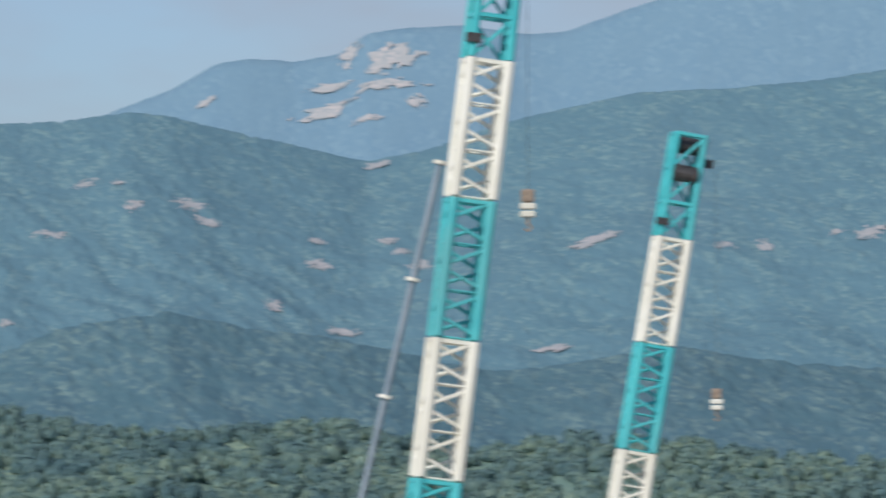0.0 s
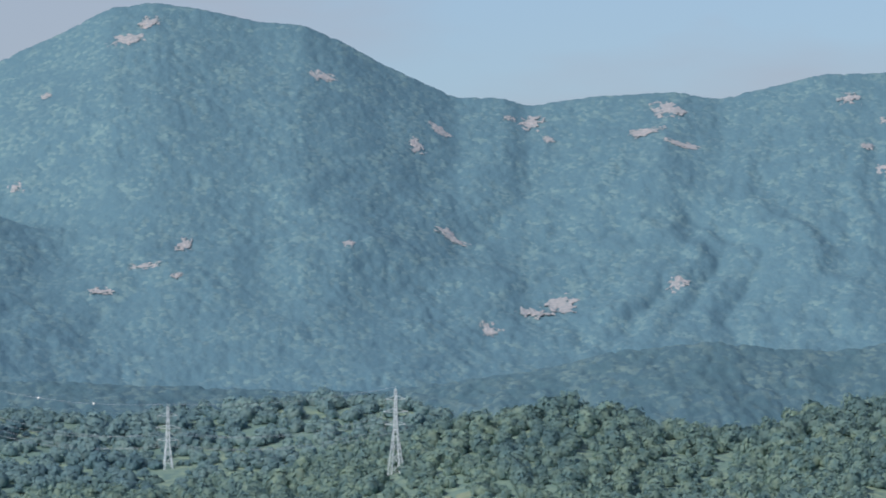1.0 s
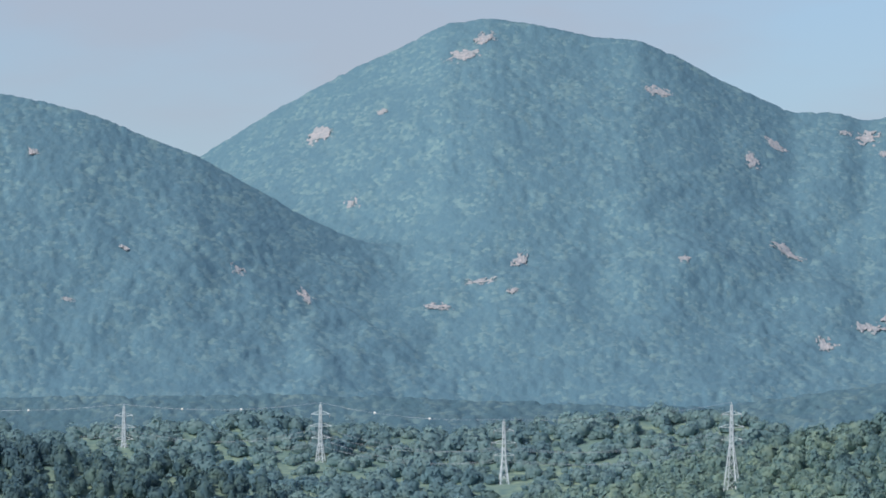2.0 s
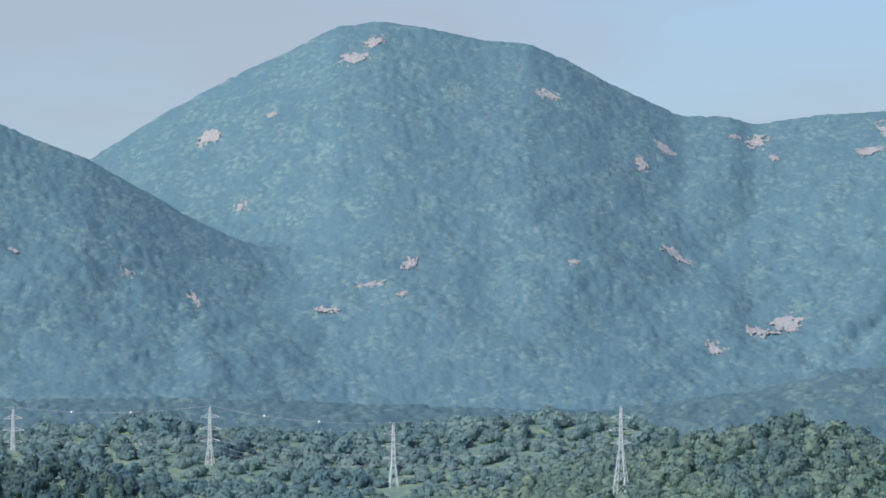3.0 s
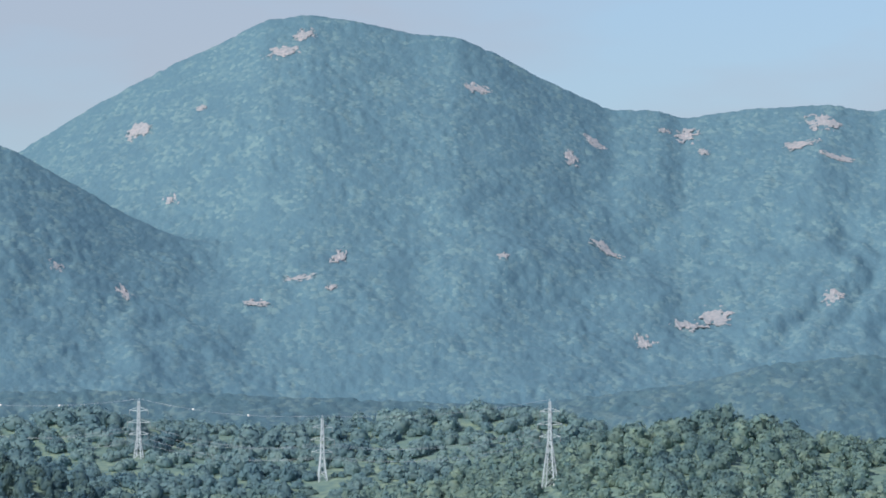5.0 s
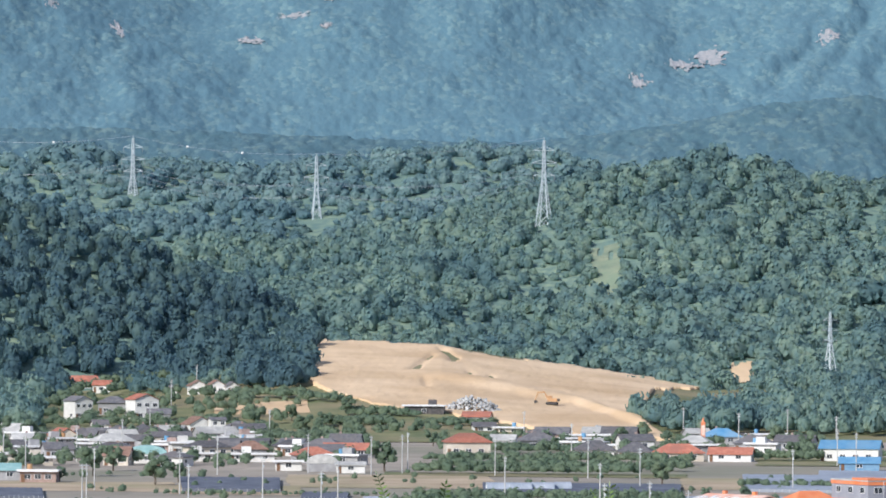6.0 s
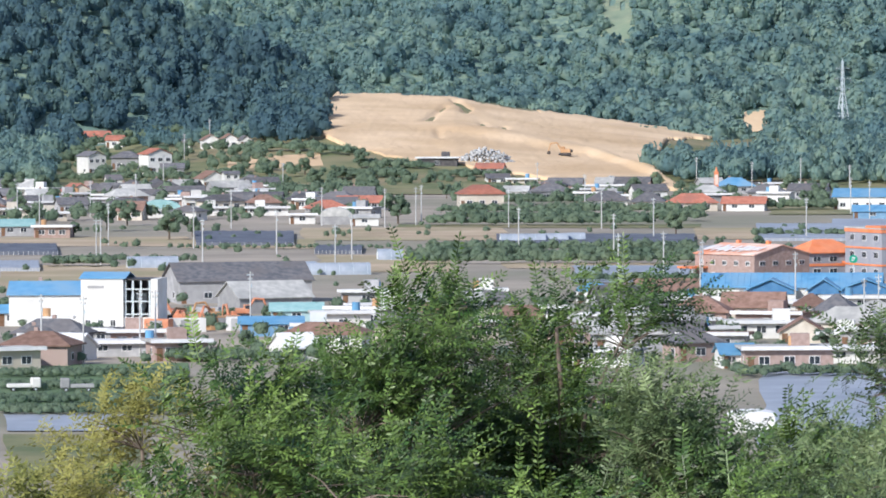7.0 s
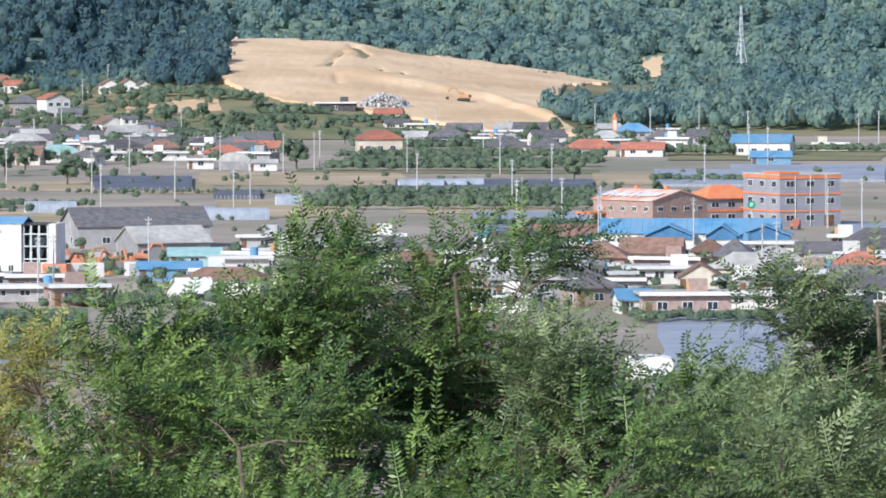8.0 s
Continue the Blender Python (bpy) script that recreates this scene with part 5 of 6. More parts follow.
def rubble_heap(az, d, wide, high, label):
    """A heap of broken grey stone: many blocks in one mesh."""
    rng = np.random.default_rng(int(d))
    vs, fs, n = [], [], 0
    gz = float(earth_height(np.array([[az]]), np.array([[d]]))[0, 0]) - 0.4
    c = place(az, d, gz)
    for _ in range(420):
        u, v = rng.uniform(-1, 1), rng.uniform(-1, 1)
        if u * u + v * v > 1:
            continue
        bm = bmesh.new()
        bmesh.ops.create_icosphere(bm, subdivisions=1, radius=1)
        q = np.array([p.co[:] for p in bm.verts]) * rng.uniform(0.7, 1.3, (len(bm.verts), 1)) * rng.uniform(0.35, 1.0, 3)
        f = np.array([[p.index for p in t.verts] for t in bm.faces])
        bm.free()
        z = high * (1 - (u * u + v * v)) * rng.uniform(0.5, 1.0)
        vs.append(q * 0.8 + np.array([c.x + u * wide / 2, c.y + v * 5 + 3, gz + z + 0.012 * v * 5]))
        fs.append(f + n)
        n += len(q)
    tagged(big_mesh("rubble_heap", np.concatenate(vs), np.concatenate(fs), M_RUBBLE), label, "rubble", kind="stuff")


def obelisk_sign(az, d):
    ob = thing("sign_tower", Matrix.Translation(place(az, d, land(az, d))), "slim bright orange sign tower beside the village", "sign")
    part("shaft", box(-0.7, 0.7, -0.5, 0.5, 0, 8.2, 0.06), M_ORANGE, ob)
    part("cap", tube((0, 0, 8.2), (0, 0, 9.6), 0.5, 0.15, 8), M_ORANGE, ob)
    part("panel", box(-0.55, 0.55, -0.54, -0.48, 4.0, 7.2), M_FADED, ob)


def round_sign(az, d):
    ob = thing("green_sign", Matrix.Translation(place(az, d, 0)), "round green sign on a tall pole", "sign")
    part("pole", tube((0, 0, -0.3), (0, 0, 3.6), 0.12, sides=8), M_STEEL, ob)
    face = part("disc", tube((0, -0.12, 4.7), (0, 0.12, 4.7), 0.85, sides=20), M_GREEN_SIGN, ob)
    part("mark", box(-0.35, 0.35, -0.16, -0.12, 4.85, 5.05), M_FRAME, face)
    part("mark", box(-0.4, 0.2, -0.16, -0.12, 4.4, 4.6), M_FRAME, face)


def crate(az, d, w, dep, h, yaw, mat, label, name="container"):
    ob = thing(name, Matrix.Translation(place(az, d, land(az, d))) @ pose(0, 0, 0, 0, 0, yaw), label, name, "scrap and stores in the yard")
    part("body", box(-w / 2, w / 2, -dep / 2, dep / 2, 0, h, 0.05), mat, ob)
    part("door", box(-w / 4, w / 4, -dep / 2 - 0.06, -dep / 2 + 0.02, 0.1, h - 0.25), M_GREYWALL, ob)
    for k in range(4):
        x = -w / 2 + w * (k + 0.5) / 4
        part("rib", box(x - 0.05, x + 0.05, dep / 2 - 0.02, dep / 2 + 0.06, 0.1, h - 0.1), mat, ob)


def small_truck(az, d, yaw, mat, label):
    ob = thing("truck", Matrix.Translation(place(az, d, land(az, d) + 0.1)) @ pose(0, 0, 0, 0, 0, yaw), label, "truck", "parked trucks")
    part("cab", box(1.0, 2.4, -0.85, 0.85, 0.5, 1.95, 0.15), mat, ob)
    part("windscreen", box(2.0, 2.44, -0.7, 0.7, 1.2, 1.75), M_GLASS, ob)
    part("bed", box(-2.4, 0.95, -0.85, 0.85, 0.6, 1.1, 0.05), mat, ob)
    for x in (-1.6, 1.6):
        for y in (-0.75, 0.75):
            wh = part("wheel", tube((x, y - 0.12, 0.33), (x, y + 0.12, 0.33), 0.33, sides=12), M_DARK, ob)
            part("hub", tube((x, y - 0.14, 0.33), (x, y + 0.14, 0.33), 0.14, sides=8), M_STEEL, wh)


# ---------------- the village and the plain ----------------
storey_block()
brick_hall()
middle_block()
blue_works()
white_tower()

# houses on the slope under the pine wood
house(-2.946, 2368, 11.0, 8, 3.4, 2.0, 15, M_WHITE, M_TILE, "gable", "white house with a red tile roof", 2, "house")
house(-2.758, 2339, 6.3, 7, 2.9, 1.6, -10, M_WHITE, M_TILE, "gable", "small white house with red tile roof", 1, "house")
house(-2.978, 2191, 7.0, 8, 6.6, 1.5, 30, M_WHITE, M_SLATE, "gable_front", "white two-storey house with a grey roof", 3, "house")
house(-2.402, 2178, 8.9, 8, 7.0, 1.8, 25, M_WHITE, M_TILE, "gable_front", "white two-storey house with red-brown roof", 3, "house")
house(-2.657, 2212, 9.5, 8, 3.9, 2.2, -12, M_GREYWALL, M_SLATE, "hip", "dark-roofed grey house among other houses", 2, "house")
house(-1.906, 2283, 6.1, 8, 3.3, 1.8, 8, M_WHITE, M_BROWN, "gable_front", "white gabled house with brown roof", 2, "house")
house(-1.737, 2278, 5.7, 8, 3.3, 1.8, 8, M_WHITE, M_BROWN, "gable_front", "white gabled house beside its twins", 2, "house")
house(-1.594, 2274, 4.5, 8, 2.8, 1.5, 8, M_WHITE, M_SLATE, "gable_front", "white gabled house with dark roof end", 1, "house")
house(-1.903, 2103, 8.6, 7, 3.4, 2.4, 25, M_WHITE, M_BROWN, "gable_front", "bright white gabled house", 2, "house")
house(-1.724, 2097, 4.9, 6, 5.2, 0.8, 10, M_WHITE, M_SLATE, "gable", "white narrow two-storey house", 2, "house")
house(-1.535, 2091, 8.2, 8, 3.0, 2.0, -8, M_GREYWALL, M_SLATE, "hip", "grey house with a dark hipped roof", 2, "house")
house(-2.120, 2299, 2.5, 5, 2.2, 0.8, 0, M_WHITE, M_SLATE, "gable", "small white shed in the village", 1, "shed")
house(-3.117, 2002, 8.9, 9, 2.5, 2.6, 20, M_CREAMWALL, M_TILE, "gable_front", "cream house with red gable trim", 2, "house")
house(-2.939, 2015, 8.3, 9, 2.2, 2.6, -15, M_WHITE, M_SLATE, "hip", "house with a broad dark hipped roof", 2, "house")
house(-2.785, 2123, 4.9, 7, 2.3, 1.4, 10, M_WHITE, M_SLATE, "gable", "white house with dark roof", 1, "house")
house(-2.249, 2166, 7.7, 7, 2.7, 1.6, 0, M_GREYWALL, M_SLATE, "gable", "grey house with faded dark roof", 1, "house")
house(-2.327, 2024, 10.8, 9, 2.9, 2.2, 10, M_GREYWALL, M_SLATE, "hip", "low grey house with dark roof", 2, "house")
house(-2.607, 2064, 8.1, 8, 2.6, 2.0, -10, M_GREYWALL, M_SLATE, "hip", "low house with dark tiled roof", 2, "house")

# village along the foot of the slope
house(-3.653, 1789, 12.8, 10, 2.6, 0.4, 5, M_CREAMWALL, M_CONCRETE, "flat", "cream flat-roofed house in the village", 3, "house")
house(-3.373, 1765, 9.4, 9, 2.2, 0.4, 8, M_CREAMWALL, M_CONCRETE, "flat", "flat-roofed house with pale slab roof", 3, "house")
house(-3.323, 1612, 9.2, 9, 2.9, 0.4, -6, M_BRICK, M_CONCRETE, "flat", "low brick house with a pale flat roof", 3, "house")
house(-3.654, 1633, 8.7, 9, 2.6, 1.6, 0, M_GREYWALL, M_TEALROOF, "gable", "low house with faded green roof", 2, "house")
house(-3.448, 1976, 8.8, 8, 2.2, 1.8, 12, M_WHITE, M_CONCRETE, "gable", "white house with grey roof", 2, "house")
house(-2.353, 1792, 11.2, 9, 2.6, 2.4, 0, M_WHITE, M_TEALROOF, "arch", "low hall with a rounded pale green roof", 1, "hall")
house(-2.047, 1874, 6.7, 8, 3.7, 0.4, 8, M_WHITE, M_CONCRETE, "flat", "white flat-roofed house in the village", 2, "house")
house(-1.919, 1812, 11.3, 9, 2.2, 0.4, 4, M_WHITE, M_CONCRETE, "flat", "long low white house with slab roof", 3, "house")
house(-1.485, 1908, 15.3, 10, 2.7, 1.6, -5, M_GREYWALL, M_SLATE, "gable", "long grey building with dark sheet roof", 4, "house")
house(-1.409, 1809, 12.9, 9, 2.2, 0.4, 0, M_WHITE, M_CONCRETE, "flat", "low white building with a slab roof", 3, "house")
house(-1.076, 1893, 8.4, 9, 2.4, 1.8, 6, M_CREAMWALL, M_SLATE, "hip", "house with a dark hipped roof", 2, "house")
house(-1.077, 1724, 7.1, 7, 2.5, 0.3, 0, M_WHITE, M_WHITEROOF, "flat", "plain white box building", 1, "shed")
house(-0.857, 1800, 11.2, 10, 2.2, 2.2, 8, M_GREYWALL, M_TILE, "hip", "house with a faded red tile roof", 2, "house")
house(-0.540, 1864, 14.0, 9, 2.3, 1.8, -4, M_GREYWALL, M_TILE, "gable", "long house with a red sheet roof", 3, "house")
house(-0.770, 1717, 8.6, 8, 2.2, 2.4, 0, M_GREYWALL, M_CONCRETE, "arch", "grey plastic-covered arched shed", 0, "shed")
house(-0.515, 1705, 7.6, 6, 2.2, 0.8, 0, M_WHITE, M_CONCRETE, "gable", "low white shed in the village", 1, "shed")
house(0.152, 2174, 13.6, 9, 3.1, 0.5, -4, M_DARKWALL, M_WHITEROOF, "flat", "dark open shed with a white roof edge", 1, "shed")
house(0.534, 1884, 13.1, 10, 4.0, 2.6, 6, M_CREAMWALL, M_TILE, "hip", "cream house with orange-red hipped roof and pillars", 3, "house")
house(0.627, 2149, 9.2, 8, 2.3, 1.6, -8, M_WHITE, M_TILE, "gable", "white house with a rust-red roof", 2, "house")
house(0.688, 2109, 7.5, 8, 2.3, 1.4, 6, M_WHITE, M_SLATE, "gable", "low white house with grey roof", 2, "house")
house(0.918, 2105, 9.4, 8, 2.3, 0.6, -6, M_CREAMWALL, M_CONCRETE, "flat", "cream flat-roofed house near the earthwork", 2, "house")
house(1.173, 1959, 11.2, 9, 2.8, 2.4, 10, M_GREYWALL, M_SLATE, "hip", "house with a dark tiled hipped roof", 2, "house")
house(0.866, 1968, 7.7, 8, 2.8, 1.6, -10, M_WHITE, M_CONCRETE, "gable", "white house with grey gable roof", 2, "house")
house(1.684, 1853, 11.2, 9, 2.6, 2.8, 4, M_WHITE, M_SLATE, "hip", "white house with a dark hipped tile roof", 3, "house")
house(2.056, 1852, 9.3, 9, 2.3, 2.8, -4, M_WHITE, M_SLATE, "hip", "white house with dark tile roof", 3, "house")
house(2.449, 1838, 13.8, 9, 2.3, 2.6, 6, M_CREAMWALL, M_TILE, "hip", "house with a long red tile roof", 3, "house")
house(2.924, 1836, 12.4, 9, 2.3, 1.8, -6, M_WHITE, M_TILE, "gable", "white house with an orange-red roof", 2, "house")
house(2.833, 2037, 11.6, 9, 2.5, 2.6, 8, M_GREYWALL, M_BLUE, "hip", "house with a bright blue roof", 2, "house")
house(3.215, 1910, 9.2, 8, 3.4, 0.4, -12, M_WHITE, M_CONCRETE, "flat", "pale concrete building under repair", 2, "house")
house(4.004, 1845, 17.1, 12, 3.9, 2.2, -6, M_WHITE, M_BLUE, "gable", "white warehouse with a light blue roof", 4, "warehouse")
house(4.080, 1753, 10.9, 9, 2.2, 1.5, 0, M_BLUEWALL, M_BLUE, "gable", "low blue sheet-metal shed", 1, "shed")
house(4.617, 1894, 10.1, 8, 2.2, 0.6, 0, M_CREAMWALL, M_CONCRETE, "flat", "low cream farm shed", 1, "shed")

# works and warehouses on the plain
house(-3.379, 1114, 12.7, 14, 5.6, 2.0, -4, M_WHITE, M_BLUE, "gable", "long white works hall with blue roof", 0, "warehouse")
house(-3.710, 1115, 5.0, 8, 2.4, 1.2, 0, M_WHITE, M_BLUE, "gable", "low white annex with a blue roof", 1, "shed")
house(-3.328, 1092, 5.8, 6, 2.2, 0.6, -4, M_WHITE, M_WHITEROOF, "flat", "white lean-to beside the works hall", 2, "shed")
house(-1.668, 1207, 25.8, 16, 4.3, 3.2, 12, M_GREYWALL, M_SLATE, "gable", "long warehouse with a dark grey roof", 3, "warehouse")
house(-1.42, 1159, 14.5, 10, 3.1, 2.7, 24, M_GREYWALL, M_CONCRETE, "gable", "grey storage hall with a pale sheet roof", 0, "warehouse")
house(-1.133, 1121, 9.0, 8, 2.2, 1.2, 0, M_TEALWALL, M_TEALROOF, "gable", "teal-roofed low shed in the village", 1, "shed")
house(-1.363, 1070, 10.5, 8, 2.2, 1.0, 0, M_BLUEWALL, M_BLUE, "gable", "low shed with a faded blue roof", 2, "shed")
house(2.217, 1199, 11.8, 9, 2.4, 2.0, 0, M_GREYWALL, M_BROWN, "gable", "low house with long brown roof", 2, "house")
house(2.447, 1184, 4.2, 6, 2.2, 0.5, 0, M_TEALWALL, M_TEALROOF, "flat", "pale teal container office", 1, "shed")
house(2.063, 1127, 7.0, 8, 2.2, 1.8, 5, M_WHITE, M_SLATE, "hip", "white house with dark roof", 2, "house")
house(2.524, 1105, 9.9, 9, 2.2, 2.6, -6, M_BRICK, M_BROWN, "hip", "brick house with brown hipped roof", 2, "house")
house(2.370, 1162, 6.2, 8, 2.2, 0.5, 0, M_WHITE, M_CONCRETE, "flat", "small white flat-roofed house", 2, "house")
house(3.520, 1131, 5.4, 8, 2.2, 2.0, 0, M_CREAMWALL, M_BROWN, "hip", "house with a small brown hipped roof", 2, "house")
house(3.750, 1108, 6.9, 9, 2.2, 2.8, -8, M_GREYWALL, M_SLATE, "hip", "house with a broad dark tile roof", 2, "house")
house(4.107, 1091, 8.8, 9, 2.2, 2.4, 10, M_WHITE, M_CONCRETE, "hip", "white house with grey sheet roof", 3, "house")
house(3.163, 1145, 9.2, 8, 2.2, 0.6, 0, M_WHITE, M_WHITEROOF, "flat", "low white house with slab roof", 3, "house")
house(3.137, 1056, 14.1, 10, 2.6, 0.5, 4, M_WHITE, M_CONCRETE, "flat", "white flat-roofed house with wide eaves", 4, "house")
house(3.443, 1033, 7.4, 9, 2.2, 2.2, 0, M_CREAMWALL, M_BROWN, "gable_front", "small brown-roofed house in the village", 1, "house")
house(3.852, 1023, 8.2, 9, 2.2, 0.5, -4, M_WHITE, M_CONCRETE, "flat", "white flat-roofed house beside gardens", 3, "house")
house(3.290, 954, 13.3, 11, 3.2, 0.6, 6, M_BRICK, M_CONCRETE, "flat", "brick house with a wide white slab roof", 3, "house")
house(3.903, 974, 8.7, 9, 2.2, 0.5, -3, M_WHITE, M_WHITEROOF, "flat", "low white house with a slab roof", 2, "house")
house(2.830, 960, 5.1, 8, 2.2, 1.4, 8, M_WHITE, M_BLUE, "gable", "small house with faded blue roof", 2, "house")
house(4.872, 1066, 10.5, 10, 2.2, 2.4, 4, M_CREAMWALL, M_TILE, "hip", "cream house with a pinkish tile roof", 3, "house")
house(4.515, 1126, 8.0, 8, 2.2, 1.8, 0, M_WHITE, M_SLATE, "gable", "white house with dark gable roof", 2, "house")
house(4.795, 1198, 7.5, 8, 2.2, 0.5, 0, M_WHITE, M_CONCRETE, "flat", "low flat-roofed house in the village", 2, "house")
house(1.552, 1200, 6.4, 8, 2.2, 1.4, 0, M_WHITE, M_BLUE, "arch", "small hall with a blue arched roof", 1, "shed")
house(1.194, 1128, 6.0, 8, 2.2, 0.5, 0, M_WHITE, M_CONCRETE, "flat", "white flat-roofed house behind trees", 2, "house")

# houses at the near edge of the plain
house(-3.458, 992, 9.7, 9, 2.2, 3.0, 5, M_WHITE, M_SLATE, "hip", "white house with dark tiled roof", 3, "house")
house(-3.610, 989, 5.3, 8, 2.2, 0.4, 10, M_WHITE, M_WHITEROOF, "flat", "white annex house in the village", 1, "house")
house(-2.667, 1004, 13.4, 9, 2.2, 0.5, 0, M_GREYWALL, M_WHITEROOF, "flat", "long low building with a white slab roof", 3, "house")
house(-3.152, 991, 4.4, 7, 2.2, 2.0, -30, M_WHITE, M_WHITEROOF, "gable", "white house with a sloping pale roof", 1, "house")
house(-1.160, 987, 5.3, 8, 2.2, 2.0, 20, M_WHITE, M_WHITEROOF, "gable", "small white gabled house behind trees", 1, "house")
house(-0.954, 1061, 7.6, 8, 2.2, 0.5, 0, M_WHITE, M_BLUE, "flat", "low pale-blue roofed shed", 1, "shed")
house(2.980, 802, 6.0, 6, 2.2, 0.6, 0, M_WHITE, M_WHITEROOF, "arch", "white plastic-covered low shed", 0, "shed")


field((-85, 1271), (-50, 1267), (-56, 1411), (-94, 1416), M_STRAW, "dry straw-coloured field", 0.05)
field((-103, 1549), (-57, 1542), (-60, 1613), (-108, 1620), M_STRAW, "pale dry field strip", 0.06)
field((-57, 1526), (-25, 1521), (-26, 1591), (-59, 1595), M_STRAW, "dry stubble field", 0.07)
field((-29, 1582), (22, 1575), (23, 1679), (-31, 1687), M_STRAW, "dry brown field", 0.08)
field((-23, 1366), (7, 1362), (7, 1469), (-24, 1473), M_STRAW, "dry field beside greenhouses", 0.09)
field((19, 1381), (61, 1376), (62, 1410), (19, 1416), M_STRAW, "pale field track", 0.10)
field((68, 1577), (84, 1575), (89, 1669), (72, 1671), M_STRAW, "bare brown plot", 0.11)
field((-7, 1683), (74, 1671), (75, 1702), (-7, 1714), M_GRASS, "green field margin", 0.12)
field((110, 1636), (125, 1634), (130, 1709), (115, 1711), M_STRAW, "dry field strip", 0.13)
field((-57, 854), (-32, 852), (-36, 979), (-65, 981), M_CROP, "dark green crop field", 0.14)
field((-54, 811), (-40, 810), (-41, 846), (-57, 847), M_NET, "grey plastic-mulched field", 0.15)
field((-48, 722), (-33, 721), (-36, 804), (-54, 805), M_GRASS, "weedy green plot", 0.16)
field((98, 1790), (160, 1783), (169, 1885), (104, 1893), M_GRASS, "green field margin", 0.17)
field((41, 769), (57, 768), (71, 951), (51, 952), M_NET, "grey plastic-mulched field below the village", 0.18)
field((31, 1296), (55, 1293), (59, 1390), (33, 1393), M_NET, "grey plastic-mulched field", 0.19)
field((61, 1425), (96, 1420), (102, 1521), (65, 1526), M_NET, "grey field road", 0.20)
field((99, 1194), (110, 1193), (122, 1320), (109, 1321), M_NET, "grey mulched field", 0.21)
field((-69, 1255), (-43, 1252), (-45, 1296), (-71, 1299), M_GRASS, "green verge", 0.22)
field((83, 1141), (102, 1140), (107, 1193), (87, 1195), M_GRASS, "green garden plots", 0.23)
field((-23, 2048), (46, 2036), (59, 2592), (-29, 2612), M_GRASS, "rough green plot at the earthwork", 0.24)
field((-67.7, 2182), (-34.2, 2180), (-35, 2226), (-69.3, 2231), M_SAND, "tan cut bank", 0.25)

shade_net((-55, 1544), (-31, 1540), (-33, 1638), (-59, 1642), M_NETDARK, "dark shade net over crop rows")
shade_net((83, 1560), (105, 1557), (113, 1682), (89, 1686), M_NET, "blue-grey shade net over crops")
shade_net((18, 1516), (65, 1510), (69, 1599), (19, 1606), M_NETDARK, "dark shade net over a long bed")
shade_net((-92, 1377), (-83, 1376), (-86, 1423), (-95, 1424), M_NET, "blue-grey shade net over crops")
shade_net((-99, 1483), (-85, 1481), (-89, 1544), (-103, 1546), M_NETDARK, "dark shade net over crops")
shade_net((103, 1593), (142, 1589), (154, 1720), (112, 1725), M_NET, "blue-grey shade net field")
shade_net((-25, 1481), (-14, 1479), (-14, 1521), (-25, 1522), M_NETDARK, "dark shade net strip")

greenhouse(-1.616, 1349, 13.2)
greenhouse(-1.258, 1361, 14.6)
greenhouse(-0.798, 1353, 15.7)
greenhouse(-0.286, 1441, 5.7)
greenhouse(0.814, 1549, 5.5)
greenhouse(1.018, 1549, 5.5)
greenhouse(1.223, 1552, 5.5)
greenhouse(1.401, 1556, 4.2)
greenhouse(-2.433, 1399, 11.2)

hedge(0.07, 1703, 2.07, 1695, 34, 2.2)
hedge(0.28, 1744, 2.53, 1735, 36, 2.4)
hedge(0.18, 1812, 2.53, 1802, 34, 2.4)
hedge(-0.08, 1412, 2.47, 1405, 44, 1.9)
hedge(-0.03, 1448, 2.47, 1441, 40, 2.0)
hedge(0.07, 1494, 2.47, 1487, 36, 2.0)
hedge(-3.40, 1410, -2.84, 1408, 14, 1.8)
hedge(-3.40, 1432, -2.07, 1426, 16, 1.4)
hedge(-1.61, 2056, -0.74, 2050, 22, 2.6)
hedge(-0.79, 2129, -0.13, 2129, 18, 2.8)
hedge(-0.54, 2165, 0.08, 2166, 14, 2.4)
hedge(-1.56, 2258, -0.95, 2236, 18, 2.6)
hedge(-0.95, 2221, -0.54, 2215, 10, 2.4)
hedge(0.74, 1921, 1.56, 1917, 22, 2.2)
hedge(0.13, 2133, 0.79, 2137, 16, 2.2)
hedge(-3.82, 850, -2.13, 847, 60, 1.0)
hedge(-3.82, 876, -2.13, 873, 60, 1.0)
hedge(-3.82, 912, -2.13, 908, 60, 1.0)
hedge(-3.82, 946, -2.13, 942, 60, 1.0)
hedge(-2.28, 989, -1.16, 987, 30, 1.4)
hedge(2.83, 938, 4.06, 938, 30, 1.3)
hedge(4.26, 1062, 5.12, 1062, 24, 1.3)
hedge(3.14, 781, 4.26, 781, 26, 1.2)
hedge(-2.54, 1255, -2.13, 1254, 14, 1.8)
hedge(3.04, 1596, 4.20, 1593, 14, 1.6)
hedge(3.14, 1848, 3.75, 1846, 16, 2.2)
hedge(-3.50, 2163, -1.97, 2140, 30, 2.0)
hedge(1.40, 1309, 2.52, 1307, 24, 1.2)
hedge(4.26, 1881, 5.12, 1880, 20, 1.8)
hedge(-2.28, 1520, -0.23, 1511, 22, 1.0)

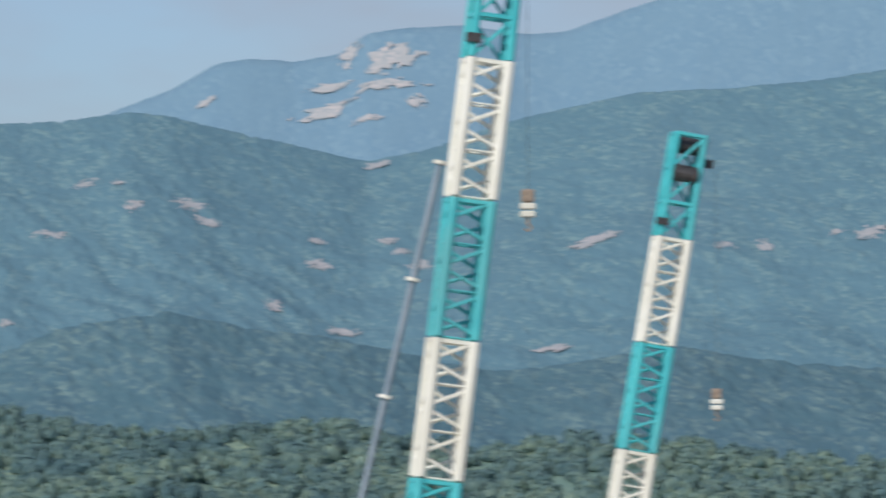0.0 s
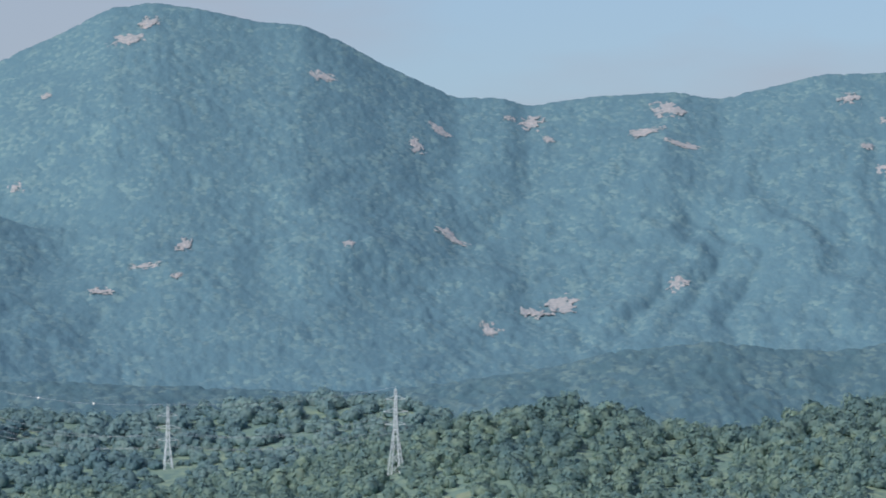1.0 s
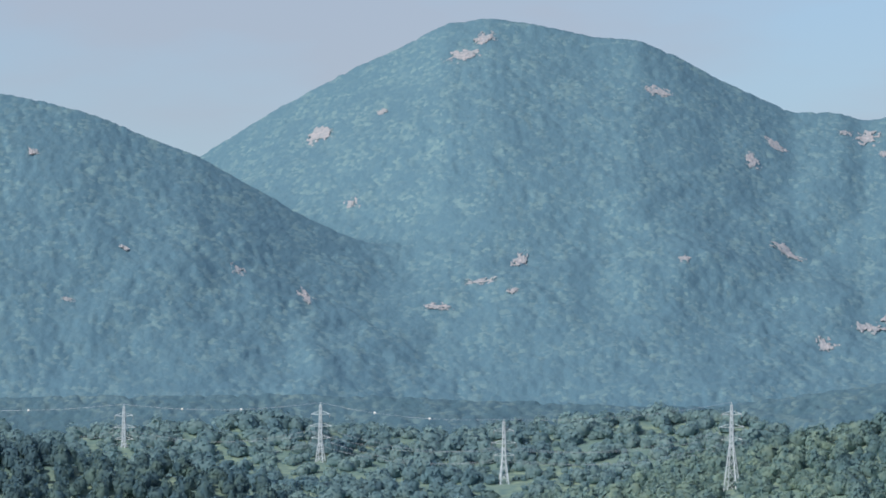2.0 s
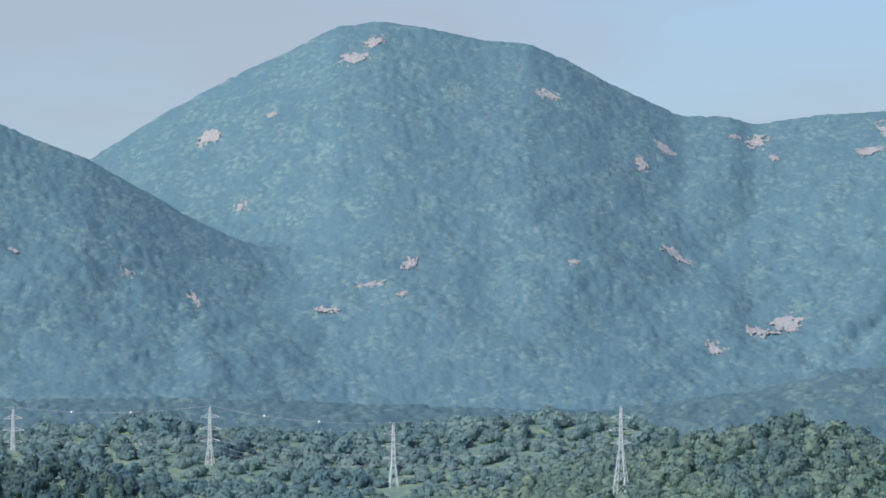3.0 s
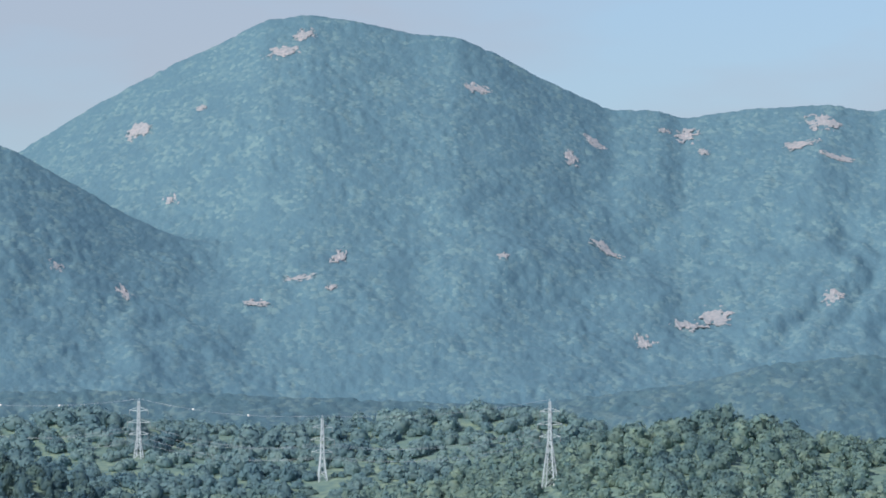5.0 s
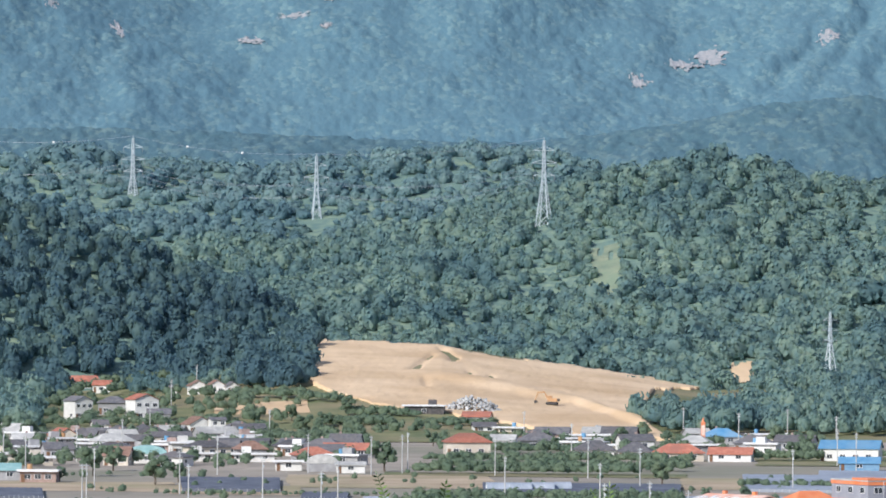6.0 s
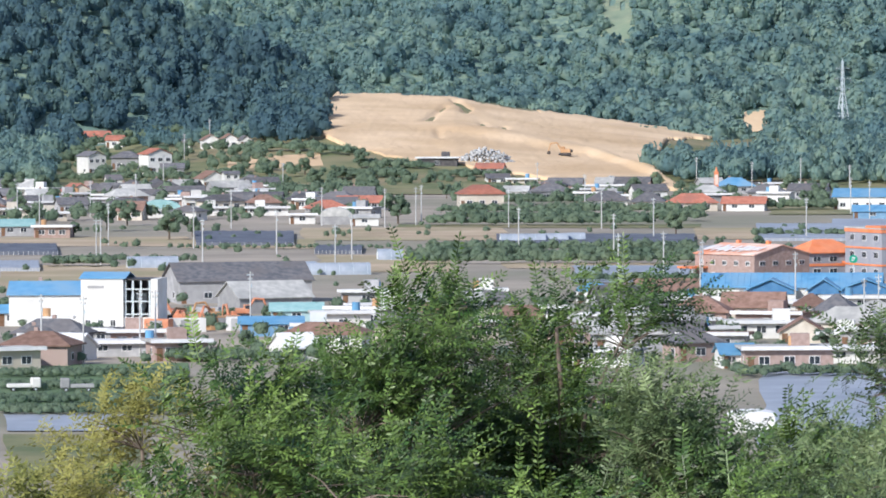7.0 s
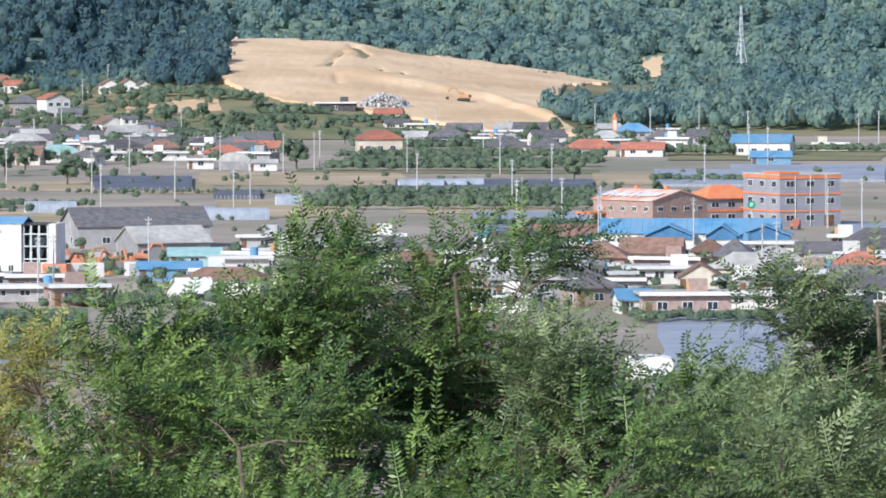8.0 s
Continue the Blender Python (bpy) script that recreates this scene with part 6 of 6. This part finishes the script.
for az, d, h in [(-0.21, 1720, 9.2), (-2.07, 1615, 5.8), (-2.28, 1593, 8.2), (-2.66, 1717, 7.4), (-2.84, 1667, 9.0), (2.30, 1607, 7.2), (1.91, 2034, 6.2), (-0.54, 2165, 6.6), (-0.95, 2106, 6.8), (0.64, 1990, 5.3), (2.22, 1695, 4.5), (-1.39, 1126, 3.4), (3.32, 2027, 7.2), (3.50, 1859, 6.0), (3.60, 1922, 6.9), (3.62, 1023, 3.6), (4.16, 1126, 3.0), (2.68, 1127, 3.6), (-3.50, 1722, 6.1), (-3.65, 1836, 5.9), (-2.58, 2120, 5.7), (-1.20, 2053, 5.1), (-1.72, 1712, 4.0), (-3.46, 1010, 3.2), (-2.13, 989, 3.5), (-1.57, 1023, 3.6)]:
    village_tree(az, d, h)

for az, d, h in [(-3.40, 2033, 8.0), (-3.70, 2036, 9.1), (-3.14, 1621, 4.3), (-1.05, 2150, 6.5), (-0.74, 2125, 5.7), (0.07, 2104, 4.9), (1.35, 1945, 5.2), (0.23, 1993, 5.3), (3.06, 1510, 3.5), (2.70, 1511, 3.2), (4.36, 954, 3.4), (-1.41, 2295, 6.1), (0.79, 2040, 4.7), (2.14, 2104, 5.6)]:
    village_tree(az, d, h)

for az, d in [(-3.44, 992), (-3.06, 982), (-2.55, 1004), (-2.41, 1007), (-1.55, 1083), (-0.78, 1359), (-1.31, 1483), (-1.98, 1411), (-2.83, 1552), (-2.06, 1527), (-1.72, 1686), (-0.33, 1689), (0.79, 1684), (1.63, 1671), (2.10, 1580), (2.99, 2029), (3.48, 1572), (3.88, 1798), (4.05, 1753), (1.78, 1287), (2.19, 1301), (2.54, 1243), (1.74, 1436), (-2.94, 1415), (-2.90, 1415), (-0.63, 1443), (0.88, 1491), (2.49, 2093), (3.43, 2087), (4.16, 1326), (4.59, 1295), (4.90, 1295), (4.87, 1946), (5.05, 1980), (3.87, 1982), (3.38, 1174), (4.13, 1062), (2.52, 1199), (4.00, 1042), (-2.99, 1802), (-2.58, 1890), (-2.33, 2117), (-2.14, 2223), (-1.91, 2288), (-0.90, 1707), (-0.00, 1729), (-0.05, 1703), (-3.65, 1778)]:
    pole_at(az, d)

for az, d in [(-3.45, 1671), (-1.25, 2053), (1.05, 2038), (1.48, 1854)]:
    pole_at(az, d)

excavator(1.302, 2227, 170, M_YELLOW, "dusty orange-yellow excavator working on the bare earth slope", size=1.1)
rubble_heap(0.586, 2188, 20, 5.5, "heap of broken grey rock at the earthwork foot")
rubble_heap(1.735, 2093, 9, 3.5, "small heap of broken grey rock")
obelisk_sign(2.669, 1994)
round_sign(3.903, 1300)
for k, (az, d, yaw) in enumerate([(-2.33, 1100, 20), (-2.20, 1118, 150), (-2.02, 1105, 60), (-1.86, 1126, 200), (-1.72, 1112, 110), (-1.62, 1140, 10)]):
    excavator(az, d, yaw, M_ORANGE_MACHINE if k % 3 else M_YELLOW, "orange digger parked in a machinery yard", size=0.85)
for k, (az, d, w) in enumerate([(-2.38, 1086, 4.5), (-2.12, 1088, 6.0), (-2.28, 1128, 6.0), (-1.95, 1132, 5.0), (-1.80, 1096, 6.0), (-2.08, 1112, 3.0), (-1.68, 1092, 3.5)]):
    crate(az, d, w, 2.4, 2.4, k * 37 % 50 - 20, (M_ORANGE_MACHINE, M_WHITE, M_TILE, M_GREYWALL, M_YELLOW)[k % 5], "steel storage container in the machinery yard")
for az, d, yaw, mat, text in [(-3.6, 905, 10, M_WHITE, "white pickup truck parked by the fields"), (-3.12, 903, 185, M_GREYWALL, "grey pickup truck parked by the fields"), (4.3, 1290, 80, M_TILE, "red truck parked beside the school"),
                              (-2.9, 1060, 15, M_GREYWALL, "grey truck parked outside the works"), (3.6, 985, 20, M_WHITE, "white truck parked by a house"), (-0.6, 1900, 5, M_WHITE, "white truck parked in the village")]:
    small_truck(az, d, yaw, mat, text)

# the closely built rest of the village
def infill(az0, az1, d0, d1, count, seed):
    rng = random.Random(seed)
    walls = ((M_WHITE, "white"), (M_CREAMWALL, "cream"), (M_GREYWALL, "grey"), (M_BRICK, "brown brick"), (M_GREYWALL, "grey"))
    roofs = ((M_SLATE, "dark tiled"), (M_BROWN, "brown"), (M_CONCRETE, "weathered grey"), (M_SLATE, "dark"), (M_WHITEROOF, "white slab"), (M_SLATE, "dark sheet"), (M_CONCRETE, "grey slab"))
    made = 0
    for _ in range(count * 12):
        if made == count:
            break
        az, d = rng.uniform(az0, az1), rng.uniform(d0, d1)
        p = place(az, d)
        if any((p - q).length < 13 for q in TAKEN):
            continue
        TAKEN.append(p)
        made += 1
        wall, wt = rng.choice(walls)
        roof, rt = rng.choice(roofs)
        style = "flat" if "slab" in rt else rng.choice(("gable", "hip", "flat", "hip", "gable"))
        house(az, d, rng.uniform(7, 13), rng.uniform(6, 9), rng.uniform(2.4, 3.2), 0.5 if style == "flat" else rng.uniform(1.4, 2.6), rng.uniform(-25, 25), wall, roof, style,
              f"low {wt} house with {rt} roof", rng.randint(1, 3), "house")


TAKEN = [o.matrix_world.translation.xy.to_3d() for o in scene.objects if o.parent is None and o.type == "EMPTY" and o.name.split(".")[0] in ("house", "shed", "warehouse", "hall", "factory", "building", "school_building", "brick_hall", "office_building", "works_building")]
infill(-3.9, -1.3, 1930, 2080, 22, 1)
infill(-4.0, -0.4, 1760, 1930, 22, 2)
infill(0.9, 3.6, 1900, 2060, 16, 3)
infill(1.6, 5.2, 960, 1160, 26, 4)
infill(-1.2, 1.6, 1020, 1200, 14, 5)
infill(-4.0, -2.2, 960, 1040, 6, 6)

def bushes(az0, az1, d0, d1, count, size, seed):
    """Garden trees and bushes between the houses."""
    rng = np.random.default_rng(seed)
    spots, sizes = [], []
    while len(spots) < count:
        az, d = rng.uniform(az0, az1), rng.uniform(d0, d1)
        p = place(az, d)
        if any((p - q).length < 7.5 for q in TAKEN):
            continue
        r = size * rng.uniform(0.5, 1.3)
        spots.append((p.x, p.y, land(az, d) + r * 0.8))
        sizes.append(r)
    sizes = np.array(sizes)
    forest("garden_bushes", np.array(spots), sizes, sizes * rng.uniform(0.8, 1.3, count), M_ORCHARD, "green garden trees and bushes between houses", 64, seed)


bushes(-4.2, -0.3, 1930, 2090, 120, 2.4, 31)
bushes(-4.2, -0.3, 1740, 1930, 110, 2.2, 32)
bushes(-2.6, -1.0, 2090, 2250, 60, 2.4, 33)
bushes(-1.0, 0.5, 2085, 2135, 30, 2.4, 38)
bushes(-3.1, -2.2, 2330, 2390, 26, 2.6, 39)
bushes(-3.3, -1.3, 2095, 2330, 90, 2.5, 40)
bushes(0.3, 3.8, 1880, 2080, 100, 2.3, 34)
bushes(1.5, 5.4, 950, 1170, 90, 1.4, 35)
bushes(-4.0, 1.5, 960, 1200, 90, 1.5, 36)
bushes(-4.2, 5.4, 1230, 1700, 130, 1.2, 37)

# groves at the foot of the hills
def grove(pairs, spacing, size, mat, label, seed):
    """Tall trees within a plan outline of (azimuth, distance) corners."""
    rng = np.random.default_rng(seed)
    pa, pd = np.array(pairs).T
    spots, sizes = [], []
    d = pd.min()
    while d < pd.max():
        step = spacing / d / 0.01745
        for a in np.arange(pa.min(), pa.max(), step):
            aa, dd = a + rng.normal() * step * 0.4, d + rng.normal() * spacing * 0.4
            if inside(np.array([aa]), np.array([dd]), list(pairs))[0]:
                x, y = polar(aa, dd)
                s = size * (0.55 + 0.8 * rng.random() ** 1.6)
                spots.append((x, y, land(aa, min(dd, 2440)) + s * 0.85))
                sizes.append(s)
        d += spacing * 0.9
    sizes = np.array(sizes)
    forest("grove", np.array(spots), sizes, sizes * rng.uniform(1.2, 1.7, len(sizes)), mat, label, 88, seed)


grove([(2.02, 2190), (2.4, 2120), (4.6, 2110), (6.5, 2120), (6.5, 2330), (3.9, 2330), (3.3, 2250), (2.6, 2210)], 6.5, 4.0, M_WOOD, "dark green grove of trees at the slope foot", 401)
grove([(3.3, 2330), (6.5, 2330), (6.5, 2440), (4.1, 2440), (4.0, 2380), (3.3, 2380)], 7.0, 4.4, M_WOOD, "trees on the slope beside the earthwork", 402)
grove([(-6.0, 2090), (-3.4, 2100), (-3.25, 2300), (-6.0, 2390)], 6.5, 4.0, M_WOOD, "dark green trees beside the village", 403)
grove([(-1.5, 2285), (-0.95, 2262), (-0.86, 2300), (-0.86, 2430), (-1.5, 2430)], 6.0, 4.2, M_PINE, "dark trees at the edge of the bare earth", 405)
grove([(-2.5, 2310), (-0.9, 2290), (-0.9, 2325), (-2.5, 2345)], 6.0, 2.6, M_WOOD, "bushes along the edge of the pine wood", 404)


# ---------------- trees on the near hillside ----------------
M_LEAF = material("acacia_leaf", (0.018, 0.055, 0.012), (0.195, 0.285, 0.068), 1.8, (0.045, 0.10, 0.026), 0.7, rough=0.42, island=0.65, translucent=0.12, spec=0.35)
M_LEAF_PALE = material("pale_leaf", (0.06, 0.11, 0.04), (0.24, 0.30, 0.135), 1.6, (0.10, 0.15, 0.06), 0.7, rough=0.45, island=0.45, translucent=0.15, spec=0.3)
M_LEAF_YELLOW = material("yellowing_leaf", (0.26, 0.26, 0.07), (0.42, 0.39, 0.12), 2.5, (0.20, 0.24, 0.07), 0.9, rough=0.5, island=0.3, translucent=0.3)
M_BARK = material("grey_brown_bark", (0.13, 0.10, 0.075), (0.25, 0.20, 0.16), 12.0, rough=0.9, bump=0.5, bump_scale=60)


def frond_template(rng, pairs, length, droop, leaflet):
    """A feathered leaf: a thin stalk with leaflets in pairs, each a folded lozenge."""
    vs, fs, n = [], [], 0

    def stalk(t):
        return np.array([length * t, 0.0, length * (0.25 * t - droop * t * t)])

    for k in range(2):
        a, b = stalk(k / 2), stalk((k + 1) / 2)
        vs.append(np.array([a + (0, 0.003, 0), a - (0, 0.003, 0), b - (0, 0.003, 0), b + (0, 0.003, 0)]))
        fs.append([n, n + 1, n + 2, n + 3])
        n += 4
    for k in range(2 * pairs + 1):
        last = k == 2 * pairs
        t = 1.0 if last else 0.2 + 0.78 * (k // 2) / max(pairs - 1, 1)
        side = 0 if last else (1 if k % 2 else -1)
        p = stalk(t)
        s = leaflet * rng.uniform(0.8, 1.15) * (1 - 0.25 * t)
        way = np.array([0.45, side * 0.9, rng.uniform(-0.35, 0.12)]) if side else np.array([1, 0, -0.4])
        way = way / np.linalg.norm(way)
        acr = np.cross(way, [0, 0, 1])
        acr = acr / np.linalg.norm(acr) + np.array([0, 0, rng.uniform(-0.6, 0.6)])
        wd = s * 0.165
        vs.append(np.array([p, p + way * s * 0.5 + acr * wd, p + way * s, p + way * s * 0.5 - acr * wd]))
        fs.append([n, n + 1, n + 2, n + 3])
        n += 4
    return np.concatenate(vs), np.array(fs)


def leafy(name, spots, ways, templates, rng, mat, parent, label="", wind=(0.5, 0.1, 0.0)):
    """Leaves at the spots, pointing roughly along the ways, pushed over by the wind, joined into one mesh."""
    vs, fs, n = [], [], 0
    for p, wv in zip(spots, ways):
        v, f = templates[rng.integers(len(templates))]
        x = np.asarray(wv) + rng.normal(size=3) * 0.12 + np.array(wind)
        x /= np.linalg.norm(x)
        z = np.array([-0.25, -0.35, 1.0]) + rng.normal(size=3) * 0.25
        y = np.cross(z, x)
        y /= np.linalg.norm(y)
        z = np.cross(x, y)
        s = rng.uniform(0.75, 1.2)
        vs.append(v @ np.stack([x, y, z]) * s + p)
        fs.append(f + n)
        n += len(v)
    ob = big_mesh(name, np.concatenate(vs), np.concatenate(fs), mat)
    ob.parent = parent
    return tagged(ob, label, kind="stuff")


def ground_at(x, y):
    return float(ground_height(np.array(x), np.array(y)))


def acacia(az, el_top, d, spread, tall, tips, per_tip, mat, seed, label, category="tree", name="acacia_tree", pairs=11, length=0.40, leaflet=0.064, gap=0.35, lean=0.0):
    """A tree: trunk from the slope, limbs to the tips of an uneven crown, feathered leaves round each tip.
    spread and tall are the crown's half width and its height, in metres; el_top gives its top."""
    rng = np.random.default_rng(seed)
    top = sight(az, el_top, d)
    gz = ground_at(top.x, top.y)
    base = Vector((top.x - lean, top.y, gz - 0.1))
    tree = thing(name, Matrix.Translation(base), label, category, "trees on the near slope")
    h_top = top.z - base.z
    trunk_pts = [Vector((0, 0, 0))]
    for k in range(1, 7):
        trunk_pts.append(Vector((lean * (k / 6) ** 1.5 + rng.normal() * 0.06, rng.normal() * 0.06, (h_top - 0.5) * k / 6)))
    part("trunk", path_tube(trunk_pts, 0.075, 0.014, 7), M_BARK, tree)
    heads = []
    tries = 0
    count = max(8, tips // 12)
    while len(heads) < count and tries < 4000:
        tries += 1
        u = rng.uniform(-1, 1, 2)
        q = math.hypot(u[0], u[1])
        if q > 1:
            continue
        peak = float(vnoise(np.array(u[0] * spread * 1.6 + seed * 1.3), np.array(u[1] * 0.8), seed))
        zz = h_top - 0.1 - 0.5 * (1 - peak) - tall * 0.4 * q ** 4.0 - tall * rng.random() ** 1.0
        if vnoise(np.array(u[0] * spread * 3.4 + seed), np.array(zz * 2.4), seed) < gap:
            continue
        heads.append((lean + u[0] * spread, u[1] * spread, zz))
    ends = []
    for k in range(tips):
        c = heads[k % len(heads)]
        ends.append(Vector((c[0] + rng.normal() * 0.2, c[1] + rng.normal() * 0.2, c[2] + rng.normal() * 0.09)))
    limbs = []
    for k in range(11):
        e = ends[rng.integers(len(ends))]
        f = min(max((e.z - 0.9 * tall * 0.4) / h_top, 0.3), 0.92) * 6
        i = int(f)
        a = trunk_pts[i].lerp(trunk_pts[min(i + 1, 6)], f - i)
        mid = a.lerp(e, 0.5) + Vector((rng.normal() * 0.08, rng.normal() * 0.08, -0.08))
        limbs.append([a, a.lerp(mid, 0.5), mid, mid.lerp(e, 0.5) + Vector((0, 0, 0.05)), e])
        limb = part("limb", path_tube(limbs[-1], 0.028, 0.006, 5), M_BARK, tree)
    nodes = [p for l in limbs for p in l[1:]] + trunk_pts[3:]
    bm = bmesh.new()
    spots, ways = [], []
    for e in ends:
        a = min(nodes, key=lambda p: (p - e).length + (0.3 if p.z > e.z else 0))
        mid = a.lerp(e, 0.55) + Vector((0, 0, 0.03))
        add_tube(bm, a, mid, 0.007, 0.005, 3)
        add_tube(bm, mid, e, 0.005, 0.003, 3)
        out = (e - Vector((lean * 0.8, 0, h_top - tall))).normalized()
        shoot = (np.array(out) + rng.normal(size=3) * 0.5 + np.array((0.2, 0, 0.25)))
        shoot = shoot / np.linalg.norm(shoot)
        first = np.cross(shoot, rng.normal(size=3))
        first = first / np.linalg.norm(first)
        second = np.cross(shoot, first)
        for k in range(per_tip):
            t = k / per_tip
            spots.append(np.array(mid.lerp(e, 0.3)) + shoot * 0.34 * t)
            ways.append(shoot * (0.35 + 0.7 * t) + first * math.cos(k * 2.4) * 0.8 + second * math.sin(k * 2.4) * 0.8)
    tagged(part("brushwood", bm, M_BARK, tree), kind="stuff")
    temps = [frond_template(rng, pairs, length * rng.uniform(0.8, 1.2), rng.uniform(0.25, 0.75), leaflet) for _ in range(8)]
    leafy("foliage", spots, ways, temps, rng, mat, tree)
    return tree


acacia(0.3, -1.85, 47, 1.8, 2.7, 560, 7, M_LEAF, 301, "green acacia tree with feathered leaves blown by wind", gap=0.46)
acacia(-1.771, -2.55, 44, 0.95, 2.2, 330, 7, M_LEAF, 302, "dense dark-green acacia tree on the near slope", gap=0.36)
acacia(2.3, -2.6, 45, 0.6, 1.9, 170, 7, M_LEAF_PALE, 303, "small pale acacia tree beside a taller one", gap=0.36)
acacia(5.05, -2.25, 46, 0.9, 2.2, 270, 7, M_LEAF_PALE, 304, "greyish-green tree with bare brown branches showing", gap=0.4)
acacia(3.75, -3.55, 43, 0.5, 1.6, 100, 7, M_LEAF_PALE, 305, "low pale-green acacia sapling on the near slope", gap=0.36)
acacia(1.35, -2.0, 47, 0.9, 2.3, 210, 7, M_LEAF, 314, "slender green acacia with browned seed pods", gap=0.46)
acacia(2.75, -3.0, 47, 0.65, 1.9, 180, 7, M_LEAF, 315, "green feathery acacia on the near slope", gap=0.38)
acacia(1.0, -3.7, 40, 1.0, 1.4, 190, 7, M_LEAF, 306, "young green acacia growing low on the slope", gap=0.36)
acacia(2.7, -3.9, 39, 1.0, 1.3, 200, 7, M_LEAF, 307, "bushy green acacia with fresh feathered leaves", gap=0.34)
acacia(4.6, -3.85, 39, 0.9, 1.3, 180, 7, M_LEAF_PALE, 308, "bushy acacia among dry brown twigs", gap=0.36)
acacia(-0.7, -3.5, 41, 0.95, 1.5, 220, 7, M_LEAF, 309, "green acacia bush with a bare dead stem", gap=0.34)
acacia(-2.3, -4.05, 40, 0.7, 1.2, 180, 7, M_LEAF, 310, "low green acacia bush on the near slope", gap=0.32)
acacia(-2.5, -3.08, 46, 0.5, 1.3, 190, 12, M_LEAF_YELLOW, 311, "yellowing shrub with drooping narrow leaves", "shrub", "yellow_shrub", 5, 0.2, 0.06, gap=0.25)
acacia(-3.4, -3.75, 43, 0.45, 1.1, 150, 12, M_LEAF_YELLOW, 312, "yellowing shrub at the edge of the slope", "shrub", "yellow_shrub", 5, 0.2, 0.06, gap=0.25)
acacia(6.3, -3.0, 44, 0.9, 2.0, 150, 7, M_LEAF_PALE, 313, "greyish-green leafy tree on the near slope", gap=0.34)
